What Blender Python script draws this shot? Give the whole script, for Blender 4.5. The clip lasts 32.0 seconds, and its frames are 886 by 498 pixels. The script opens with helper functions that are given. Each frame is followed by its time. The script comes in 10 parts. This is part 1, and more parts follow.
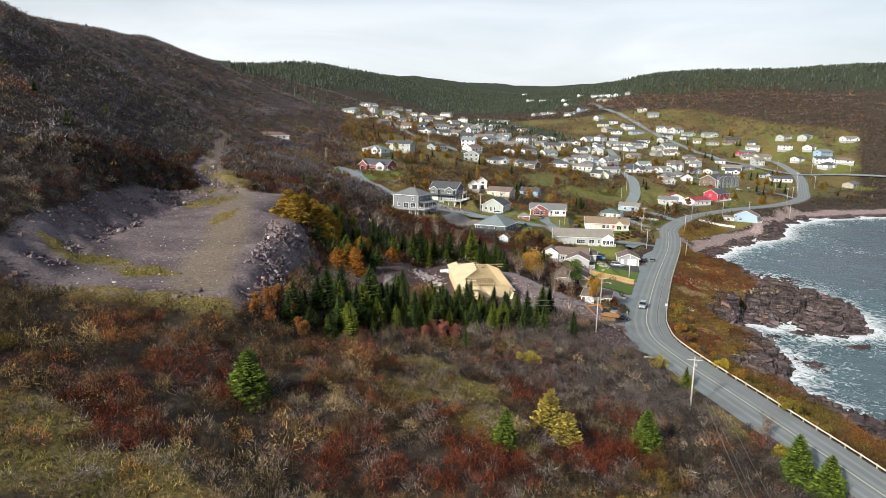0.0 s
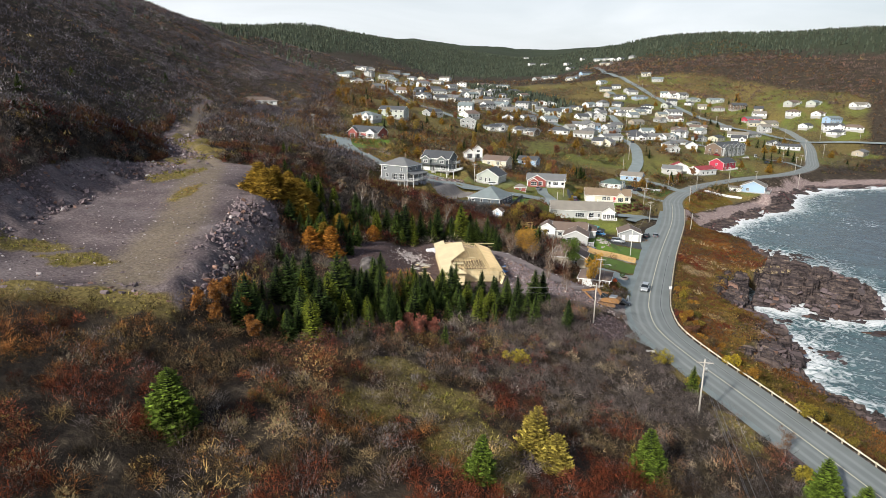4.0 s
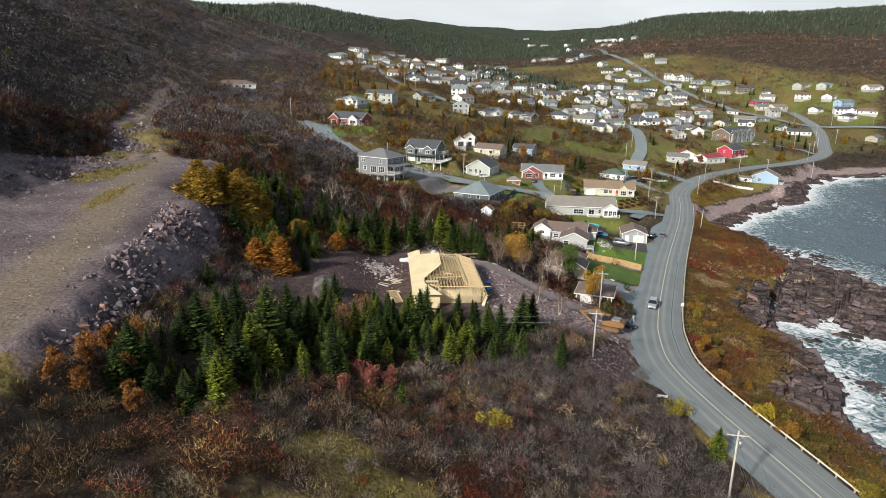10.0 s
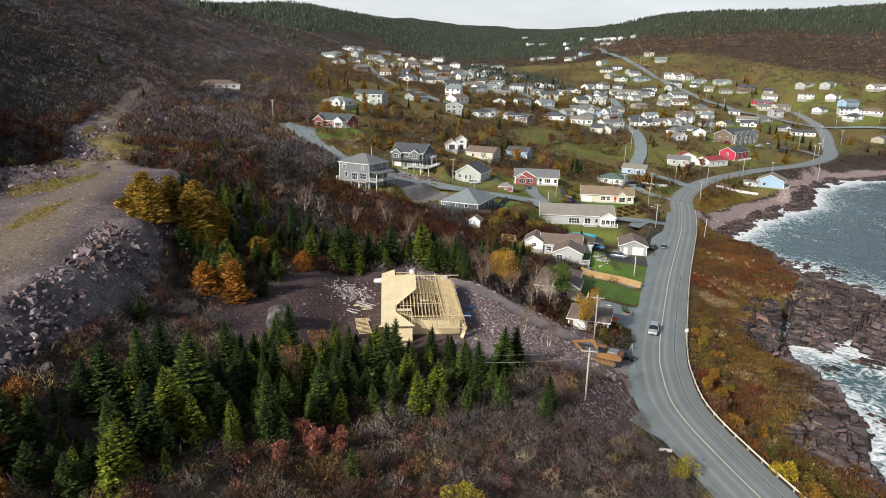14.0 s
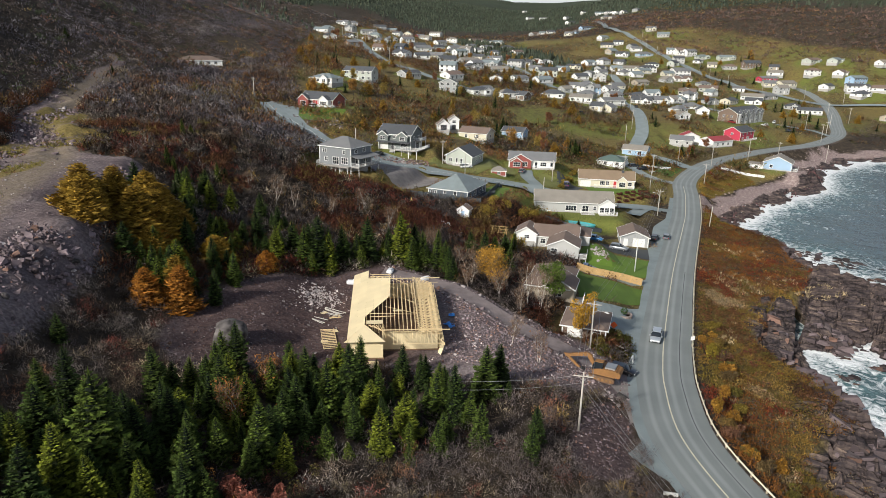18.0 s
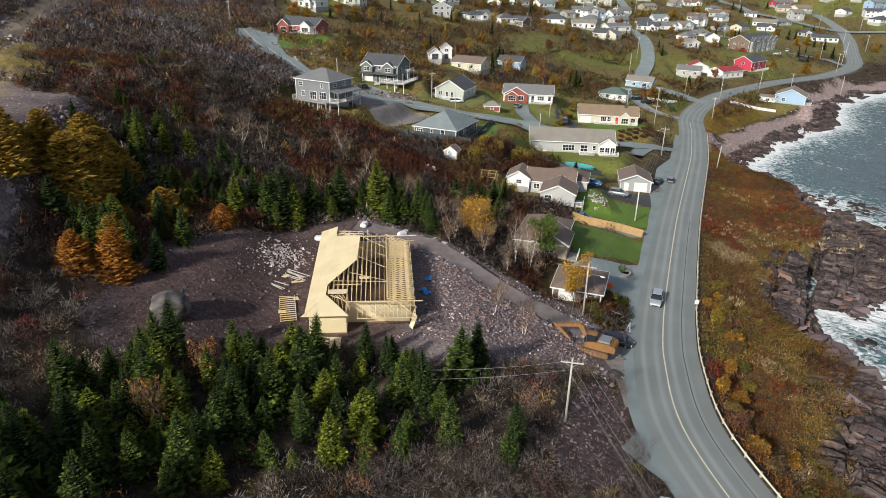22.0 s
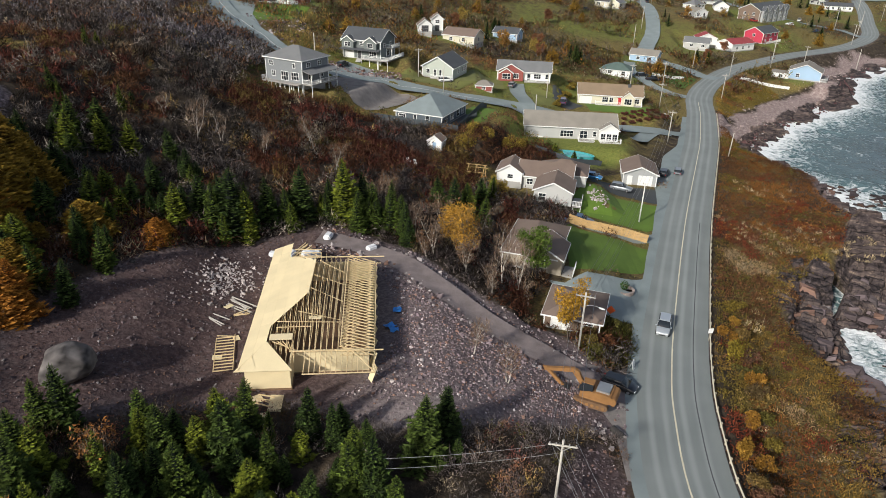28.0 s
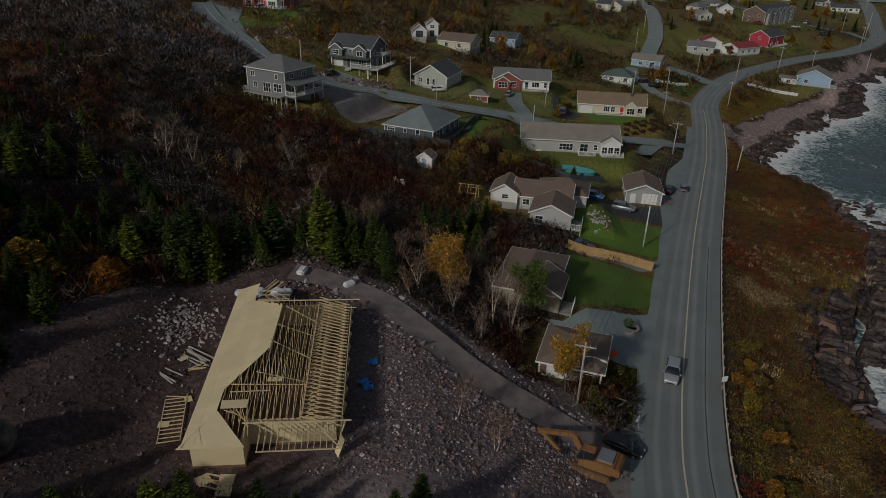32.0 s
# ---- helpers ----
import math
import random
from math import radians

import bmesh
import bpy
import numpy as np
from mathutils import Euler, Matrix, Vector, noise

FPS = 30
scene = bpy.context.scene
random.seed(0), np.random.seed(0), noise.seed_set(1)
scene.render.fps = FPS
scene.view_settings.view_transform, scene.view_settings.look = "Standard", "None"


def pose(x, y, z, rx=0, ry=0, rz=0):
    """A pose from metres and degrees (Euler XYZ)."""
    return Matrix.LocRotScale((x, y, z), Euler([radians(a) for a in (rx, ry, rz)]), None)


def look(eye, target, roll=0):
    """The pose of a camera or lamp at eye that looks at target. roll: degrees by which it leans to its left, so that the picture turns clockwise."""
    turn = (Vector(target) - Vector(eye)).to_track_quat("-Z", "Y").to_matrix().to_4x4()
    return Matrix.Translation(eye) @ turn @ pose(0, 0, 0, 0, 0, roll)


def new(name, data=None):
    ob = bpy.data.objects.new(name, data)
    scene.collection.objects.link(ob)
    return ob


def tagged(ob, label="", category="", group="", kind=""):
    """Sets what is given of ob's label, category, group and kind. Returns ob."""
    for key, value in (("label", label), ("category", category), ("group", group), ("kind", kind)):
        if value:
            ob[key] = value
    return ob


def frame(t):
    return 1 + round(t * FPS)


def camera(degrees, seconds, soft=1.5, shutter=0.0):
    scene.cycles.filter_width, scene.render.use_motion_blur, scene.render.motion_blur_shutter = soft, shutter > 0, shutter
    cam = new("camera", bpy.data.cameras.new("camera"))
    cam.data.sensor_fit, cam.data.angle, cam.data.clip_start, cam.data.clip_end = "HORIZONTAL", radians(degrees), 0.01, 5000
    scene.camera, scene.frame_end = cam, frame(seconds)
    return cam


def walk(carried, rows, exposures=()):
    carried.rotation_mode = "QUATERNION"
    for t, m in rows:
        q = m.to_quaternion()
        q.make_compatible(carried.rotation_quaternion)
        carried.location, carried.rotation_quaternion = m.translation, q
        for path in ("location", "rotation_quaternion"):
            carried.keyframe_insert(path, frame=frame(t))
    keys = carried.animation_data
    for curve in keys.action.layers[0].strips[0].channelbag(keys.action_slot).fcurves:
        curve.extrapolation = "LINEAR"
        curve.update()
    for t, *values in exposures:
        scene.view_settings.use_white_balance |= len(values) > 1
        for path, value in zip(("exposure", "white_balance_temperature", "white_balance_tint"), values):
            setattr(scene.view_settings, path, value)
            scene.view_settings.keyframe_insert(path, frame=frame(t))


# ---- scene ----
EXPOSURES = [(0, 0.27), (6, 0.2), (12, 0.1), (29.6, 0.03), (30.2, -0.1), (31, -0.85), (31.5, -1.3), (32, -1.85)]
cam = camera(67.3, 32.0, soft=0.8)
PATH = [
    (0, (1.01, -3.88, 57.27), (0.93, 55.07, 46.06), 1.08),
    (1, (2.07, -0.09, 57.23), (1.98, 58.79, 45.67), 1.12),
    (2, (3.01, 3.47, 57.37), (2.92, 62.16, 44.90), 1.16),
    (3, (3.83, 7.06, 57.51), (3.73, 65.55, 44.13), 1.19),
    (3.5, (4.22, 8.88, 57.55), (4.13, 67.28, 43.75), 1.19),
    (5.5, (5.85, 16.28, 57.71), (5.79, 74.30, 42.39), 1.21),
    (6, (6.28, 18.21, 57.79), (6.21, 76.15, 42.20), 1.22),
    (7, (7.16, 22.19, 57.95), (7.08, 80.07, 42.14), 1.21),
    (8, (8.11, 26.42, 58.07), (8.01, 84.30, 42.26), 1.19),
    (9, (9.02, 30.67, 58.07), (8.91, 88.56, 42.29), 1.19),
    (10, (9.79, 34.77, 57.95), (9.71, 92.68, 42.24), 1.16),
    (11, (10.77, 38.58, 58.02), (10.69, 96.48, 42.30), 1.14),
    (12, (11.95, 42.19, 58.17), (11.86, 100.08, 42.40), 1.11),
    (13, (13.03, 45.81, 58.23), (12.96, 103.70, 42.43), 1.16),
    (14, (13.89, 49.46, 58.29), (13.84, 107.34, 42.49), 1.13),
    (14.5, (14.30, 51.24, 58.33), (14.26, 109.12, 42.53), 1.12),
    (16.5, (15.94, 58.14, 58.54), (15.95, 115.88, 42.23), 1.13),
    (17, (16.35, 59.87, 58.55), (16.37, 117.52, 41.94), 1.14),
    (18, (17.20, 63.29, 58.58), (17.26, 120.59, 40.77), 1.16),
    (19, (18.10, 66.65, 58.59), (18.18, 123.41, 39.13), 1.18),
    (20, (18.93, 69.96, 58.59), (19.06, 126.17, 37.60), 1.23),
    (21, (19.76, 73.20, 58.57), (19.94, 128.83, 36.11), 1.27),
    (22, (20.54, 76.34, 58.51), (20.76, 131.43, 34.75), 1.36),
    (23, (21.21, 79.37, 58.46), (21.46, 134.07, 33.82), 1.45),
    (24, (21.81, 82.30, 58.57), (22.14, 136.63, 33.11), 1.54),
    (24.5, (22.12, 83.74, 58.63), (22.44, 137.90, 32.82), 1.49),
    (26.5, (23.24, 89.16, 58.93), (23.63, 143.00, 32.45), 1.61),
    (27, (23.47, 90.44, 59.02), (23.84, 144.30, 32.58), 1.56),
    (28, (23.86, 92.99, 59.17), (24.22, 146.87, 32.75), 1.57),
    (29, (24.25, 95.52, 59.27), (24.62, 149.41, 32.89), 1.61),
    (30, (24.75, 98.01, 59.39), (25.06, 151.90, 33.00), 1.53),
    (31, (25.30, 100.52, 59.49), (25.59, 154.39, 33.08), 1.50),
    (32, (25.96, 103.23, 59.57), (26.19, 157.11, 33.16), 1.42),
]
walk(cam, [(t, look(eye, target, roll)) for t, eye, target, roll in PATH], EXPOSURES)

# ---------------------------------------------------------------- daylight
world = bpy.data.worlds.new("world")
scene.world = world
world.use_nodes = True
wn, wl = world.node_tree.nodes, world.node_tree.links
sky = wn.new("ShaderNodeTexSky")
sky.sky_type, sky.sun_disc = "NISHITA", False
sky.sun_elevation, sky.sun_rotation = radians(29), radians(220)
sky.air_density, sky.dust_density, sky.ozone_density = 1.0, 3.0, 1.5
wn["Background"].inputs["Strength"].default_value = 0.1
# High thin cloud over the blue, brighter towards the horizon.
wco, wmap, cloud = wn.new("ShaderNodeTexCoord"), wn.new("ShaderNodeMapping"), wn.new("ShaderNodeTexNoise")
wmap.inputs["Scale"].default_value = (1.0, 1.0, 5.0)
cloud.inputs["Scale"].default_value, cloud.inputs["Detail"].default_value, cloud.inputs["Distortion"].default_value = 2.2, 7, 0.6
wl.new(wco.outputs["Generated"], wmap.inputs["Vector"])
wl.new(wmap.outputs[0], cloud.inputs["Vector"])
cover = wn.new("ShaderNodeMapRange")
cover.inputs["From Min"].default_value, cover.inputs["From Max"].default_value = 0.3, 0.68
cover.inputs["To Min"].default_value, cover.inputs["To Max"].default_value = 0.55, 0.97
wl.new(cloud.outputs["Fac"], cover.inputs["Value"])
veil = wn.new("ShaderNodeMix")
veil.data_type = "RGBA"
veil.inputs[7].default_value = (8.6, 9.0, 9.4, 1)
# Thick haze low down, thinning overhead.
height, thin, amount = wn.new("ShaderNodeSeparateXYZ"), wn.new("ShaderNodeMapRange"), wn.new("ShaderNodeMath")
thin.inputs["From Min"].default_value, thin.inputs["From Max"].default_value = 0.1, 0.36
thin.inputs["To Min"].default_value, thin.inputs["To Max"].default_value = 1.0, 0.06
amount.operation = "MULTIPLY"
wl.new(wco.outputs["Generated"], height.inputs[0])
wl.new(height.outputs["Z"], thin.inputs["Value"])
wl.new(thin.outputs[0], amount.inputs[0])
wl.new(cover.outputs[0], amount.inputs[1])
wl.new(amount.outputs[0], veil.inputs[0])
wl.new(sky.outputs["Color"], veil.inputs[6])
wl.new(veil.outputs[2], wn["Background"].inputs["Color"])
sun_data = bpy.data.lights.new("sun", "SUN")
sun_data.energy, sun_data.angle, sun_data.color = 4.5, radians(3), (1.0, 0.97, 0.90)
sun = new("sun", sun_data)
sun.matrix_world = look((0, 0, 0), (0.58, 0.70, -0.50))

# ---------------------------------------------------------------- lie of the land
# Cross profiles of the land, west to east: y of the profile, then (x, z) pairs.
PROFILES = []


def profile(y, *xz):
    PROFILES.append((y, np.array([p[0] for p in xz], float), np.array([p[1] for p in xz], float)))


profile(-400, (-700, 150), (-300, 110), (-120, 62), (-18, 27), (30, 16), (64, 11), (95, 8))
profile(60, (-500, 135), (-235, 108), (-120, 58), (-60, 38), (-18, 25), (20, 16), (52, 10.8), (66, 10), (90, 6))
profile(97, (-500, 140), (-235, 113), (-125, 62), (-72, 37), (-58, 31.2), (-33, 30.3), (-22, 25.4), (0, 19.6), (34, 12), (47, 10.5), (58, 10.3), (74, 6.5), (95, 5))
profile(145, (-500, 142), (-235, 116), (-130, 66), (-84, 44), (-68, 33.4), (-37, 32.8), (-26, 23.6), (-11, 19.6), (4, 16.4), (22, 15.4), (35, 12.6), (44, 10.2), (54, 10), (72, 6), (95, 5))
profile(200, (-500, 145), (-235, 118), (-135, 70), (-92, 46), (-78, 36), (-48, 35), (-37, 28), (-18, 22), (16, 16), (40, 11.4), (60, 8.3), (75, 7.7), (95, 5.2), (135, 4.5))
profile(232, (-500, 145), (-235, 118), (-135, 66), (-88, 39.5), (-45, 34), (-16, 23.6), (20, 16), (45, 11), (66, 7.6), (88, 7), (110, 4), (140, 3))
profile(264, (-500, 145), (-235, 118), (-132, 63), (-88, 42), (-45, 33), (-12, 22), (21, 16.3), (45, 12.5), (68, 8.2), (90, 7), (106, 6.6), (130, 3))
profile(302, (-500, 144), (-235, 117), (-130, 62), (-100, 47.5), (-60, 36), (-30, 28), (-3, 23.2), (46, 16), (68, 10.8), (100, 7), (114, 6.5), (140, 3))
profile(342, (-520, 142), (-250, 117), (-100, 48), (-60, 35), (-32, 31.8), (0, 24.5), (29, 19), (80, 11), (115, 7), (138, 6.5), (170, 3))
profile(392, (-540, 140), (-260, 117), (-98, 44.6), (-41, 38.6), (0, 29), (50, 19.5), (107, 10), (154, 8), (176, 7), (215, 4))
profile(470, (-560, 142), (-265, 119), (-120, 60), (-40, 44), (60, 27), (199, 14), (262, 7.8), (340, 5))
profile(570, (-600, 145), (-270, 121), (-110, 64), (0, 45), (62, 34), (160, 20), (274, 13.5), (350, 12), (460, 14), (700, 40))
profile(710, (-700, 150), (-290, 122), (-170, 88), (-98, 66), (-54, 61), (62, 42), (200, 32), (290, 33), (364, 46), (600, 85), (900, 120))
profile(1000, (-800, 190), (-300, 128), (-200, 104), (-100, 78), (60, 62), (180, 68), (260, 82), (500, 118), (750, 150), (1300, 180))
profile(1500, (-1200, 205), (-450, 160), (-370, 160), (-298, 171), (-200, 156), (-60, 110), (120, 84), (200, 90), (300, 122), (402, 155), (657, 174), (1000, 192), (1700, 200))
profile(2300, (-1800, 240), (-600, 215), (-163, 205), (120, 165), (330, 150), (480, 170), (700, 215), (1500, 250), (2500, 250))
profile(3600, (-2600, 270), (-400, 262), (100, 255), (500, 250), (900, 262), (2500, 300))
profile(5200, (-2600, 200), (2500, 200))


def pchip(xs, ys, x):
    """Monotone cubic through the points, flat beyond the ends."""
    h, d = np.diff(xs), np.diff(ys) / np.diff(xs)
    m = np.zeros(len(xs))
    same = d[1:] * d[:-1] > 0
    m[1:-1][same] = 2 * d[1:][same] * d[:-1][same] / (d[1:][same] + d[:-1][same])
    x = np.clip(x, xs[0], xs[-1])
    i = np.clip(np.searchsorted(xs, x) - 1, 0, len(h) - 1)
    t = (x - xs[i]) / h[i]
    return ((1 + 2 * t) * (1 - t) ** 2 * ys[i] + t * (1 - t) ** 2 * h[i] * m[i]
            + t * t * (3 - 2 * t) * ys[i + 1] + t * t * (t - 1) * h[i] * m[i + 1])


def step(a, b, x):
    t = np.clip((x - a) / (b - a), 0, 1)
    return t * t * (3 - 2 * t)


ROAD = [(76, -120), (70, 0), (64, 50), (59, 75.5), (57, 87.5), (53.4, 107), (50, 124), (48.5, 138), (51, 152.5), (54, 163), (59.2, 178), (72.4, 213.7), (88, 253), (95, 271),
        (105, 300), (113, 325), (126, 350), (146, 378), (184, 413), (224, 440), (258, 476), (282, 520), (318, 600), (330, 690)]
COAST = [(110, -400), (92, 20), (86, 62), (84, 110), (80, 124), (77.5, 139), (85, 149), (88, 162), (86, 176), (90.5, 189), (97, 183.5), (103, 188), (108, 177),
         (124, 179), (130, 196), (131, 216), (125, 228), (119, 240), (123, 252), (115, 270), (120, 285), (141, 312), (182, 348), (205, 389), (240, 423), (298, 442), (420, 470), (1500, 500)]
LANE = [(46.5, 156.5), (42.5, 157.6), (38, 160), (31, 164.4), (24, 170.5), (18, 176.5), (12, 181), (6, 182.5)]


def smooth_line(points, n=6):
    """The polyline rounded with Catmull-Rom pieces."""
    p = np.array([points[0], *points, points[-1]], float)
    out = []
    for a, b, c, d in zip(p, p[1:], p[2:], p[3:]):
        for t in np.arange(n) / n:
            out.append(0.5 * (2 * b + (c - a) * t + (2 * a - 5 * b + 4 * c - d) * t * t + (3 * b - a - 3 * c + d) * t ** 3))
    return np.array([*out, p[-1]])


def line_distance(line, x, y):
    """Signed distance (right of the way along it is positive) and the distance run along the line."""
    best, side, run, start = np.full(np.shape(x), 1e9), np.zeros(np.shape(x)), np.zeros(np.shape(x)), 0.0
    for (ax, ay), (bx, by) in zip(line, line[1:]):
        dx, dy = bx - ax, by - ay
        length = math.hypot(dx, dy)
        if length < 1e-6:
            continue
        t = np.clip(((x - ax) * dx + (y - ay) * dy) / length ** 2, 0, 1)
        d = np.hypot(x - ax - t * dx, y - ay - t * dy)
        near = d < best
        best = np.where(near, d, best)
        side = np.where(near, np.sign(dy * (x - ax) - dx * (y - ay)), side)
        run = np.where(near, start + t * length, run)
        start += length
    return best * side, run


ROAD_LINE = smooth_line(ROAD)
ROAD_Z = pchip(np.array([-400, 60, 100, 133, 150, 170, 230, 300, 400, 480, 560, 690.0]), np.array([10.4, 10.5, 10.5, 10.6, 9.75, 8.55, 7.3, 6.9, 7, 8, 12, 26]), ROAD_LINE[:, 1])
ROAD_RUN = np.r_[0, np.cumsum(np.hypot(*np.diff(ROAD_LINE, axis=0).T))]


def wave(x, y, size, seed):
    """Cheap smooth value noise between -1 and 1."""
    u, v = np.asarray(x, float) / size, np.asarray(y, float) / size
    i, j = np.floor(u), np.floor(v)
    fu, fv = u - i, v - j
    fu, fv = fu * fu * (3 - 2 * fu), fv * fv * (3 - 2 * fv)
    def at(a, b):
        n = np.sin(a * 127.1 + b * 311.7 + seed * 74.7) * 43758.5453
        return (n - np.floor(n)) * 2 - 1
    return (at(i, j) * (1 - fu) + at(i + 1, j) * fu) * (1 - fv) + (at(i, j + 1) * (1 - fu) + at(i + 1, j + 1) * fu) * fv


# Level pads cut into the slope: x, y, z, half length, half width, turn in degrees, edge.
PADS = []


def pad(x, y, z, a, b, turn=0, edge=5):
    PADS.append((x, y, z, a, b, math.radians(turn), edge))


def land(x, y):
    """The land without roads, pads and sea."""
    rows = np.array([pchip(xs, zs, x) for _, xs, zs in PROFILES])
    ys = np.array([p[0] for p in PROFILES], float)
    h = np.diff(ys)
    d = np.diff(rows, axis=0) / h[:, None]
    m = np.zeros_like(rows)
    prod = d[1:] * d[:-1]
    m[1:-1] = np.where(prod > 0, 2 * prod / np.where(np.abs(d[1:] + d[:-1]) < 1e-9, 1, d[1:] + d[:-1]), 0)
    y = np.clip(y, ys[0], ys[-1])
    i = np.clip(np.searchsorted(ys, y) - 1, 0, len(h) - 1)
    t, k = (y - ys[i]) / h[i], np.arange(len(y))
    return ((1 + 2 * t) * (1 - t) ** 2 * rows[i, k] + t * (1 - t) ** 2 * h[i] * m[i, k]
            + t * t * (3 - 2 * t) * rows[i + 1, k] + t * t * (t - 1) * h[i] * m[i + 1, k])


def ground_z(x, y, detail=True):
    """Height of the finished ground, without the sea."""
    x, y = np.atleast_1d(np.asarray(x, float)), np.atleast_1d(np.asarray(y, float))
    z = land(x, y)
    far = step(350, 900, y)
    road, run = line_distance(ROAD_LINE, x, y)
    if detail:
        rough = (1 - np.exp(-np.abs(road) / 14)) * (1 - 0.8 * np.exp(-(((x - 12) / 26) ** 2 + ((y - 160) / 22) ** 2) ** 2))
        z = z + rough * (0.55 * wave(x, y, 9, 1) + 0.9 * wave(x, y, 23, 2) + far * (6 * wave(x, y, 130, 3) + 8 * wave(x, y, 260, 4)))
        left = step(-70, -130, x) * step(-300, 0, y)
        z = z + left * (2.2 * wave(x, y, 37, 5) + 1.0 * wave(x, y, 15, 6) + 3.5 * wave(x, y, 85, 7))
    coast, _ = line_distance(COAST, x, y)
    inside = -coast
    beach = step(262, 300, y)
    jag = 0.9 * wave(x, y, 4.2, 8) + 1.4 * wave(x, y, 11, 9) if detail else 0
    inn = inside + jag * (1 - beach)
    cliff = 4.3 * (1 - np.exp(-np.maximum(inn, 0) / 3.0)) + 0.16 * np.maximum(inn, 0)
    cliff = cliff * (1 - beach) + beach * (0.13 * np.maximum(inside, 0) + 1.2 * step(8, 22, inside))
    ledge = np.floor(cliff * 1.4 + (0.35 * wave(x, y, 7, 12) if detail else 0)) / 1.4
    ledge_mix = 0.55 * (1 - beach) * (1 - step(8, 14, inside))
    cliff = cliff * (1 - ledge_mix) + ledge * ledge_mix
    cliff = np.where(inn < 0, np.maximum(-5, 0.45 * inn), cliff)
    z = np.where(inside < 60, np.minimum(z, cliff + 8 * step(24, 60, inside)), z)
    for px, py, pz, a, b, turn, edge in PADS:
        c, s = math.cos(turn), math.sin(turn)
        u, v = np.abs((x - px) * c + (y - py) * s), np.abs(-(x - px) * s + (y - py) * c)
        out = np.hypot(np.maximum(u - a, 0), np.maximum(v - b, 0))
        k = 1 - step(0, edge, out)
        z = z * (1 - k) + pz * k
    rz = np.interp(run, ROAD_RUN, ROAD_Z) - 0.14
    k = 1 - step(5.2, 11, np.abs(road))
    return z * (1 - k) + rz * k

# Level ground under the houses.
pad(-11, 262, 22.2, 8, 7, 0, 7)
pad(5, 299, 23.2, 9, 8, 0, 6)
pad(2, 264, 20.9, 9, 5, -20, 7)
pad(22, 254, 16.6, 16, 13, -24, 5)
pad(26, 294, 18.6, 7, 8, 0, 6)
pad(50, 304, 15.8, 10, 8, 0, 7)
pad(75, 294, 10.9, 11, 8, 0, 7)
pad(58, 262, 10.0, 13, 6, -20, 6)
pad(47, 222, 10.5, 9, 6, 0, 5)
pad(38, 194, 11.2, 7, 9, 0, 5)
pad(43.5, 174, 10.0, 6, 4, 0, 4)
pad(71, 240, 7.4, 6, 6, 0, 5)
pad(10, 160, 16.3, 9, 15, 5, 11)
pad(-33, 347, 32.0, 14, 9, -20, 6)
pad(172, 366, 6.2, 12, 9, -20, 7)
pad(157, 416, 8.8, 18, 8, 0, 8)
pad(180, 440, 10.0, 12, 10, 30, 8)
pad(204, 492, 14.0, 16, 9, -25, 8)
pad(-105, 409, 45.0, 14, 8, 30, 7)

# ---------------------------------------------------------------- tools
def part(name, bm, material, parent=None, label=""):
    """Links a bmesh as one mesh object, under a thing or a part."""
    me = bpy.data.meshes.new(name)
    bm.to_mesh(me)
    bm.free()
    ob = new(name, me)
    for m in material if isinstance(material, (list, tuple)) else [material]:
        me.materials.append(m)
    if parent:
        ob.parent = parent
    if label:
        ob["label"] = label
    return ob


def sheet(name, verts, faces, material, smooth=False):
    me = bpy.data.meshes.new(name)
    me.from_pydata(verts, [], faces)
    me.materials.append(material)
    if smooth:
        me.polygons.foreach_set("use_smooth", [True] * len(me.polygons))
    return new(name, me)


def soup(name, tris, tints, material, normals=None):
    """One mesh of loose triangles (n, 3, 3) with a tint, and if given a shading normal, for each triangle."""
    n = len(tris)
    me = bpy.data.meshes.new(name)
    me.vertices.add(n * 3)
    me.vertices.foreach_set("co", np.asarray(tris, np.float32).ravel())
    me.loops.add(n * 3)
    me.loops.foreach_set("vertex_index", np.arange(n * 3, dtype=np.int32))
    me.polygons.add(n)
    me.polygons.foreach_set("loop_start", np.arange(n, dtype=np.int32) * 3)
    tint = me.color_attributes.new("tint", "FLOAT_COLOR", "POINT")
    rgba = np.ones((n, 3, 4), np.float32)
    rgba[:, :, :3] = np.asarray(tints, np.float32)[:, None, :]
    tint.data.foreach_set("color", rgba.ravel())
    me.update(calc_edges=True)
    if normals is not None:
        free = me.attributes.new("custom_normal", "FLOAT_VECTOR", "POINT")
        free.data.foreach_set("vector", np.repeat(np.asarray(normals, np.float32), 3, 0).ravel())
    me.materials.append(material)
    return new(name, me)


def dome_normals(tris, base, count, up=0.35):
    """Normals of the rounded clumps that the twigs belong to: out from each clump's foot."""
    d = tris.mean(1) - np.repeat(base, count, 0)
    d /= np.linalg.norm(d, axis=1)[:, None] + 1e-6
    d[:, 2] += up
    return d / np.linalg.norm(d, axis=1)[:, None]


def box(bm, x0, x1, y0, y1, z0, z1, m=None, slot=0):
    vs = [bm.verts.new((x, y, z)) for z in (z0, z1) for x, y in ((x0, y0), (x1, y0), (x1, y1), (x0, y1))]
    if m is not None:
        for v in vs:
            v.co = m @ v.co
    for f in ((3, 2, 1, 0), (4, 5, 6, 7), (0, 1, 5, 4), (1, 2, 6, 5), (2, 3, 7, 6), (3, 0, 4, 7)):
        bm.faces.new([vs[i] for i in f]).material_index = slot
    return vs


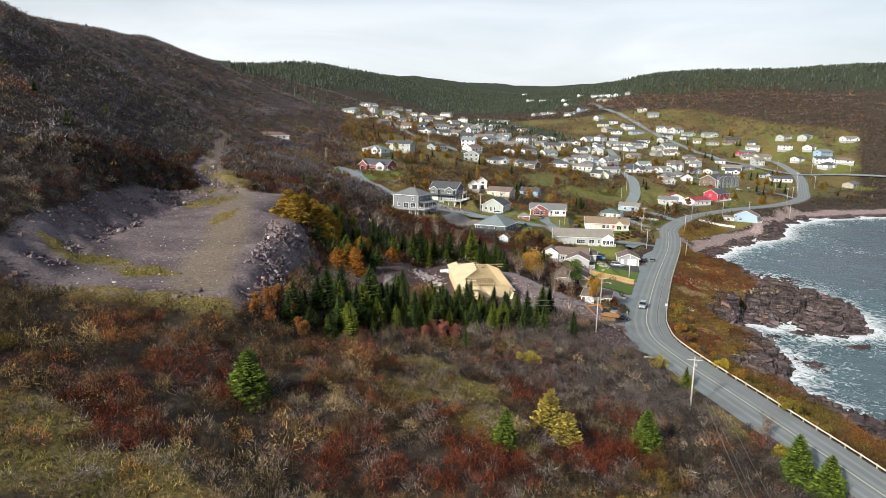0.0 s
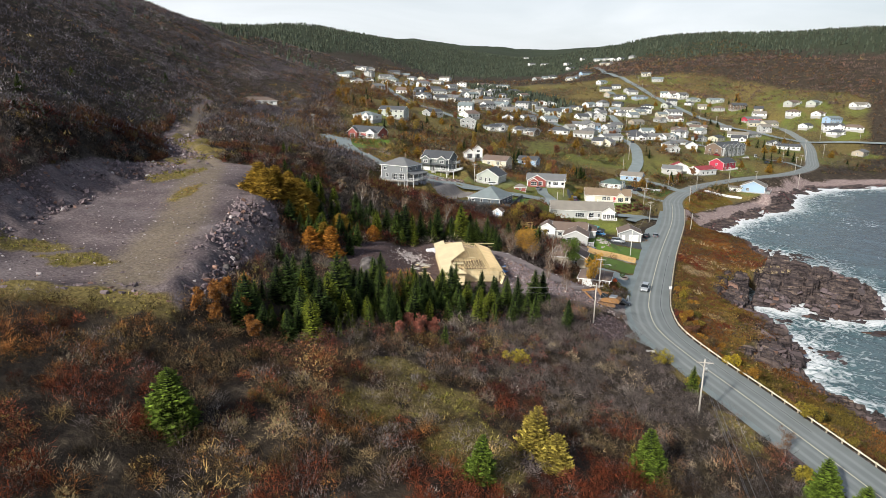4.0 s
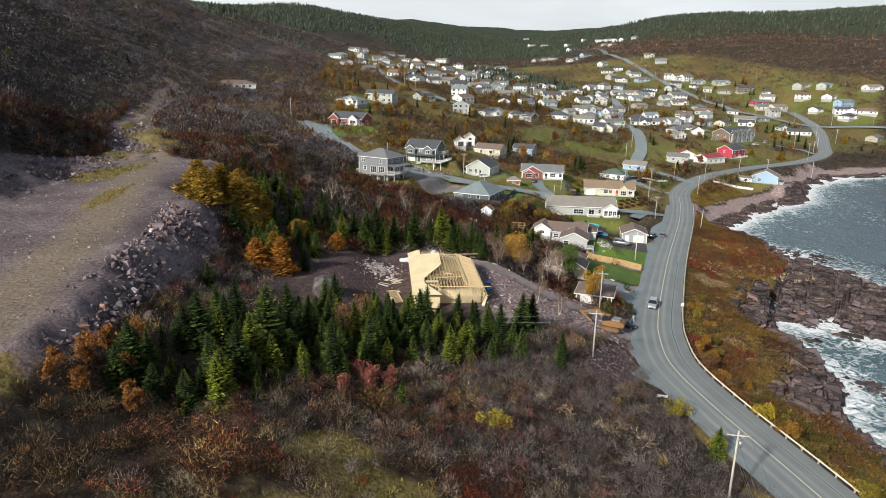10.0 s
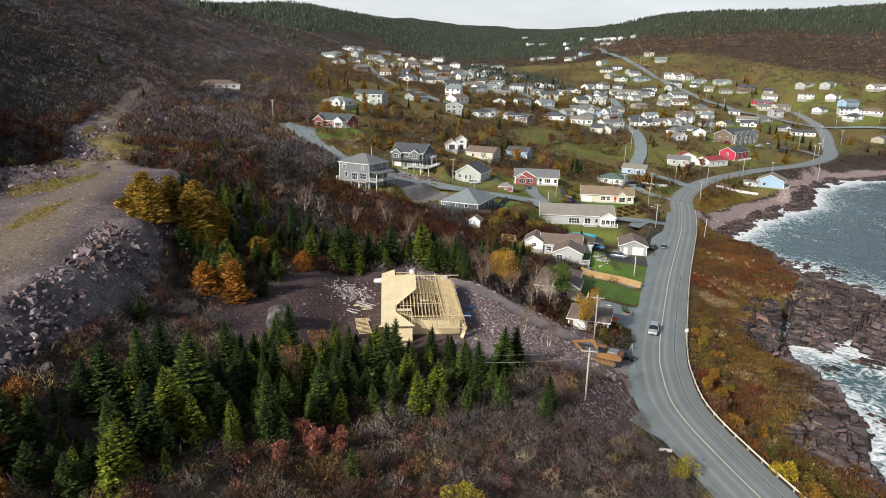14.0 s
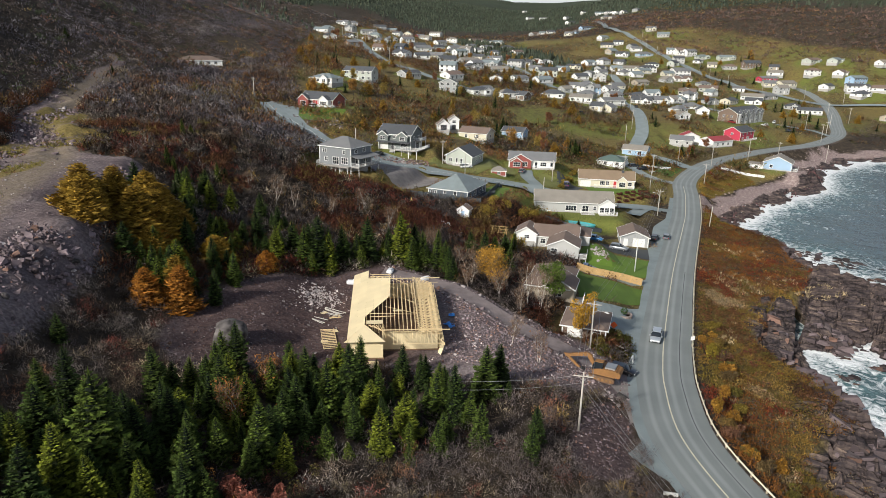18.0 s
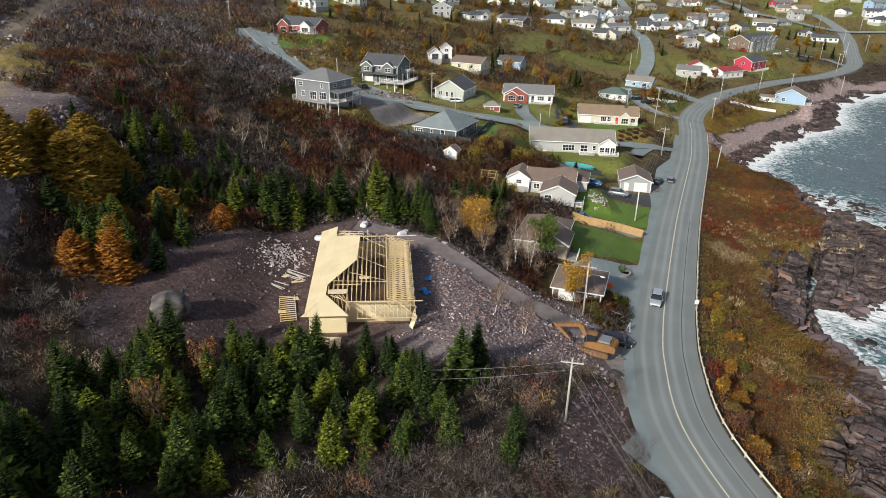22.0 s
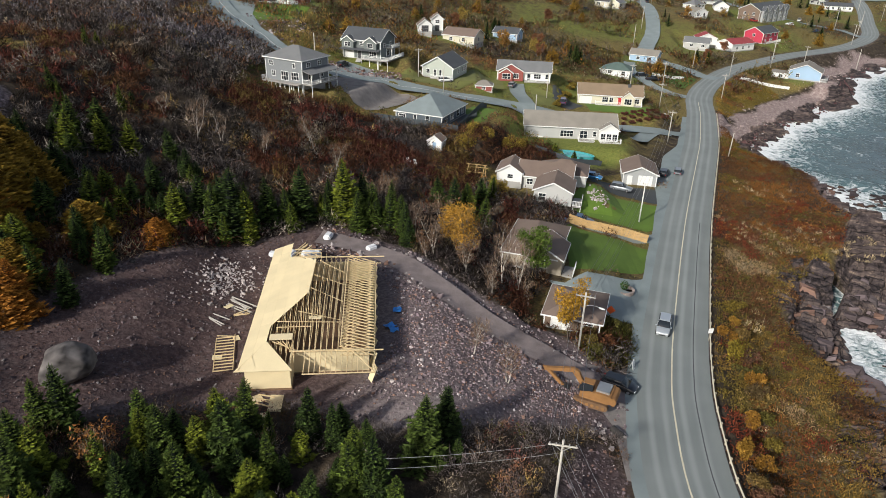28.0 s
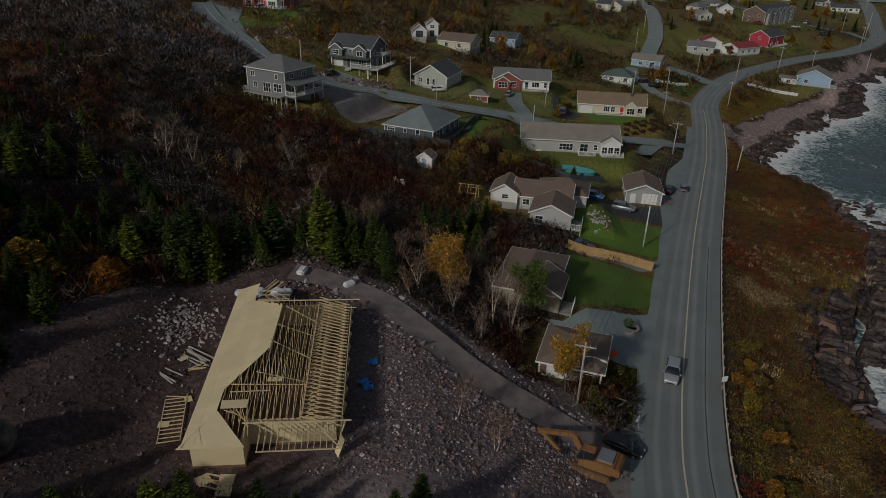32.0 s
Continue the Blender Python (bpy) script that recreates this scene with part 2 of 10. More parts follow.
def bar(bm, a, b, w, h=None, slot=0):
    """A square bar from a to b."""
    a, b = Vector(a), Vector(b)
    d = b - a
    q = d.to_track_quat("Z", "Y").to_matrix().to_4x4()
    h = h or w
    box(bm, -w / 2, w / 2, -h / 2, h / 2, 0, d.length, Matrix.Translation(a) @ q, slot)


def tube(bm, a, b, ra, rb, n=7, slot=0):
    """A tapered round bar from a to b."""
    a, b = Vector(a), Vector(b)
    q = (b - a).to_track_quat("Z", "Y").to_matrix()
    rings = [[bm.verts.new(p + q @ Vector((r * math.cos(2 * math.pi * i / n), r * math.sin(2 * math.pi * i / n), 0))) for i in range(n)] for p, r in ((a, ra), (b, rb))]
    for i in range(n):
        f = bm.faces.new((rings[0][i], rings[0][(i + 1) % n], rings[1][(i + 1) % n], rings[1][i]))
        f.material_index, f.smooth = slot, True
    bm.faces.new(rings[0][::-1]).material_index = slot
    bm.faces.new(rings[1]).material_index = slot


def thing(name, m, label, category, group=""):
    ob = new(name)
    ob.matrix_world = m
    return tagged(ob, label, category, group)


# ---------------------------------------------------------------- materials
def simple(name, color, rough=0.8, metal=0.0, vary=0.25, size=3.0, bump=0.0, fine=40.0):
    """A surface whose colour varies at two scales, with a fine relief."""
    m = bpy.data.materials.new(name)
    m.use_nodes = True
    n, l = m.node_tree.nodes, m.node_tree.links
    b = n["Principled BSDF"]
    b.inputs["Roughness"].default_value, b.inputs["Metallic"].default_value = rough, metal
    co = n.new("ShaderNodeTexCoord")
    big, small = n.new("ShaderNodeTexNoise"), n.new("ShaderNodeTexNoise")
    big.inputs["Scale"].default_value, small.inputs["Scale"].default_value = 1 / size, fine / size
    big.inputs["Detail"].default_value = small.inputs["Detail"].default_value = 3
    for t in (big, small):
        l.new(co.outputs["Object"], t.inputs["Vector"])
    info = n.new("ShaderNodeObjectInfo")
    add, add2, rng = n.new("ShaderNodeMath"), n.new("ShaderNodeMath"), n.new("ShaderNodeMapRange")
    add.operation = add2.operation = "MULTIPLY_ADD"
    add.inputs[1].default_value = 0.5
    l.new(small.outputs["Fac"], add.inputs[0])
    l.new(big.outputs["Fac"], add.inputs[2])
    add2.inputs[1].default_value = 0.3
    l.new(info.outputs["Random"], add2.inputs[0])
    l.new(add.outputs[0], add2.inputs[2])
    rng.inputs["From Min"].default_value, rng.inputs["From Max"].default_value = 0.45, 1.35
    rng.inputs["To Min"].default_value, rng.inputs["To Max"].default_value = 1 - vary, 1 + vary
    l.new(add2.outputs[0], rng.inputs["Value"])
    mix = n.new("ShaderNodeMix")
    mix.data_type, mix.blend_type = "RGBA", "MULTIPLY"
    mix.inputs[0].default_value = 1
    mix.inputs[6].default_value = (*color, 1)
    l.new(rng.outputs[0], mix.inputs[7])
    l.new(mix.outputs[2], b.inputs["Base Color"])
    if bump:
        bp = n.new("ShaderNodeBump")
        bp.inputs["Strength"].default_value, bp.inputs["Distance"].default_value = bump, 0.05
        l.new(small.outputs["Fac"], bp.inputs["Height"])
        l.new(bp.outputs[0], b.inputs["Normal"])
    return m


def tinted(name, rough=0.9, through_light=0.0):
    """Foliage and twigs: the colour is each piece's own."""
    m = bpy.data.materials.new(name)
    m.use_nodes = True
    n, l = m.node_tree.nodes, m.node_tree.links
    b = n["Principled BSDF"]
    b.inputs["Roughness"].default_value = rough
    b.inputs["Specular IOR Level"].default_value = 0.15
    a, g, hs, rng = n.new("ShaderNodeAttribute"), n.new("ShaderNodeNewGeometry"), n.new("ShaderNodeHueSaturation"), n.new("ShaderNodeMapRange")
    a.attribute_name = "tint"
    rng.inputs["To Min"].default_value, rng.inputs["To Max"].default_value = 0.7, 1.3
    l.new(g.outputs["Random Per Island"], rng.inputs["Value"])
    l.new(rng.outputs[0], hs.inputs["Value"])
    l.new(a.outputs["Color"], hs.inputs["Color"])
    l.new(hs.outputs[0], b.inputs["Base Color"])
    if through_light:
        tr, mx = n.new("ShaderNodeBsdfTranslucent"), n.new("ShaderNodeMixShader")
        mx.inputs[0].default_value = through_light
        l.new(hs.outputs[0], tr.inputs["Color"])
        l.new(b.outputs[0], mx.inputs[1])
        l.new(tr.outputs[0], mx.inputs[2])
        l.new(mx.outputs[0], n["Material Output"].inputs["Surface"])
    return m


def ground_material():
    """Soil, meadow, gravel, shore rock, pebbles, lawn and forest floor, laid out by the masks of the ground."""
    m = bpy.data.materials.new("ground")
    m.use_nodes = True
    n, l = m.node_tree.nodes, m.node_tree.links
    b = n["Principled BSDF"]
    b.inputs["Roughness"].default_value = 0.92
    b.inputs["Specular IOR Level"].default_value = 0.2
    geo = n.new("ShaderNodeNewGeometry")

    def noise_of(scale, detail=4, stretch=None):
        t = n.new("ShaderNodeTexNoise")
        t.inputs["Scale"].default_value, t.inputs["Detail"].default_value, t.inputs["Roughness"].default_value = scale, detail, 0.65
        if stretch:
            mp = n.new("ShaderNodeMapping")
            mp.inputs["Scale"].default_value, mp.inputs["Rotation"].default_value = stretch, (0.25, 0.4, 0.9)
            l.new(geo.outputs["Position"], mp.inputs["Vector"])
            l.new(mp.outputs[0], t.inputs["Vector"])
        else:
            l.new(geo.outputs["Position"], t.inputs["Vector"])
        return t.outputs["Fac"]

    def add_of(a, c):
        x = n.new("ShaderNodeMath")
        x.operation = "MULTIPLY_ADD"
        x.inputs[1].default_value = 0.75
        l.new(a, x.inputs[0])
        y = n.new("ShaderNodeMath")
        y.operation = "MULTIPLY_ADD"
        y.inputs[1].default_value, y.inputs[2].default_value = 0.8, -0.27
        l.new(c, y.inputs[0])
        l.new(y.outputs[0], x.inputs[2])
        return x.outputs[0]

    def ramp(fac, *stops):
        r = n.new("ShaderNodeValToRGB")
        while len(r.color_ramp.elements) < len(stops):
            r.color_ramp.elements.new(0.5)
        for e, (at, c) in zip(r.color_ramp.elements, stops):
            e.position, e.color = at, (*c, 1)
        l.new(fac, r.inputs[0])
        return r.outputs[0]

    def blend(fac, a, c):
        x = n.new("ShaderNodeMix")
        x.data_type = "RGBA"
        l.new(fac, x.inputs[0])
        l.new(a, x.inputs[6])
        l.new(c, x.inputs[7])
        return x.outputs[2]

    big, mid, fine, grit = noise_of(0.06), noise_of(0.45), noise_of(2.2), noise_of(7.0)
    stone = n.new("ShaderNodeTexVoronoi")
    stone.inputs["Scale"].default_value = 1.5
    l.new(geo.outputs["Position"], stone.inputs["Vector"])
    crack = n.new("ShaderNodeTexVoronoi")
    crack.feature = "DISTANCE_TO_EDGE"
    crack.inputs["Scale"].default_value = 0.38
    turn = n.new("ShaderNodeMapping")
    turn.inputs["Rotation"].default_value = (0.15, 0.0, 0.47)
    l.new(geo.outputs["Position"], turn.inputs["Vector"])
    mp = n.new("ShaderNodeMapping")
    mp.inputs["Scale"].default_value = (0.16, 0.9, 1.2)
    l.new(turn.outputs[0], mp.inputs["Vector"])
    bend, bent = n.new("ShaderNodeVectorMath"), n.new("ShaderNodeVectorMath")
    wob = n.new("ShaderNodeTexNoise")
    wob.inputs["Scale"].default_value, wob.inputs["Detail"].default_value = 0.35, 5
    l.new(geo.outputs["Position"], wob.inputs["Vector"])
    bend.operation, bend.inputs["Scale"].default_value = "SCALE", 1.3
    l.new(wob.outputs["Color"], bend.inputs[0])
    l.new(bend.outputs[0], bent.inputs[0])
    l.new(mp.outputs[0], bent.inputs[1])
    l.new(bent.outputs[0], crack.inputs["Vector"])
    soil = ramp(mid, (0.3, (0.02, 0.015, 0.011)), (0.55, (0.052, 0.039, 0.027)), (0.75, (0.105, 0.078, 0.048)))
    meadow = ramp(fine, (0.3, (0.062, 0.048, 0.017)), (0.5, (0.16, 0.122, 0.04)), (0.72, (0.27, 0.21, 0.08)))
    gravel = ramp(add_of(fine, big), (0.25, (0.045, 0.033, 0.034)), (0.5, (0.135, 0.105, 0.106)), (0.75, (0.27, 0.225, 0.215)))
    rock = ramp(noise_of(0.5, 6, (0.5, 0.5, 2.6)), (0.32, (0.014, 0.011, 0.012)), (0.46, (0.052, 0.041, 0.042)), (0.59, (0.105, 0.08, 0.072)), (0.75, (0.3, 0.225, 0.175)))
    lawn = ramp(fine, (0.3, (0.078, 0.098, 0.02)), (0.7, (0.185, 0.195, 0.05)))
    forest = ramp(mid, (0.3, (0.024, 0.032, 0.018)), (0.6, (0.045, 0.056, 0.03)), (0.8, (0.085, 0.07, 0.042)))
    pebble = ramp(noise_of(1.1, 6), (0.3, (0.16, 0.115, 0.11)), (0.5, (0.27, 0.205, 0.19)), (0.75, (0.42, 0.35, 0.33)))
    z1, z2 = n.new("ShaderNodeAttribute"), n.new("ShaderNodeAttribute")
    z1.attribute_name, z2.attribute_name = "zone", "zone_more"
    z3 = n.new("ShaderNodeAttribute")
    z3.attribute_name = "worn"
    s1, s2 = n.new("ShaderNodeSeparateColor"), n.new("ShaderNodeSeparateColor")
    l.new(z1.outputs["Color"], s1.inputs[0])
    l.new(z2.outputs["Color"], s2.inputs[0])

    def mask(out, noise_out, soft=0.35):
        """Ragged edge: the mask plus noise, cut sharply."""
        a = n.new("ShaderNodeMath")
        a.operation = "MULTIPLY_ADD"
        a.inputs[1].default_value = 0.9
        l.new(noise_out, a.inputs[0])
        l.new(out, a.inputs[2])
        r = n.new("ShaderNodeMapRange")
        r.inputs["From Min"].default_value, r.inputs["From Max"].default_value = 0.95 - soft / 2, 0.95 + soft / 2
        l.new(a.outputs[0], r.inputs["Value"])
        return r.outputs[0]

    tan = ramp(fine, (0.25, (0.10, 0.078, 0.055)), (0.5, (0.19, 0.15, 0.105)), (0.75, (0.30, 0.25, 0.18)))
    earth = ramp(add_of(fine, mid), (0.25, (0.032, 0.02, 0.019)), (0.5, (0.072, 0.045, 0.042)), (0.75, (0.15, 0.105, 0.1)))
    z4 = n.new("ShaderNodeAttribute")
    z4.attribute_name = "earth"
    c = blend(mask(s1.outputs[0], fine), soil, gravel)
    c = blend(mask(z4.outputs["Fac"], mid, 0.8), c, earth)
    c = blend(mask(z3.outputs["Fac"], mid, 0.9), c, tan)
    c = blend(mask(s1.outputs[1], mid, 0.5), c, meadow)
    c = blend(mask(s2.outputs[0], mid), c, lawn)
    c = blend(mask(s2.outputs[2], big), c, forest)
    c = blend(mask(s2.outputs[1], mid), c, pebble)
    rocky = mask(s1.outputs[2], mid)
    cr = n.new("ShaderNodeMapRange")
    cr.inputs["From Max"].default_value, cr.inputs["To Min"].default_value = 0.05, 0.22
    l.new(crack.outputs["Distance"], cr.inputs["Value"])
    dark = n.new("ShaderNodeMix")
    dark.data_type, dark.blend_type = "RGBA", "MULTIPLY"
    dark.inputs[0].default_value = 1
    l.new(rock, dark.inputs[6])
    l.new(cr.outputs[0], dark.inputs[7])
    c = blend(rocky, c, dark.outputs[2])
    l.new(c, b.inputs["Base Color"])
    bump = n.new("ShaderNodeBump")
    bump.inputs["Strength"].default_value, bump.inputs["Distance"].default_value = 0.8, 0.35
    h = n.new("ShaderNodeMath")
    h.operation = "MULTIPLY_ADD"
    h.inputs[1].default_value = 0.5
    l.new(fine, h.inputs[0])
    l.new(mid, h.inputs[2])
    h2 = n.new("ShaderNodeMath")
    h2.operation = "MULTIPLY_ADD"
    half = n.new("ShaderNodeMath")
    half.operation = "MULTIPLY"
    half.inputs[1].default_value = 0.4
    l.new(rocky, half.inputs[0])
    l.new(half.outputs[0], h2.inputs[0])
    l.new(cr.outputs[0], h2.inputs[1])
    l.new(h.outputs[0], h2.inputs[2])
    l.new(h2.outputs[0], bump.inputs["Height"])
    l.new(bump.outputs[0], b.inputs["Normal"])
    return m


def inside(poly, x, y, edge=2.0):
    """1 inside the polygon, falling to 0 over the edge."""
    d, _ = line_distance([*poly, poly[0]], x, y)
    odd = np.zeros(np.shape(x), bool)
    for (ax, ay), (bx, by) in zip(poly, [*poly[1:], poly[0]]):
        if ay != by:
            odd ^= ((ay > y) != (by > y)) & (x < (bx - ax) * (y - ay) / (by - ay) + ax)
    return step(-edge, edge, np.where(odd, np.abs(d), -np.abs(d)))


QUARRY = [(-58, 88), (-34, 93), (-29.5, 92), (-28.5, 100), (-28, 112), (-29, 132), (-31, 151), (-38, 172), (-44, 198), (-60, 203), (-70, 222), (-88, 258), (-96, 262), (-90, 232), (-76, 205), (-80, 172), (-78, 140), (-76, 112), (-68, 92)]
FLOOR = [(-60, 92), (-34, 98), (-36, 124), (-40, 150), (-49, 197), (-62, 200), (-68, 160), (-66, 120)]
TRACK = [(-88, 256), (-94, 275), (-100, 296), (-102, 316), (-108, 322)]
LOT = [(-20, 142), (-14, 135), (-4, 142), (4, 145), (10, 144.5), (20, 142), (27, 144), (34, 147), (40, 148), (45, 150), (46, 156), (44, 164), (38, 167), (31, 171), (24, 177), (18, 184), (9, 186), (2, 183), (-6, 176), (-14, 168), (-20, 154)]
BANK = [(38.3, 145), (35, 138), (32, 131), (33.5, 126), (40, 127), (41.2, 135), (43.2, 142), (41.5, 147)]
MEADOWS = [(4, 89, 8, 7), (9, 78, 6, 8), (-1, 95, 5, 4), (-4, 84, 4.5, 5), (-28, 48, 13, 6), (-36, 53, 7, 4), (-47, 90, 15, 4.5), (-63, 113, 9, 4), (-51, 108, 6, 3.5), (-38, 91, 7, 4), (-65, 178, 4, 11), (-62, 184, 3, 9), (-73, 198, 4, 8), (-52, 156, 2.2, 8), (-66, 211, 5, 7), (-67, 221, 7, 5), (-78, 231, 5, 10), (-60, 226, 5, 4), (-84, 236, 4, 8), (47, 97, 2.5, 9), (47.5, 118, 2.0, 10), (46, 140, 2.5, 8)]

CLEAR_POLYS = [[(-26, 246), (2, 252), (20, 242), (36, 246), (48, 250), (62, 246), (76, 262), (110, 330), (60, 330), (14, 320), (-14, 306), (-30, 318), (-58, 345), (-62, 330), (-42, 312), (-22, 280)],
               [(31, 214), (55, 214), (48, 208), (42, 181), (36, 176), (38, 167), (52, 168), (64, 190), (80, 232), (70, 246), (60, 236), (52, 228), (32, 230)]]


def meadow_mask(x, y):
    m = np.zeros(np.shape(x))
    for cx, cy, a, b in MEADOWS:
        m = np.maximum(m, 1 - step(0.6, 1.3, np.hypot((x - cx) / a, (y - cy) / b) + 0.35 * wave(x, y, 5, 21) + 0.25 * wave(x, y, 1.9, 22)))
    return m


def road_side(x, y):
    d, _ = line_distance(ROAD_LINE, x, y)
    return d


# ---------------------------------------------------------------- ground, sea and road
def axis_steps(lo, hi, a, b, fine, grow):
    mid = list(np.arange(a, b + fine / 2, fine))
    up, down, s = [], [], fine
    while (up[-1] if up else b) < hi:
        s = min(s * grow, 90)
        up.append((up[-1] if up else b) + s)
    s = fine
    while (down[-1] if down else a) > lo:
        s = min(s * grow, 90)
        down.append((down[-1] if down else a) - s)
    return np.array(down[::-1] + mid + up)


gx = axis_steps(-2600, 3200, -92, 136, 0.85, 1.03)
gx = np.unique(np.r_[gx, np.arange(66, 132, 0.45)])
gy = axis_steps(-350, 4700, 46, 300, 0.9, 1.025)
gy = np.unique(np.r_[gy, np.arange(110, 232, 0.9) + 0.44])
GX, GY = [a.ravel() for a in np.meshgrid(gx, gy)]
GZ = ground_z(GX, GY)
nx, ny = len(gx), len(gy)
idx = np.arange(nx * ny).reshape(ny, nx)
quads = np.stack([idx[:-1, :-1], idx[:-1, 1:], idx[1:, 1:], idx[1:, :-1]], -1).reshape(-1, 4)
slope = np.hypot(*np.gradient(GZ.reshape(ny, nx), gy, gx)).ravel()
gcoast = -line_distance(COAST, GX, GY)[0]
groad = road_side(GX, GY)
gravel = np.maximum.reduce([inside(QUARRY, GX, GY, 3), inside(LOT, GX, GY, 2.5), inside(BANK, GX, GY, 2) * 0.8,
                            1 - step(3, 6.5, np.abs(groad)), 0.8 * (1 - step(1.2, 3, np.abs(line_distance(TRACK, GX, GY)[0])))])
bank_rough = inside(QUARRY, GX, GY, 3) * (1 - inside(FLOOR, GX, GY, 2.5))
GZ = GZ + bank_rough * (0.5 * wave(GX, GY, 2.3, 31) + 0.9 * wave(GX, GY, 5.5, 32))
beach = step(262, 290, GY) * step(21, 12, gcoast + 3 * wave(GX, GY, 7, 47)) * step(-4, 0, gcoast)
HEADLAND = [(87, 170), (88, 186), (95, 200), (104, 214), (112, 226), (140, 240), (145, 175), (110, 158), (92, 165)]
rock = (1 - step(262, 280, GY)) * np.maximum(step(13, 7, gcoast - 1 + 3.5 * wave(GX, GY, 9, 33)), inside(HEADLAND, GX, GY, 2.5), step(0.75, 1.1, slope) * step(30, 20, gcoast)) * step(-12, -2, gcoast)
rock = np.maximum(rock, step(258, 285, GY) * step(11, 7, gcoast + 2 * wave(GX, GY, 6, 52)) * 0.9)
rock = np.maximum(rock, 0.62 * step(0.75, 1.0, slope) * step(-95, -130, GX) * step(600, 400, GY))
strike = GX * 0.45 + GY * 0.89 + 1.6 * wave(GX, GY, 14, 37) + 0.4 * wave(GX, GY, 4, 38)
ledge = (-strike / 2.6) % 1.0
# Jointed blocks, long along the beds.
u, v = strike / 1.3, (GX * 0.89 - GY * 0.45 + 0.8 * wave(GX, GY, 6, 50)) / 5.0
v = v + 0.5 * (np.floor(u) % 2)
blocks = 1.0 * (wave(np.floor(u) * 7.31, np.floor(v) * 5.77, 1.0, 51) * 0.5)
ledge2 = ((GX * 0.86 - GY * 0.5 + 1.2 * wave(GX, GY, 9, 39)) / 6.5) % 1.0
GZ = GZ + step(0.3, 0.8, rock) * step(-3, 1, gcoast) * (GX > 50) * (1.9 * blocks + 1.3 * wave(GX, GY, 9, 53) + 2.4 * (ledge - 0.5) * (0.6 + 0.5 * wave(GX, GY, 12, 40)) - 1.5 * step(0.12, 0.0, np.abs(ledge2 - 0.5)) + 0.25 * wave(GX, GY, 1.7, 46))
meadow = np.maximum(meadow_mask(GX, GY), 0.55 * step(6, 9, groad) * step(45, 34, groad) * step(300, 260, GY))
town = inside([(-20, 268), (-36, 330), (-60, 400), (-130, 850), (-60, 1050), (120, 1000), (330, 900), (430, 700), (330, 520), (210, 430), (150, 385), (108, 322), (70, 240), (40, 262)], GX, GY, 12)
lawn = town * (0.30 + 0.32 * wave(GX, GY, 22, 34))
forest = np.maximum(step(95, 125, GZ + 10 * wave(GX, GY, 70, 35)) * step(560, 760, GY + GX * 0.3), step(1150, 1350, GY)) * 0.9
forest = np.maximum(forest, 0.75 * inside([(60, 760), (110, 720), (150, 700), (130, 800), (60, 960), (20, 1000)], GX, GY, 15))
meadow = np.maximum(meadow, town * (0.62 + 0.25 * wave(GX, GY, 30, 36)))
meadow = np.maximum(meadow, 0.2 * step(240, 330, GX) * step(20, 50, GZ) * step(1400, 1200, GY))
for poly in CLEAR_POLYS:
    meadow = np.maximum(meadow, (0.66 + 0.2 * wave(GX, GY, 9, 48)) * inside(poly, GX, GY, 3))
meadow = np.maximum(meadow, 0.75 * step(280, 292, GY) * step(420, 390, GY) * step(16, 20, gcoast + 3 * wave(GX, GY, 7, 47)) * step(60, 40, gcoast))
ground = sheet("ground", np.stack([GX, GY, GZ], -1).tolist(), quads.tolist(), ground_material(), True)
craggy = rock.reshape(ny, nx)[:-1, :-1].ravel() > 0.45
ground.data.polygons.foreach_set("use_smooth", ~craggy)
for name, chans in (("zone", (gravel, meadow, rock)), ("zone_more", (lawn, beach, forest))):
    at = ground.data.color_attributes.new(name, "FLOAT_COLOR", "POINT")
    at.data.foreach_set("color", np.stack([*chans, np.ones_like(GX)], -1).astype(np.float32).ravel())
worn = ground.data.attributes.new("worn", "FLOAT", "POINT")
wheel = 0.75 * (1 - step(2.5, 7, np.abs(line_distance([(-38, 98), (-42, 114), (-44, 130), (-53, 164), (-60, 190), (-72, 222), (-88, 254), (-97, 306)], GX, GY)[0])))
worn.data.foreach_set("value", wheel.astype(np.float32))
bare = ground.data.attributes.new("earth", "FLOAT", "POINT")
bare.data.foreach_set("value", np.maximum(inside(LOT, GX, GY, 3) * (0.85 - 0.75 * step(9, 18, GX)), 0.7 * inside(BANK, GX, GY, 2)).astype(np.float32))
tagged(ground, "hillside of brush, gravel and shore rock", "ground", kind="structure")


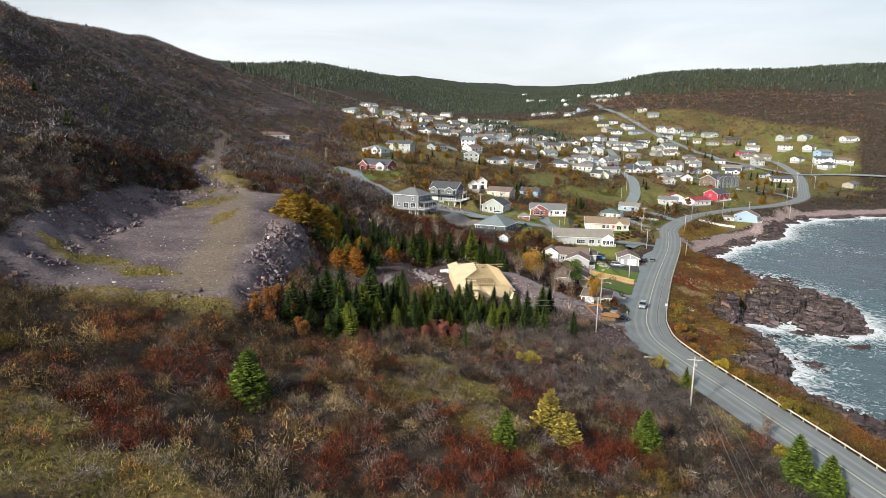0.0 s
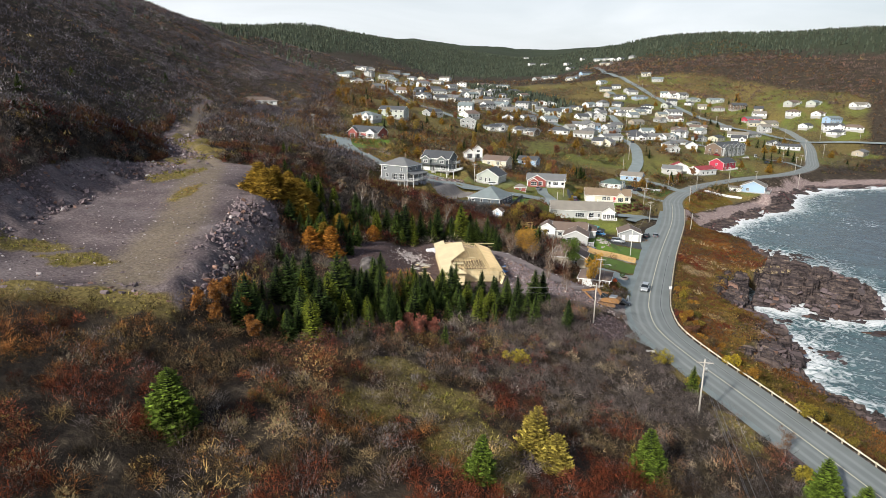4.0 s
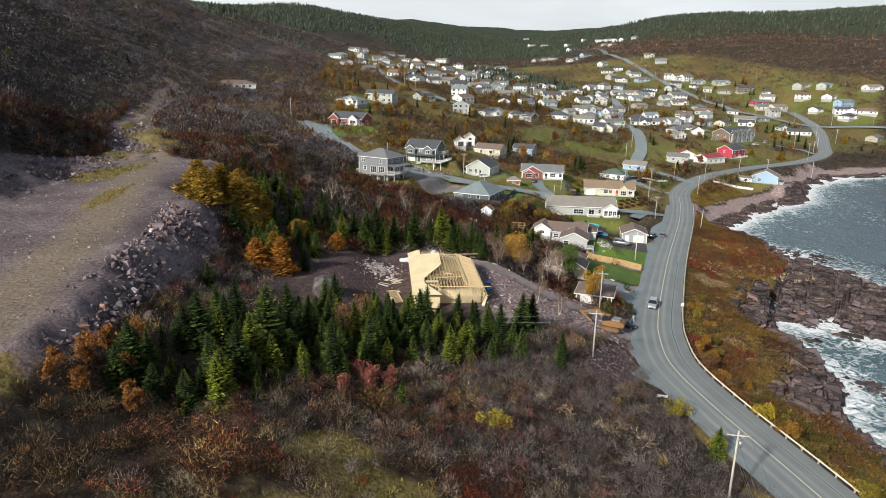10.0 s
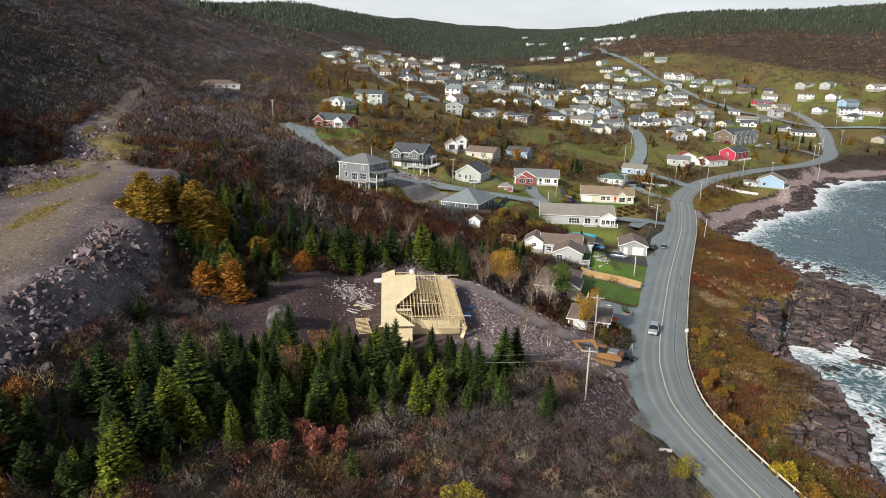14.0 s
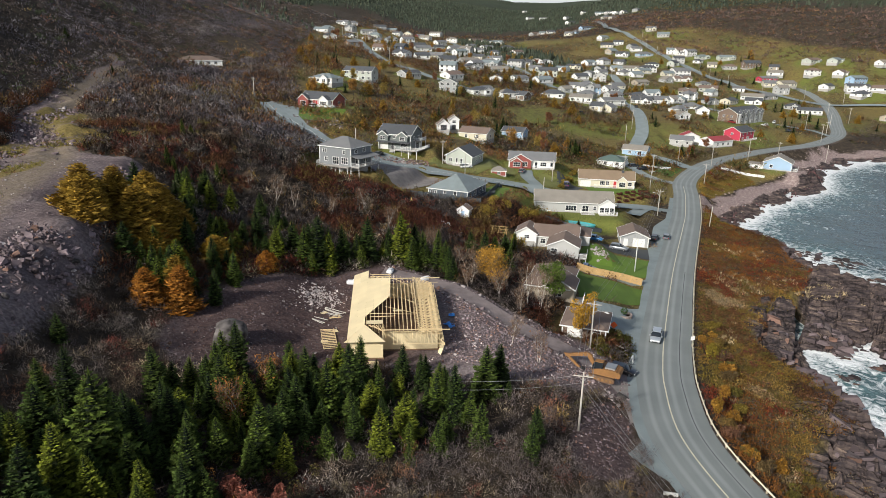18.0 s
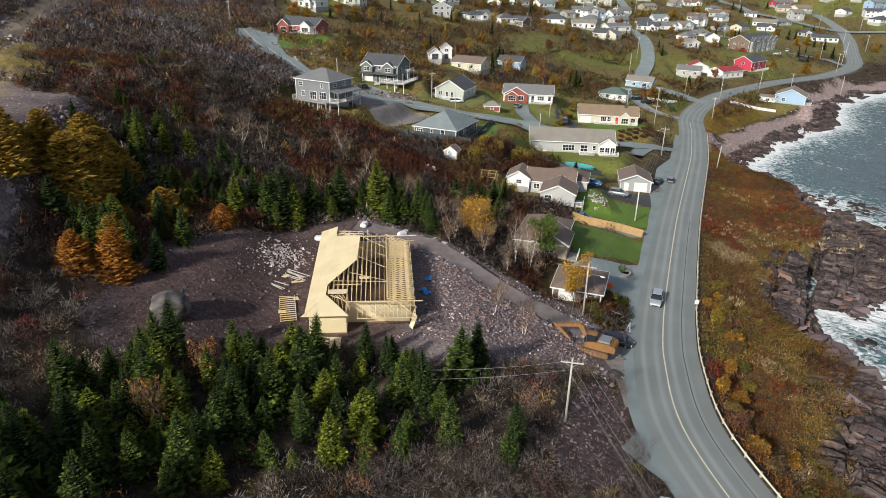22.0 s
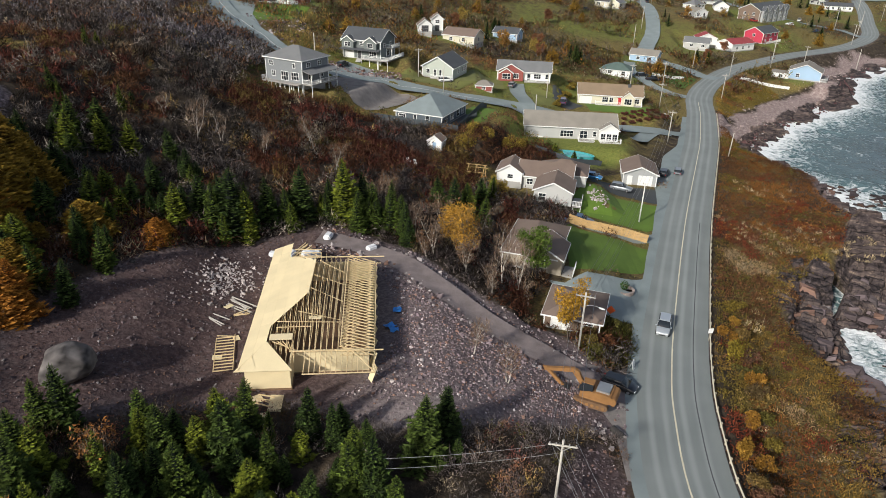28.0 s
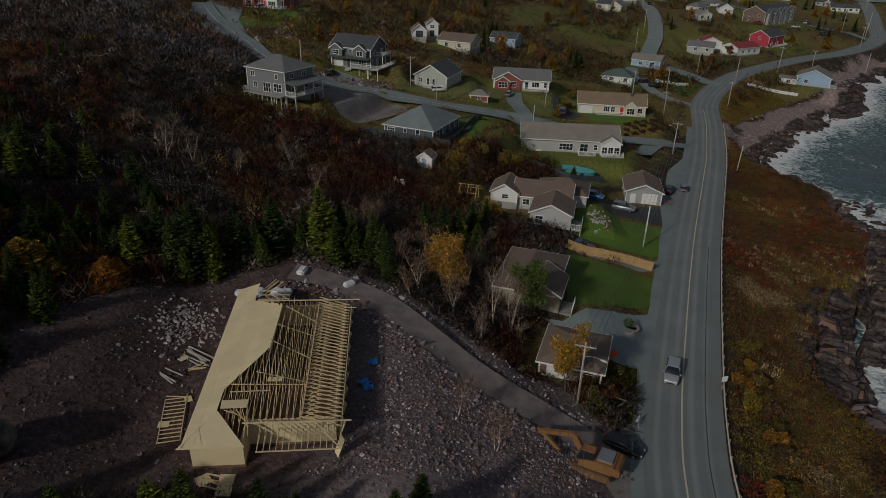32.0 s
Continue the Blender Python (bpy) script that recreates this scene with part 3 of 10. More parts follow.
def sea_material():
    m = bpy.data.materials.new("sea")
    m.use_nodes = True
    n, l = m.node_tree.nodes, m.node_tree.links
    b = n["Principled BSDF"]
    geo = n.new("ShaderNodeNewGeometry")
    shore = n.new("ShaderNodeAttribute")
    shore.attribute_name = "shore"

    def noise_of(scale, detail, dist=0.0):
        t = n.new("ShaderNodeTexNoise")
        t.inputs["Scale"].default_value, t.inputs["Detail"].default_value, t.inputs["Distortion"].default_value = scale, detail, dist
        t.inputs["Roughness"].default_value = 0.6
        l.new(geo.outputs["Position"], t.inputs["Vector"])
        return t.outputs["Fac"]

    sep = n.new("ShaderNodeSeparateColor")
    l.new(shore.outputs["Color"], sep.inputs[0])
    deep = n.new("ShaderNodeMix")
    deep.data_type = "RGBA"
    deep.inputs[6].default_value, deep.inputs[7].default_value = (0.105, 0.132, 0.15, 1), (0.075, 0.16, 0.16, 1)
    l.new(sep.outputs[1], deep.inputs[0])
    foam = n.new("ShaderNodeMath")
    foam.operation = "MULTIPLY_ADD"
    foam.inputs[1].default_value = 1.0
    l.new(noise_of(0.3, 10, 2.6), foam.inputs[0])
    l.new(sep.outputs[0], foam.inputs[2])
    streak = n.new("ShaderNodeTexNoise")
    streak.noise_type = "RIDGED_MULTIFRACTAL"
    streak.inputs["Scale"].default_value, streak.inputs["Detail"].default_value, streak.inputs["Distortion"].default_value = 0.075, 6, 1.2
    l.new(geo.outputs["Position"], streak.inputs["Vector"])
    st = n.new("ShaderNodeMath")
    st.operation = "MULTIPLY_ADD"
    st.inputs[1].default_value = 0.14
    l.new(streak.outputs["Fac"], st.inputs[0])
    l.new(foam.outputs[0], st.inputs[2])
    cut = n.new("ShaderNodeMapRange")
    cut.inputs["From Min"].default_value, cut.inputs["From Max"].default_value = 0.83, 1.03
    l.new(st.outputs[0], cut.inputs["Value"])
    white = n.new("ShaderNodeMix")
    white.data_type = "RGBA"
    white.inputs[7].default_value = (0.78, 0.8, 0.8, 1)
    l.new(cut.outputs[0], white.inputs[0])
    l.new(deep.outputs[2], white.inputs[6])
    l.new(white.outputs[2], b.inputs["Base Color"])
    rough = n.new("ShaderNodeMapRange")
    rough.inputs["To Min"].default_value, rough.inputs["To Max"].default_value = 0.22, 0.85
    l.new(cut.outputs[0], rough.inputs["Value"])
    l.new(rough.outputs[0], b.inputs["Roughness"])
    b.inputs["IOR"].default_value = 1.33
    bump = n.new("ShaderNodeBump")
    bump.inputs["Strength"].default_value, bump.inputs["Distance"].default_value = 0.9, 1.2
    add = n.new("ShaderNodeMath")
    add.operation = "MULTIPLY_ADD"
    add.inputs[1].default_value = 0.35
    l.new(noise_of(0.9, 5, 0.5), add.inputs[0])
    l.new(noise_of(0.11, 4, 0.8), add.inputs[2])
    l.new(add.outputs[0], bump.inputs["Height"])
    l.new(bump.outputs[0], b.inputs["Normal"])
    return m


sx, sy = axis_steps(60, 3200, 75, 150, 1.3, 1.05), axis_steps(-350, 620, 90, 320, 1.3, 1.05)
SX, SY = [a.ravel() for a in np.meshgrid(sx, sy)]
off = line_distance(COAST, SX, SY)[0]
swell = 0.35 * wave(SX, SY, 9, 41) + 0.25 * wave(SX * 1.5, SY, 5, 42) + 0.14 * wave(SX, SY, 2.2, 43)
SZ = swell * step(-2, 12, off) + 0.45 * np.exp(-((off - 3) / 3) ** 2) * np.maximum(wave(SX, SY, 7, 44), 0)
foamy = 0.32 * np.exp(-np.maximum(off, 0) / 5) + 0.22 * np.exp(-np.maximum(off, 0) / 30) + 0.12 * step(0.2, 0.9, wave(SX, SY, 34, 45)) * np.exp(-np.maximum(off, 0) / 70) + 0.1
turq = np.exp(-np.maximum(off, 0) / 16)
sn = np.arange(len(sx) * len(sy)).reshape(len(sy), len(sx))
sea = sheet("water", np.stack([SX, SY, SZ], -1).tolist(), np.stack([sn[:-1, :-1], sn[:-1, 1:], sn[1:, 1:], sn[1:, :-1]], -1).reshape(-1, 4).tolist(), sea_material(), True)
at = sea.data.color_attributes.new("shore", "FLOAT_COLOR", "POINT")
at.data.foreach_set("color", np.stack([foamy, turq, off * 0, off * 0 + 1], -1).astype(np.float32).ravel())
tagged(sea, "grey-green sea with white surf", "sea", kind="structure")

PALE_ASPHALT = simple("pale_asphalt", (0.20, 0.235, 0.235), 0.88, 0, 0.25, 4, 0.2, 50)
PATCH = simple("asphalt_patch", (0.075, 0.08, 0.083), 0.85, 0, 0.2, 3, 0.1, 50)
YELLOW_PAINT = simple("yellow_paint", (0.55, 0.51, 0.38), 0.7, 0, 0.3, 1.5)
WHITE_PAINT = simple("white_paint", (0.62, 0.62, 0.58), 0.7, 0, 0.3, 1.5)
GRAVEL = simple("gravel", (0.21, 0.188, 0.175), 0.95, 0, 0.4, 1.6, 0.6, 20)


def normals_of(line):
    t = np.gradient(line, axis=0)
    t /= np.linalg.norm(t, axis=1)[:, None]
    return np.stack([t[:, 1], -t[:, 0]], -1)


def strip(name, line, zs, offsets, material, lift=0.0, crown=0.0):
    """A band along a line, between the given offsets across it."""
    nor = normals_of(line)
    k, w = len(offsets), max(abs(o) for o in offsets)
    v = [(p[0] + n[0] * o, p[1] + n[1] * o, z + lift + crown * (1 - (o / w) ** 2)) for p, z, n in zip(line, zs, nor) for o in offsets]
    f = [(i * k + j, i * k + j + 1, (i + 1) * k + j + 1, (i + 1) * k + j) for i in range(len(line) - 1) for j in range(k - 1)]
    return sheet(name, v, f, material, True)


def road_material():
    """Grey chip-seal with paler wheel paths, stains and long streaks along the way."""
    m = bpy.data.materials.new("coast_road_asphalt")
    m.use_nodes = True
    n, l = m.node_tree.nodes, m.node_tree.links
    b = n["Principled BSDF"]
    b.inputs["Roughness"].default_value = 0.82
    at = n.new("ShaderNodeAttribute")
    at.attribute_name = "lie"
    def noise_of(scale, stretch=(1, 1, 1), detail=4):
        mp, t = n.new("ShaderNodeMapping"), n.new("ShaderNodeTexNoise")
        mp.inputs["Scale"].default_value = stretch
        t.inputs["Scale"].default_value, t.inputs["Detail"].default_value = scale, detail
        l.new(at.outputs["Vector"], mp.inputs["Vector"])
        l.new(mp.outputs[0], t.inputs["Vector"])
        return t.outputs["Fac"]
    def math_of(op, a, c, d=None):
        x = n.new("ShaderNodeMath")
        x.operation = op
        for k, v in enumerate((a, c) if d is None else (a, c, d)):
            if isinstance(v, (int, float)):
                x.inputs[k].default_value = v
            else:
                l.new(v, x.inputs[k])
        return x.outputs[0]
    sep = n.new("ShaderNodeSeparateXYZ")
    l.new(at.outputs["Vector"], sep.inputs[0])
    across = math_of("ABSOLUTE", sep.outputs["X"], 0)
    off = math_of("ABSOLUTE", math_of("SUBTRACT", across, 1.85), 0)
    path = math_of("ABSOLUTE", math_of("SUBTRACT", off, 0.85), 0)
    rng_ = n.new("ShaderNodeMapRange")
    rng_.interpolation_type = "SMOOTHSTEP"
    rng_.inputs["From Min"].default_value, rng_.inputs["From Max"].default_value = 0.55, 0.05
    rng_.inputs["To Min"].default_value, rng_.inputs["To Max"].default_value = 0.0, 1.0
    l.new(path, rng_.inputs["Value"])
    worn_path = math_of("MULTIPLY", rng_.outputs[0], noise_of(0.5, (1.0, 0.1, 1)))
    value = math_of("MULTIPLY_ADD", worn_path, 0.42, math_of("MULTIPLY_ADD", noise_of(0.8, (1, 0.05, 1)), 0.2, math_of("MULTIPLY_ADD", noise_of(0.16), 0.3, math_of("MULTIPLY", noise_of(9.0), 0.25))))
    ramp = n.new("ShaderNodeValToRGB")
    ramp.color_ramp.elements[0].position, ramp.color_ramp.elements[0].color = 0.2, (0.14, 0.158, 0.153, 1)
    ramp.color_ramp.elements[1].position, ramp.color_ramp.elements[1].color = 0.8, (0.30, 0.32, 0.31, 1)
    l.new(value, ramp.inputs[0])
    l.new(ramp.outputs[0], b.inputs["Base Color"])
    bump = n.new("ShaderNodeBump")
    bump.inputs["Strength"].default_value, bump.inputs["Distance"].default_value = 0.15, 0.03
    l.new(noise_of(14.0), bump.inputs["Height"])
    l.new(bump.outputs[0], b.inputs["Normal"])
    return m


OFFS = (-4.1, -4.0, -2, 0, 2, 4.0, 4.66)
road = tagged(strip("road", ROAD_LINE, ROAD_Z, OFFS, road_material(), 0.02, 0.06), "worn grey asphalt coast road", "road", kind="structure")
lie = road.data.attributes.new("lie", "FLOAT_VECTOR", "POINT")
lie.data.foreach_set("vector", np.array([(o, d, 0) for d in ROAD_RUN for o in OFFS], np.float32).ravel())
near = ROAD_LINE[:, 1] < 320
tagged(strip("road_line", ROAD_LINE[near], ROAD_Z[near], (-0.09, 0.09), YELLOW_PAINT, 0.095), "faded yellow centre line", "road marking", kind="structure")
k = (ROAD_LINE[:, 1] > 92) & (ROAD_LINE[:, 1] < 300)
edge = ROAD_LINE[k] - normals_of(ROAD_LINE)[k] * 4.05
far_edge = ROAD_LINE[k] - normals_of(ROAD_LINE)[k] * np.interp(ROAD_LINE[k][:, 1], (92, 206, 224, 232, 252, 264, 300), (5.2, 5.6, 6.4, 8.6, 8.2, 5.8, 5.2))[:, None] * (1 + 0.03 * wave(ROAD_LINE[k][:, 0], ROAD_LINE[k][:, 1], 4, 49))[:, None]
rows = [[(*p, z + 0.012) for p, z in zip(line, ROAD_Z[k])] for line in (edge, far_edge)]
m = int(k.sum())
tagged(sheet("shoulder", rows[0] + rows[1], [(i, i + 1, m + i + 1, m + i) for i in range(m - 1)], PALE_ASPHALT), "worn asphalt shoulder of the coast road", "shoulder", kind="structure")
bend = (ROAD_LINE[:, 1] > 95) & (ROAD_LINE[:, 1] < 215)
tagged(strip("asphalt_seam", ROAD_LINE[bend], ROAD_Z[bend], (2.6, 2.73), PATCH, 0.072), "dark repair seam along the lane", "road patch", kind="structure")


DRAPES = []


def drape(name, poly, material, lift=0.05, cell=1.4, label="", category=""):
    """A sheet over the ground inside a polygon."""
    DRAPES.append(poly)
    xs, ys = [p[0] for p in poly], [p[1] for p in poly]
    bm = bmesh.new()
    f = bm.faces.new([bm.verts.new((x, y, 0)) for x, y in poly])
    for axis, lo, hi in (((1, 0, 0), min(xs), max(xs)), ((0, 1, 0), min(ys), max(ys))):
        for c in np.arange(lo + cell, hi, cell):
            bmesh.ops.bisect_plane(bm, geom=bm.verts[:] + bm.edges[:] + bm.faces[:], plane_co=Vector(axis) * c, plane_no=axis)
    z = ground_z([v.co.x for v in bm.verts], [v.co.y for v in bm.verts]) + lift
    for v, h in zip(bm.verts, z):
        v.co.z = h
    bmesh.ops.triangulate(bm, faces=bm.faces[:])
    bmesh.ops.recalc_face_normals(bm, faces=bm.faces[:])
    for f in bm.faces:
        if f.normal.z < 0:
            f.normal_flip()
    return tagged(part(name, bm, material), label, category, kind="structure")


def lane(name, points, width, material, label, lift=0.06):
    line = smooth_line(points, 5)
    nor = normals_of(line)
    offs = np.linspace(-width / 2, width / 2, 5)
    p = line[:, None] + nor[:, None] * offs[None, :, None]
    z = ground_z(p[:, :, 0].ravel(), p[:, :, 1].ravel()).reshape(p.shape[:2])
    z = np.maximum(z, z.mean(1, keepdims=True)) + lift
    v = np.concatenate([p, z[:, :, None]], -1).reshape(-1, 3)
    f = [(i * 5 + j, i * 5 + j + 1, i * 5 + j + 6, i * 5 + j + 5) for i in range(len(line) - 1) for j in range(4)]
    return tagged(sheet(name, v.tolist(), f, material, True), label, "street", kind="structure")

# ---------------------------------------------------------------- plants
TWIG = tinted("twigs", 0.9)
SOFT_TWIG = tinted("fine_twigs", 0.9, 0.4)
LEAF = tinted("leaves", 0.7, 0.25)
NEEDLE = tinted("needles", 0.75, 0.05)
BARK = simple("bark", (0.09, 0.07, 0.055), 0.95, 0, 0.4, 1, 0.4)
BIRCH_BARK = simple("birch_bark", (0.42, 0.38, 0.33), 0.85, 0, 0.45, 0.6, 0.3)
rng = np.random.default_rng(7)


def scatter(n, x0, x1, y0, y1):
    return rng.uniform(x0, x1, n), rng.uniform(y0, y1, n)


def twigs(base, height, spread, tints, count, width, lean=0.35, fork=False):
    """Upright fans of twigs over each base point."""
    n = len(base)
    k = n * count
    i = np.repeat(np.arange(n), count)
    a, r = rng.uniform(0, 2 * np.pi, k), np.sqrt(rng.uniform(0, 1, k))
    foot = base[i] + np.stack([np.cos(a) * r * spread[i] * 0.45, np.sin(a) * r * spread[i] * 0.45, np.full(k, -0.1)], -1)
    reach = spread[i] * (0.25 + 0.75 * r)
    h = height[i] * rng.uniform(0.55, 1.08, k) * (1 - lean * r * r)
    tip = base[i] + np.stack([np.cos(a) * reach, np.sin(a) * reach, h], -1) + rng.normal(0, 0.12, (k, 3)) * spread[i][:, None]
    b = rng.uniform(0, 2 * np.pi, k)
    w = width * rng.uniform(0.6, 1.5, k)
    side = np.stack([np.cos(b) * w, np.sin(b) * w, 0 * w], -1)
    cut = rng.uniform(0.25, 0.7, k)[:, None]
    low = foot * (1 - cut * 0.6) + tip * cut * 0.6
    tri = np.stack([low - side, low + side, tip], 1)
    col = tints[i] * rng.uniform(0.55, 1.45, (k, 1))
    if fork:
        root = low * 0.45 + tip * 0.55
        out = (tip - low) * rng.uniform(0.3, 0.6, (k, 1)) + rng.normal(0, 0.16, (k, 3)) * spread[i][:, None]
        tri = np.concatenate([tri, np.stack([root - side * 0.6, root + side * 0.6, root + out], 1)])
        col = np.concatenate([col, col * 1.15])
    return tri, col


def leaves(base, height, spread, tints, count, size):
    """Small leaves in a dome over each base point."""
    n = len(base)
    k = n * count
    i = np.repeat(np.arange(n), count)
    d = rng.normal(0, 1, (k, 3))
    d /= np.linalg.norm(d, axis=1)[:, None]
    rad = rng.uniform(0.45, 1, k) ** 0.6
    c = base[i] + d * (rad[:, None] * np.stack([spread[i], spread[i], height[i] * 0.5], -1)) + np.stack([0 * rad, 0 * rad, height[i] * 0.52], -1)
    u, v = rng.normal(0, 1, (2, k, 3)) * (size * rng.uniform(0.6, 1.4, (k, 1)))
    tri = np.stack([c - u * 0.6 - v * 0.4, c + u * 0.6 - v * 0.4, c + v * 0.8], 1)
    return tri, tints[i] * rng.uniform(0.6, 1.45, (k, 1))


def fuzz(base, height, spread, tints, count, width, length, tangle=0.4):
    """Rounded clumps: short fine twigs that point up and out through a dome over each base point."""
    n = len(base)
    k = n * count
    i = np.repeat(np.arange(n), count)
    a, el = rng.uniform(0, 2 * np.pi, k), np.arcsin(rng.uniform(0.02, 1, k))
    d = np.stack([np.cos(a) * np.cos(el), np.sin(a) * np.cos(el), np.sin(el)], -1)
    size = np.stack([spread[i], spread[i], height[i]], -1) * (1 + 0.22 * np.sin(3 * a + i)[:, None])
    deep = rng.uniform(0.45, 0.98, k)[:, None]
    root = base[i] + d * size * deep
    way = d * [0.7, 0.7, 0.6] + [0, 0, 0.4] + rng.normal(0, tangle, (k, 3))
    tip = root + way * (length[i] * rng.uniform(0.5, 1.3, k))[:, None]
    side = np.cross(way, rng.normal(0, 1, (k, 3)))
    side *= (width * rng.uniform(0.5, 1.4, k) / np.linalg.norm(side, axis=1))[:, None]
    return np.stack([root - side, root + side, tip], 1), tints[i] * rng.uniform(0.65, 1.35, (k, 1))


def rows_of(x, y, sink=0.0):
    return np.stack([x, y, ground_z(x, y) - sink], -1)


GREY, PURPLE, BROWN, TAN = (0.15, 0.128, 0.108), (0.087, 0.073, 0.067), (0.08, 0.060, 0.043), (0.23, 0.18, 0.115)
RED, RUSSET, ORANGE, OCHRE = (0.13, 0.042, 0.03), (0.16, 0.08, 0.042), (0.26, 0.125, 0.035), (0.24, 0.165, 0.055)
YELLOW, OLIVE = (0.42, 0.31, 0.03), (0.11, 0.095, 0.025)


def pick(x, y, *layers, mess=0.33):
    """Colours in drifts: each layer is a colour and how common it is."""
    score = np.stack([0.8 * wave(x, y, 13, 60 + 3 * i) + 0.5 * wave(x, y, 4, 61 + 3 * i) + rng.normal(0, mess, len(x)) + share for i, (_, share) in enumerate(layers)])
    return np.array([c for c, _ in layers])[score.argmax(0)]


# The close spruce stand between the near slope and the lot.
STAND = [(-25, 96), (-17, 96), (-11, 100), (-8.5, 105), (-6, 117), (1, 121.5), (6, 121), (12, 123.5), (15, 123.5), (22, 130), (28, 128), (31, 134), (27, 141), (20, 139), (14, 141.5), (9, 139.5), (4, 139), (-0.5, 137), (-8, 134), (-12, 128), (-17, 121), (-21.5, 110)]


def open_ground(x, y):
    """How far a place is kept free of brush."""
    m = np.maximum.reduce([inside(QUARRY, x, y, 1.5), inside(LOT, x, y, 1.0), inside(BANK, x, y, 1.0) * 0.8, 1 - step(5.0, 6.5, np.abs(road_side(x, y))),
                           1 - step(1.5, 3, np.abs(line_distance(TRACK, x, y)[0]))])
    for poly in CLEAR_POLYS:
        m = np.maximum(m, inside(poly, x, y, 1))
    return m


# Bare brush of the near slope: rounded clumps of fine forked twigs, with dark gaps between.
x, y = np.concatenate([scatter(12500, -98, 50, 44, 262), scatter(4200, -98, 50, 150, 262)], 1)
near_cam = y < 175
keep = (open_ground(x, y) < 0.4) & (meadow_mask(x, y) + rng.uniform(-0.62, 0.2, len(x)) < 0.45) & (near_cam | (rng.uniform(0, 1, len(x)) < 0.8)) & (inside(STAND, x, y, 1.5) < rng.uniform(0.2, 1.3, len(x)))
x, y = x[keep], y[keep]
tone = pick(x, y, (GREY, 0.3), (PURPLE, 0.45), (BROWN, 0.3), (TAN, 0.0), (RED, -0.02), (RUSSET, 0.02), (OCHRE, -0.45), (OLIVE, -0.25))
tone = tone * rng.choice([0.28, 0.65, 1.2, 2.1], (len(x), 1), p=[0.3, 0.28, 0.26, 0.16])
for cx, cy, r in ((-27, 71, 5), (-31, 58, 6), (14, 93, 5), (21, 77, 7), (5, 66, 7), (-14, 100, 4), (-8, 60, 5), (27, 92, 4)):
    near = np.hypot(x - cx, y - cy) + 2.5 * wave(x, y, 4, 89) < r
    tone[near] = np.array((0.115, 0.036, 0.026)) * rng.choice([0.5, 0.9, 1.4], (near.sum(), 1))
grey = (x > 14) & (y > 95) & (rng.uniform(0, 1, len(x)) < 0.6)
tone[grey] = np.array((0.125, 0.102, 0.094)) * rng.uniform(0.55, 1.3, (grey.sum(), 1))
wid = rng.gamma(7, 0.2, len(x)).clip(0.7, 2.6)
hgt = wid * rng.uniform(0.75, 1.2, len(x)) * (1 + 0.25 * wave(x, y, 11, 71)) + 0.2
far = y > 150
warm = far & (wave(x, y, 18, 85) + 0.6 * wave(x, y, 6, 86) > np.interp(x + y * 0.3, (45, 90), (0.4, -0.35)))
tone[warm] = pick(x[warm], y[warm], (RUSSET, 0.2), ((0.14, 0.06, 0.035), 0.2), (ORANGE, -0.5), (RED, -0.1), (OCHRE, -0.2)) * 0.8
close = (y < 96) & (x < 32)
tone[close] = tone[close] * np.array((1.08, 0.94, 0.56))
p = rows_of(x, y)
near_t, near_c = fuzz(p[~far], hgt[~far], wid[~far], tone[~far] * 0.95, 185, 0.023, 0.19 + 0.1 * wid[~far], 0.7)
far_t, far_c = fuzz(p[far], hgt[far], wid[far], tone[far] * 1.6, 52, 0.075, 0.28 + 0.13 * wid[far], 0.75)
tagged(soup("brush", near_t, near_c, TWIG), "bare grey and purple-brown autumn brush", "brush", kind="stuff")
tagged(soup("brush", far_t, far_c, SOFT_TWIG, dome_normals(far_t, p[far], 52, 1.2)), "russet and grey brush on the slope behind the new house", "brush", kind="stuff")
# Paler clumps of long curved stems standing out of it.
x, y = scatter(2600, -80, 50, 44, 200)
keep = (open_ground(x, y) < 0.3) & (wave(x, y, 22, 78) + 0.7 * wave(x, y, 7, 79) > -0.05)
x, y = x[keep], y[keep]
tone = pick(x, y, ((0.30, 0.255, 0.225), 0.2), ((0.31, 0.25, 0.165), 0.0), ((0.22, 0.175, 0.165), 0.2)) * rng.uniform(0.5, 1.1, (len(x), 1))
wid = rng.uniform(0.9, 1.8, len(x))
t1, c1 = fuzz(rows_of(x, y), wid * rng.uniform(0.9, 1.5, len(x)), wid, tone * 0.8, 130, 0.022, 0.22 + 0.14 * wid)
tagged(soup("pale_brush", t1, c1, TWIG), "pale grey leafless alder clumps", "brush", kind="stuff")

# Leafy shrubs still holding red, russet and golden leaves.
x, y = scatter(2600, -98, 48, 44, 262)
keep = (open_ground(x, y) < 0.3) & (meadow_mask(x, y) < 0.6) & (wave(x, y, 17, 73) + 0.5 * wave(x, y, 6, 74) > 0.1)
x, y = x[keep], y[keep]
spots = [(0, 110, 5, 60), (-26, 101, 6, 60), (-14, 98, 4, 26), (-34, 60, 6, 30), (-18, 91, 4, 20), (-27, 165, 6, 20), (3, 205, 16, 40), (20, 208, 10, 40), (24, 196, 8, 30)]
for cx, cy, r, n in spots:
    x, y = np.r_[x, rng.normal(cx, r * 0.6, n)], np.r_[y, rng.normal(cy, r * 0.6, n)]
keep = open_ground(x, y) < 0.3
x, y = x[keep], y[keep]
tone = pick(x, y, (RED, 0.0), (RUSSET, 0.2), (ORANGE, -0.1), ((0.26, 0.10, 0.07), 0.0), (OLIVE, -0.2), (OCHRE, -0.1))
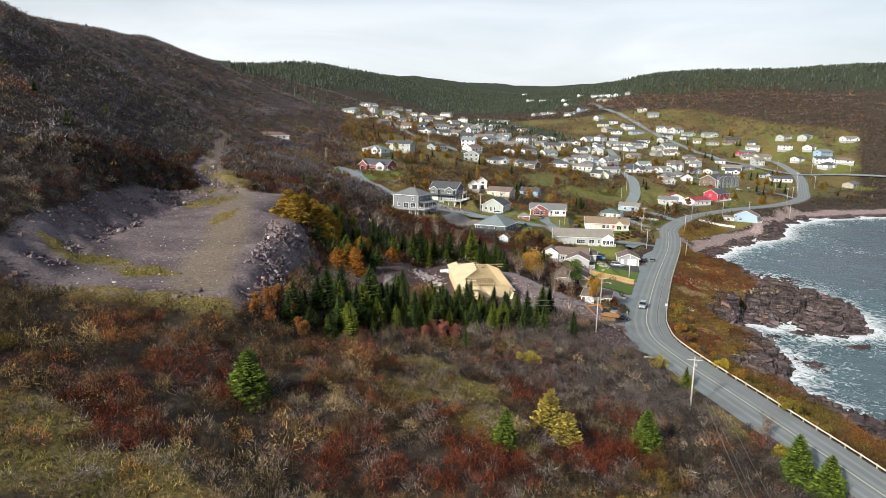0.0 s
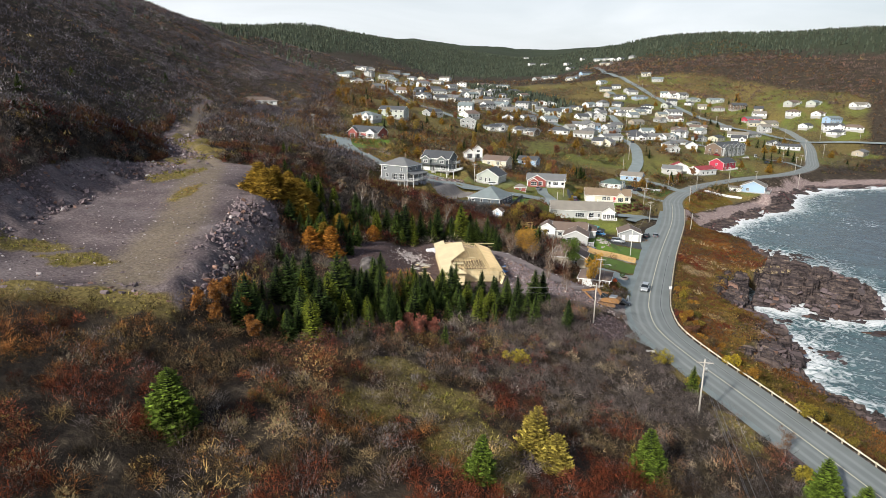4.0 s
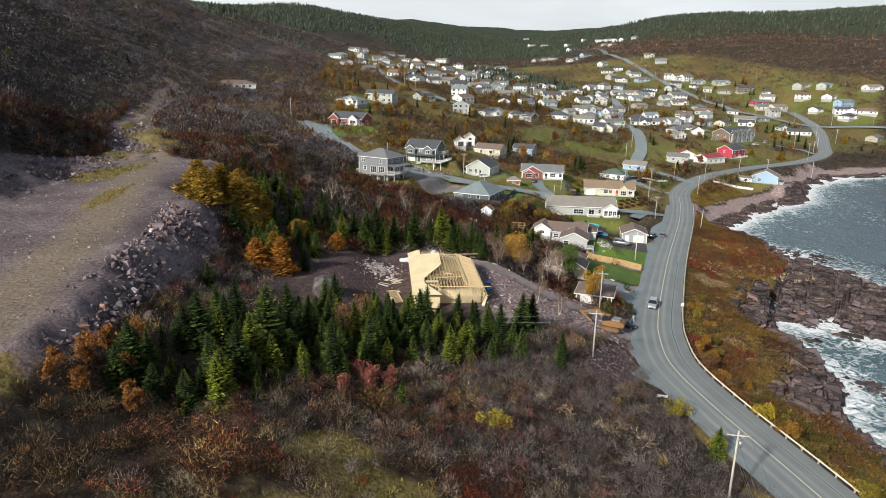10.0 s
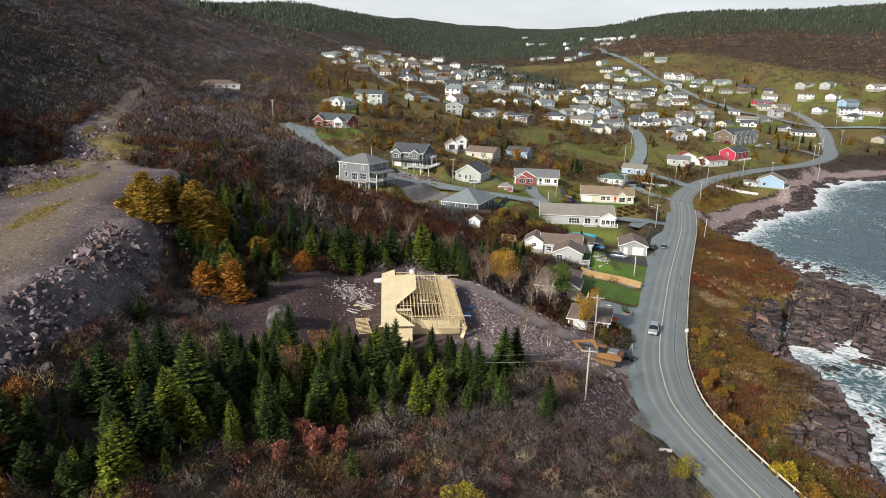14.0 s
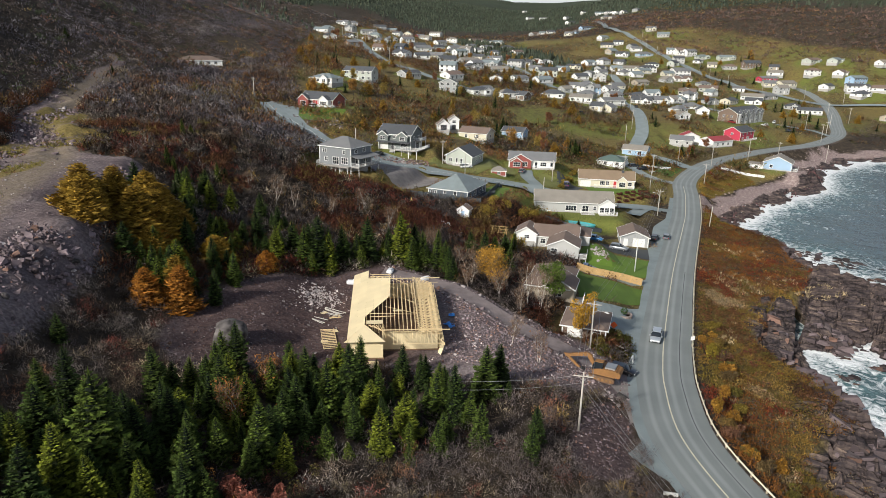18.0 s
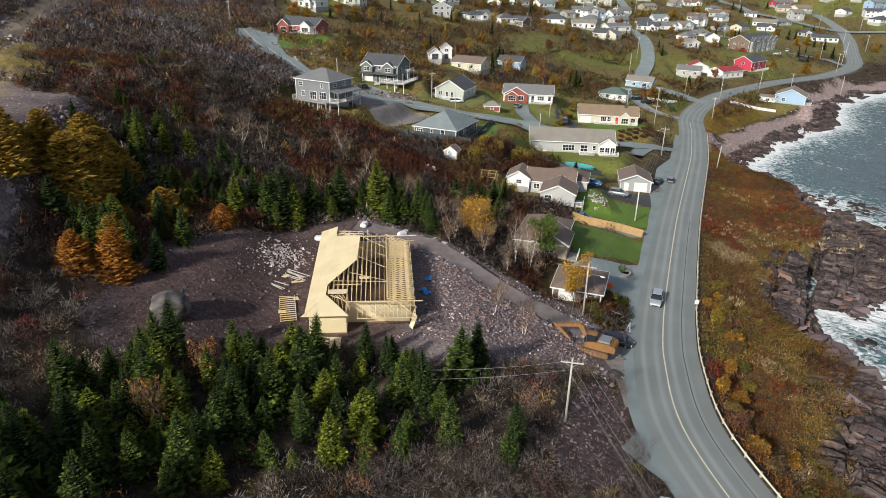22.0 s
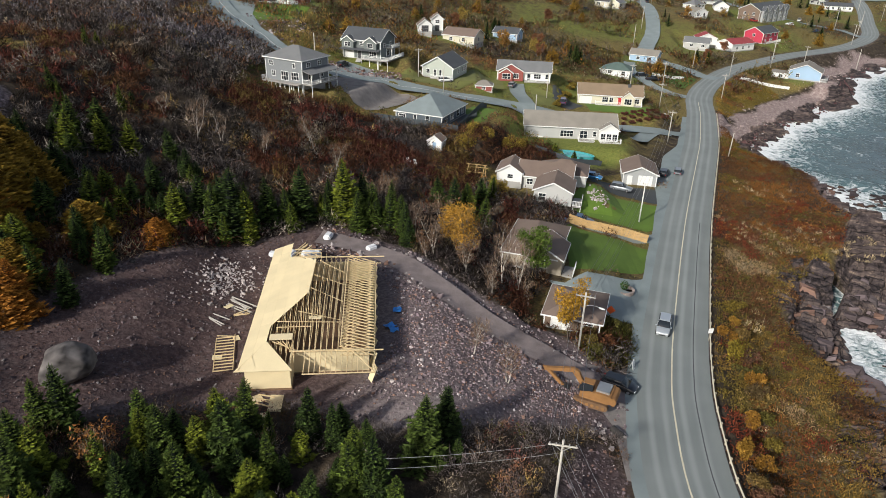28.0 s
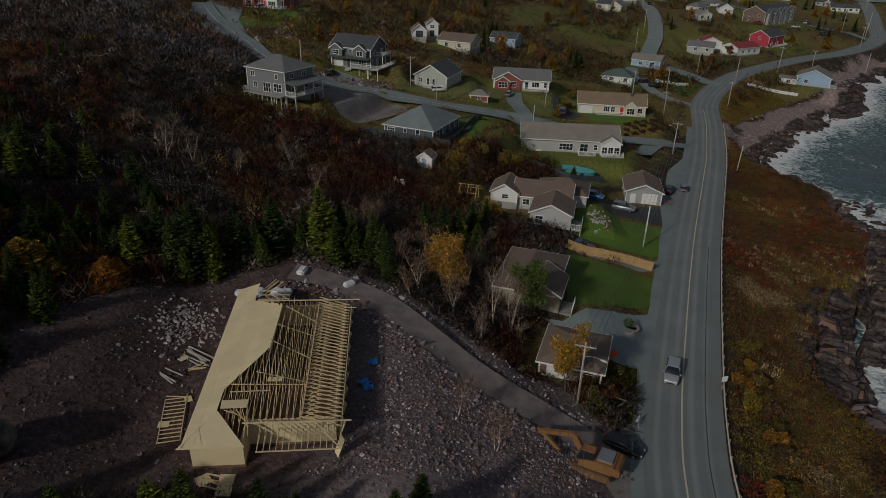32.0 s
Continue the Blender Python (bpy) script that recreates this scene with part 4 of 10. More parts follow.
t2, c2 = leaves(rows_of(x, y), rng.uniform(1.0, 2.0, len(x)), rng.uniform(0.6, 1.3, len(x)), tone * rng.uniform(0.5, 1.2, (len(x), 1)), 80, 0.075)
tagged(soup("shrubs", t2, c2, LEAF), "shrubs with red, russet and golden leaves", "shrubs", kind="stuff")

# Grass and low heath: the meadow patches and the slope between road and shore.
x, y = scatter(30000, -80, 50, 40, 262)
keep = (meadow_mask(x, y) > rng.uniform(0.15, 0.9, len(x))) & (np.abs(road_side(x, y)) > 4.8)
xa, ya = x[keep], y[keep]
x, y = scatter(110000, 48, 150, 60, 385)
side, sh = road_side(x, y), -line_distance(COAST, x, y)[0]
keep = (side > 5.6) & (sh > 7.5 + 3.5 * wave(x, y, 9, 33)) & (inside(HEADLAND, x, y, 2) < rng.uniform(0.1, 0.9, len(x))) & ~((y > 288) & (sh < 17))
xb, yb = x[keep], y[keep]
x, y = np.r_[xa, xb], np.r_[ya, yb]
tone = pick(xa, ya, ((0.15, 0.135, 0.03), 0.3), (OCHRE, 0.0), ((0.20, 0.165, 0.05), 0.2), (RUSSET, -0.4), (BROWN, -0.15)) * rng.uniform(0.7, 1.5, (len(xa), 1))
t3, c3 = twigs(rows_of(xa, ya), rng.uniform(0.25, 0.6, len(xa)), rng.uniform(0.3, 0.75, len(xa)), tone, 9, 0.055, 0.2)
tone = pick(xb, yb, ((0.10, 0.085, 0.022), 0.3), ((0.16, 0.115, 0.034), 0.25), ((0.13, 0.062, 0.02), 0.35), ((0.08, 0.042, 0.022), 0.4), ((0.11, 0.028, 0.016), 0.05), (TAN, -0.1), mess=0.06) * rng.uniform(0.75, 1.1, (len(xb), 1)) * (1.12 + 0.4 * wave(xb, yb, 17, 91))[:, None]
wid = rng.uniform(0.5, 1.1, len(xb))
pb = rows_of(xb, yb)
t5, c5 = fuzz(pb, rng.uniform(0.25, 0.7, len(xb)) * (1 + 0.5 * wave(xb, yb, 8, 76)), wid, tone * np.array((1.12, 0.98, 0.8)), 13, 0.06, 0.16 + 0.18 * wid)
tagged(soup("heath_slope", t5, c5, TWIG), "rust-coloured heath and ochre grass above the shore", "heath", kind="stuff")
tagged(soup("grass", t3, c3, TWIG), "dry ochre grass in open patches", "grass", kind="stuff")

# Low shrubs on the slope above the shore.
x, y = scatter(8500, 50, 130, 60, 300)
side, sh = road_side(x, y), -line_distance(COAST, x, y)[0]
keep = (side > 6.2) & (sh > 8.5 + 3.5 * wave(x, y, 9, 33)) & (inside(HEADLAND, x, y, 2) < 0.4) & ~((y > 286) & (sh < 26)) & (wave(x, y, 11, 81) + 0.8 * wave(x, y, 4, 82) > -0.1)
x, y = x[keep], y[keep]
tone = pick(x, y, (RUSSET, 0.3), (RED, -0.1), (BROWN, 0.25), (OLIVE, 0.15), (ORANGE, -0.35), (TAN, -0.25), (OCHRE, 0.0), mess=0.15) * rng.uniform(0.7, 1.15, (len(x), 1))
h = rng.gamma(5, 0.19, len(x)) * (1 + 0.3 * wave(x, y, 8, 76))
t2, c2 = leaves(rows_of(x, y), h, h * rng.uniform(0.7, 1.3, len(x)), tone, 46, 0.10)
tagged(soup("slope_shrubs", t2, c2, LEAF), "rust, brown and ochre shrubs above the shore", "shrubs", kind="stuff")
x, y = scatter(900, 60, 110, 150, 240)
keep = (road_side(x, y) > 9) & (-line_distance(COAST, x, y)[0] > 13) & (wave(x, y, 14, 84) > 0.15)
x, y = x[keep], y[keep]
t3, c3 = twigs(rows_of(x, y), rng.uniform(0.6, 1.2, len(x)), rng.uniform(0.5, 1.0, len(x)), np.tile((0.42, 0.33, 0.2), (len(x), 1)) * rng.uniform(0.6, 1.1, (len(x), 1)), 26, 0.05, 0.3)
tagged(soup("tussocks", t3, c3, TWIG), "pale straw tussocks of dead grass", "grass", kind="stuff")

# Yellow bushes below the road and along it.
def bush(name, x, y, h, w, tone, label):
    p = rows_of(np.array([float(x)]), np.array([float(y)]))
    ob = thing(name, Matrix.Translation(p[0]), label, "bush", "bushes along the road")
    r = np.random.default_rng(int(x * 37 + y * 11))
    lobes = 9
    base = np.stack([r.normal(0, w * 0.42, lobes), r.normal(0, w * 0.42, lobes), r.uniform(0, h * 0.4, lobes)], -1)
    size = r.uniform(0.35, 0.62, lobes)
    a, ca = leaves(base, h * size * 1.1, w * size, np.array([tone]) * r.uniform(0.7, 1.15, (lobes, 1)), 170, 0.10)
    b, cb = twigs(np.zeros((1, 3)), np.array([h * 0.95]), np.array([w]), np.array([BROWN]), 70, 0.04)
    for nm, t, c, m in (("foliage", a, ca, LEAF), ("stem", b, cb, TWIG)):
        o = soup(nm, t, c, m)
        o.parent = ob
    return ob


for x, y, h, w in ((56.2, 121.2, 2.4, 1.3), (57.7, 116.2, 2.0, 1.3), (64.2, 165.8, 3.2, 2.2), (63.4, 160.5, 2.0, 1.5), (60, 152.5, 1.9, 1.3), (58.2, 145.4, 1.8, 1.1), (56.4, 135.4, 1.8, 1.1), (63.4, 170.4, 2.0, 1.3), (59.9, 101.8, 2.4, 1.7), (60.6, 135.8, 1.9, 1.3)):
    bush("bush", x, y, h, w, YELLOW if y < 122 and x < 57 else ((0.24, 0.185, 0.028) if h > 2.1 else (0.27, 0.14, 0.025)), "rounded bush in bright yellow autumn leaf")
for i, yy in enumerate(np.arange(92, 186, 4.3)):
    j = int(np.abs(ROAD_LINE[:, 1] - yy).argmin())
    q = ROAD_LINE[j] + normals_of(ROAD_LINE)[j] * (6.6 + i * 37 % 40 / 10)
    bush("bush", float(q[0]), float(q[1]), 1.3 + i * 13 % 10 / 9, 0.9 + i * 7 % 10 / 12, ((0.2, 0.15, 0.03), (0.11, 0.095, 0.022), (0.13, 0.09, 0.04), (0.11, 0.10, 0.03), (0.15, 0.075, 0.045), (0.18, 0.12, 0.04), (0.30, 0.17, 0.03))[i % 7], "leafy autumn bush below the guard rail")
for x, y, h, w in ((50.3, 84.5, 2.6, 1.5), (44, 121, 3.0, 1.7), (16.5, 107, 3.0, 1.4), (46, 112.5, 2.4, 1.2)):
    bush("bush", x, y, h, w, (0.33, 0.27, 0.035), "yellow-green bush among bare brush")
VERGE = [(43, 169.5), (46, 172), (51.2, 173), (50.6, 168), (49.4, 164.4), (46.7, 161.8), (42.8, 162.2), (42, 166)]
for i, (x, y) in enumerate(((44.6, 163.8), (46.2, 170.6), (44.2, 167.4), (47.6, 171.4), (45.6, 165.8), (43.6, 165.4))):
    bush("bush", x, y, 1.3 + 0.1 * i, 1.2, ((0.12, 0.11, 0.03), (0.15, 0.065, 0.03), (0.16, 0.12, 0.035))[i % 3], "low rust and olive bush beside the forecourt")
x, y = scatter(900, 41, 52, 161, 174)
keep = inside(VERGE, x, y, 0.3) > 0.5
x, y = x[keep], y[keep]
p = rows_of(x, y)
tone = pick(x, y, ((0.12, 0.115, 0.026), 0.4), ((0.19, 0.14, 0.035), 0.2), ((0.15, 0.065, 0.025), 0.0), mess=0.15) * rng.uniform(1.4, 2.0, (len(x), 1))
wid = rng.uniform(0.5, 1.0, len(x))
t3, c3 = fuzz(p, rng.uniform(0.3, 0.8, len(x)), wid, tone, 15, 0.06, 0.16 + 0.2 * wid)
tagged(soup("verge_grass", t3, c3, SOFT_TWIG, dome_normals(t3, p, 15, 1.2)), "olive and ochre rough grass beside the forecourt", "grass", kind="stuff")


# ---------------------------------------------------------------- trees
def conifer_meshes(seed, golden=False, dense=1.0, plump=1.0, glow=(1, 1, 1)):
    """Trunk and needle crown of a spruce or larch one metre tall and wide in proportion."""
    r = np.random.default_rng(seed)
    bm = bmesh.new()
    tube(bm, (0, 0, -0.03), (0, 0, 0.95), 0.018, 0.004, 6)
    me = bpy.data.meshes.new("trunk")
    bm.to_mesh(me)
    bm.free()
    me.materials.append(BARK)
    glow = np.array(glow)
    # deep stands for shaded needles, light for sunlit outer tips.
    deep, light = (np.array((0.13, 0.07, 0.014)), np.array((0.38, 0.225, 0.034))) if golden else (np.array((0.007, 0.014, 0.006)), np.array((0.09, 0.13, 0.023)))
    tris, cols = [], []
    layers = int((30 if golden else 30) * min(dense, 1.15) ** 0.5)
    fat = r.uniform(0.185, 0.235) * (1.45 if golden else 1) * plump
    lobes = r.uniform(0, 6.28, 3)
    # Ragged near-black cone, added to hold the crown's inner shade in its colour.
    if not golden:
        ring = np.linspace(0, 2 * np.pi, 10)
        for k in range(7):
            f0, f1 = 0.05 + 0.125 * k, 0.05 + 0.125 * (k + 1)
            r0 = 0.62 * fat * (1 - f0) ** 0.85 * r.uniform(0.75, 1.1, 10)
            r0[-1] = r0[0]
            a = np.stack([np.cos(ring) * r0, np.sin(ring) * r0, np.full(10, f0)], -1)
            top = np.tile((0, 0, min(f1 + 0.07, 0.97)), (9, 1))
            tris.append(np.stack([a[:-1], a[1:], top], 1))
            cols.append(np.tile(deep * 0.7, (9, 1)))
    for k in range(layers):
        f = (k + r.uniform(-0.3, 0.3)) / layers
        z = 0.05 + 0.93 * max(f, 0) ** 0.95
        rad = fat * (1 - f) ** (0.78 if not golden else 0.65) * r.uniform(0.82, 1.12) + 0.014
        n = max(6, int((22 if golden else 15) * dense * (1 - 0.45 * f)))
        a = r.uniform(0, 6.28) + 6.283 * np.arange(n) / n + r.uniform(-0.2, 0.2, n)
        ln = rad * r.uniform(0.68, 1.15, n) * (1 + 0.14 * np.sin(a + lobes[0]) + 0.12 * np.sin(3 * a + lobes[1] + 9 * f))
        out, side = np.stack([np.cos(a), np.sin(a), 0 * a], -1), np.stack([-np.sin(a), np.cos(a), 0 * a], -1)
        fall = r.uniform(0.2, 0.5, n) * (1 - 0.8 * f) - 0.35 * f
        shade = r.uniform(0.6, 1.35, n)
        for q in ((0.3, 0.4, 0.48, 0.56, 0.63, 0.7, 0.77, 0.84, 0.9, 0.97) if golden else (0.35, 0.5, 0.62, 0.74, 0.86, 0.96)):
            dz = ln * (-fall * q + 0.28 * q * q)
            p = np.array([0, 0, z]) + out * (ln * q)[:, None] + dz[:, None] * np.array([0, 0, 1])
            for sgn in (-1, 1):
                tw = ln * r.uniform(0.26, 0.46, n) * (1.25 - 0.75 * q)
                tip = p + side * (sgn * tw)[:, None] + out * (tw * r.uniform(0.35, 0.9, n))[:, None] + (tw * (r.uniform(-0.5, 1.0, n) if golden else r.uniform(-0.25, 0.45, n)))[:, None] * np.array([0, 0, 1])
                half = out * (ln * (0.024 if golden else 0.085))[:, None] + np.stack([0 * a, 0 * a, ln * r.uniform(-0.08, 0.08, n)], -1)
                tris.append(np.stack([p - half, p + half, tip], 1))
                # Boughs darken inwards and towards the foot: shade put into the needle colour.
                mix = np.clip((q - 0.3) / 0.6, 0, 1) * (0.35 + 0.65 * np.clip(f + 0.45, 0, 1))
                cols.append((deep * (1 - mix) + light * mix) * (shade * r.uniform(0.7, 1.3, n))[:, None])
        end = np.array([0, 0, z]) + out * (ln * 1.04)[:, None] + (ln * (0.31 - fall))[:, None] * np.array([0, 0, 1])
        base = np.array([0, 0, z]) + out * (ln * 0.8)[:, None] + (ln * (0.16 - 0.8 * fall))[:, None] * np.array([0, 0, 1])
        w = side * (ln * 0.09)[:, None]
        tris.append(np.stack([base - w, base + w, end], 1))
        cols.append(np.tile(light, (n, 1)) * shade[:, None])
    # Leading shoot.
    for b in (0, 2.1, 4.2):
        d = np.array([math.cos(b), math.sin(b), 0]) * 0.012
        tris.append(np.array([[np.array([0, 0, 0.9]) - d, np.array([0, 0, 0.9]) + d, np.array([0, 0, 1.02])]]))
        cols.append(light[None])
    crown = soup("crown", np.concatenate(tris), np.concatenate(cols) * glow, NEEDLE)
    data = crown.data
    bpy.data.objects.remove(crown)
    return me, data


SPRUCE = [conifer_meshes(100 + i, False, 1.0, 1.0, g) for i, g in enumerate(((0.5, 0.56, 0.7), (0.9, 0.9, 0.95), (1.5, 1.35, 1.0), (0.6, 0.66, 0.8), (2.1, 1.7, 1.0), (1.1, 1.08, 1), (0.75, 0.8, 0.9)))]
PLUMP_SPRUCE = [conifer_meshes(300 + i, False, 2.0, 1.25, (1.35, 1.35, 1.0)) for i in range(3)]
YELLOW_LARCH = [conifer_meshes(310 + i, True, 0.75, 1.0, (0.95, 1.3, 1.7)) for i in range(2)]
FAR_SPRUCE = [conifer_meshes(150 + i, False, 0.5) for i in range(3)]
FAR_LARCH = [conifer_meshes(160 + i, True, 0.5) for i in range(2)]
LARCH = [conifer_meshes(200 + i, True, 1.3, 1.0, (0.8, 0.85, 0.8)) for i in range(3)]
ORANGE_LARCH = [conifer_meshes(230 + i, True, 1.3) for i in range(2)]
for _, data in ORANGE_LARCH:
    t = data.color_attributes["tint"].data
    buf = np.empty(len(t) * 4, np.float32)
    t.foreach_get("color", buf)
    buf = buf.reshape(-1, 4) * np.array([1.0, 0.72, 0.75, 1], np.float32)
    t.foreach_set("color", buf.ravel())


def conifer(x, y, h, kinds=SPRUCE, wide=1.0, label="", group="spruces on the slope", name="spruce_tree"):
    k = rng.integers(len(kinds))
    z = float(ground_z(x, y)[0])
    s = wide * rng.uniform(0.88, 1.18)
    ob = thing(name, pose(x, y, z - 0.15, rng.uniform(-3, 3), rng.uniform(-3, 3), rng.uniform(0, 360)) @ Matrix.Diagonal((h * s, h * s, h, 1)),
               label or ("young green spruce among bare brush" if h < 4.5 else "tall dark green spruce with layered boughs"), "tree", group)
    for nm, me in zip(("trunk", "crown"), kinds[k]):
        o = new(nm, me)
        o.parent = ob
    return ob


STAND_FRONT = [(-21.4, 69.0, 6.8), (9.0, 72.4, 5.2), (29.5, 81.4, 6.6), (49.2, 79.3, 7.0), (51.2, 74.6, 6.4), (66.5, 80.2, 5.2), (5.0, 108.2, 3.8), (28.3, 130.7, 4.6), (45.4, 110.6, 4.2),
               (-19.2, 109.3, 7.2), (-18.6, 120.0, 7.2), (-12.8, 126.0, 6.5), (-13.9, 115.0, 5.7), (-11.7, 117.1, 6.2), (-4.0, 111.9, 7.6), (-7.0, 109.7, 4.6), (-13.8, 105.4, 6.6), (-13.0, 108.6, 6.6),
               (-8.4, 119.2, 6.7), (-8.0, 137.3, 6.4), (-0.3, 119.4, 7.0), (-26.9, 133.1, 3.3), (-9.9, 115.8, 6.4), (-6.5, 117.4, 5.7), (-10.1, 120.6, 6.2), (-9.6, 109.4, 3.4), (-6.7, 125.0, 5.9)]
STAND_LOT = [(-9.0, 111.7, 5.0), (0.6, 125.8, 4.5), (-2.0, 132.2, 5.2), (0.6, 129.9, 5.5), (1.9, 132.3, 4.8), (-8.7, 132.3, 6.0), (-1.3, 138.1, 5.4), (4.5, 130.5, 6.6), (6.3, 136.3, 6.8), (7.0, 139.5, 6.4),
             (9.8, 135.6, 4.4), (-3.0, 124.9, 6.1), (0.0, 122.5, 4.9), (1.8, 127.7, 5.8), (12.4, 140.6, 5.2), (14.7, 139.6, 4.7), (17.2, 136.0, 5.8), (19.0, 133.4, 7.0), (22.9, 138.8, 6.6), (25.1, 141.6, 5.8),
             (21.9, 129.0, 5.3), (27.5, 127.0, 4.2), (14.2, 123.3, 2.8), (11.1, 124.2, 5.4), (7.6, 129.1, 4.4), (1.1, 135.9, 5.8), (-8.6, 126.3, 3.6), (26.0, 139.4, 2.4)]
STAND_BACK = [(-5.7, 179.6, 9.2), (-3.8, 181.0, 7.4), (-1.5, 183.6, 7.2), (1.0, 184.5, 5.7), (3.0, 187.0, 8.0), (9.2, 188.3, 9.6), (11.4, 187.5, 5.8), (16.0, 188.6, 8.0), (18.4, 186.6, 6.1), (6.5, 189.7, 5.7), (-7.9, 178.9, 6.9),
              (28.3, 201.5, 5.9), (31.5, 200.1, 5.3), (-49.5, 233.3, 4.2), (-33.9, 211.8, 4.2), (-42.5, 205.9, 4.4), (-25.6, 169.3, 5.8), (-16.1, 163.1, 5.3), (-30.8, 191.2, 2.4), (-17.1, 192.9, 3.6), (-16.7, 155.8, 5.3),
              (-31.7, 198.9, 3.4), (-29.5, 180.6, 5.5), (-27.2, 171.2, 4.9), (-20.4, 157.3, 5.4), (-19.5, 165.1, 4.5), (-26.1, 160.3, 4.0), (-13, 178, 5.5), (-10.5, 181, 6.2), (13.5, 190, 6.6)]
for stand in (STAND_FRONT, STAND_LOT, STAND_BACK):
    for x, y, h in stand:
        conifer(x, y, h * (1.0 if y < 85 else 1.12), PLUMP_SPRUCE if y < 85 else SPRUCE, 1.1 if y < 85 else rng.uniform(0.85, 1.1))
        crowded = h > 4 and not 20 < x and y > 100
        for _ in range(1 + (h > 5.5) if crowded else 0):
            a, d = rng.uniform(0, 6.28), rng.uniform(1.3, 3.0)
            nx_, ny_ = x + d * math.cos(a), y + d * math.sin(a)
            if open_ground(np.array([nx_]), np.array([ny_]))[0] < 0.2:
                conifer(nx_, ny_, h * rng.uniform(0.5, 0.95), wide=rng.uniform(0.9, 1.2))
# The close stand below the lot, its floor in deep shade.
TREES = [(ob.matrix_world.translation.x, ob.matrix_world.translation.y) for ob in scene.objects if ob.name.startswith("spruce_tree")]
for x, y in zip(*scatter(1500, -26, 31, 94, 143)):
    q, w = np.array([x]), np.array([y])
    gap = (2.7 if x < -4 and y > 116 else 1.95) if x < 10 else 2.4
    if inside(STAND, q, w, 0.5)[0] > 0.5 and open_ground(q, w)[0] < 0.2 and all((x - a) ** 2 + (y - b) ** 2 > gap * gap for a, b in TREES):
        if wave(q, w, 7, 95)[0] > (-0.75 if x < 10 else -0.05):
            TREES.append((x, y))
            conifer(x, y, (1.6 + rng.gamma(4.0, 0.75)) * (1.0 if x < 12 else 0.85), wide=rng.uniform(0.85, 1.4))
for x, y, h in ((-31.6, 165.8, 8.6), (-30.2, 169.9, 8.4), (-32.4, 174.9, 7.4), (-26.6, 164.4, 4.0), (-20.7, 169.3, 5.2), (-24.7, 166, 2.4), (-28.1, 162.0, 5.5), (-33, 180, 5.5), (-36, 168, 8.2), (-38.5, 163, 7.6), (-35.5, 159, 7.2), (-35, 178, 7.8), (-29, 176, 6.4), (-22.5, 157.5, 5.6)):
    conifer(x, y, h, LARCH, 1.4, "golden yellow larch with feathery boughs", "larches below the gravel bank", "larch_tree")
for x, y, h in ((-20.3, 152.2, 6.8), (-13.0, 171.5, 3.8), (-12.4, 173, 3.0), (-24.5, 150.5, 5.5), (-29.5, 166.5, 5.5)):
    conifer(x, y, h, ORANGE_LARCH, 1.45, "orange-brown larch with feathery boughs", "larches below the gravel bank", "larch_tree")
# Dark wood between the gravel bank and the lot.
for x, y in zip(*scatter(260, -42, -11, 140, 205)):
    q, w = np.array([x]), np.array([y])
    if inside([(-38, 152), (-23, 146), (-19, 160), (-15, 172), (-8, 184), (-22, 204), (-40, 200), (-40, 170)], q, w, 1)[0] > 0.5 and open_ground(q, w)[0] < 0.15 and rng.random() < 0.33:
        conifer(x, y, rng.uniform(3.2, 7.0), wide=rng.uniform(0.95, 1.25))
for x, y, h in ((15.6, 80.0, 6.6), (17.6, 78.2, 4.6)):
    conifer(x, y, h, YELLOW_LARCH, 1.15, "bright yellow larch among bare brush", "larches on the near slope", "larch_tree")
# Young spruces scattered over the far west slope.
for _ in range(28):
    x, y = rng.uniform(-200, -92), rng.uniform(70, 330)
    if open_ground(np.array([x]), np.array([y]))[0] < 0.2:
        conifer(x, y, rng.uniform(2.2, 5.0), group="spruces on the west hill", name="hill_spruce")


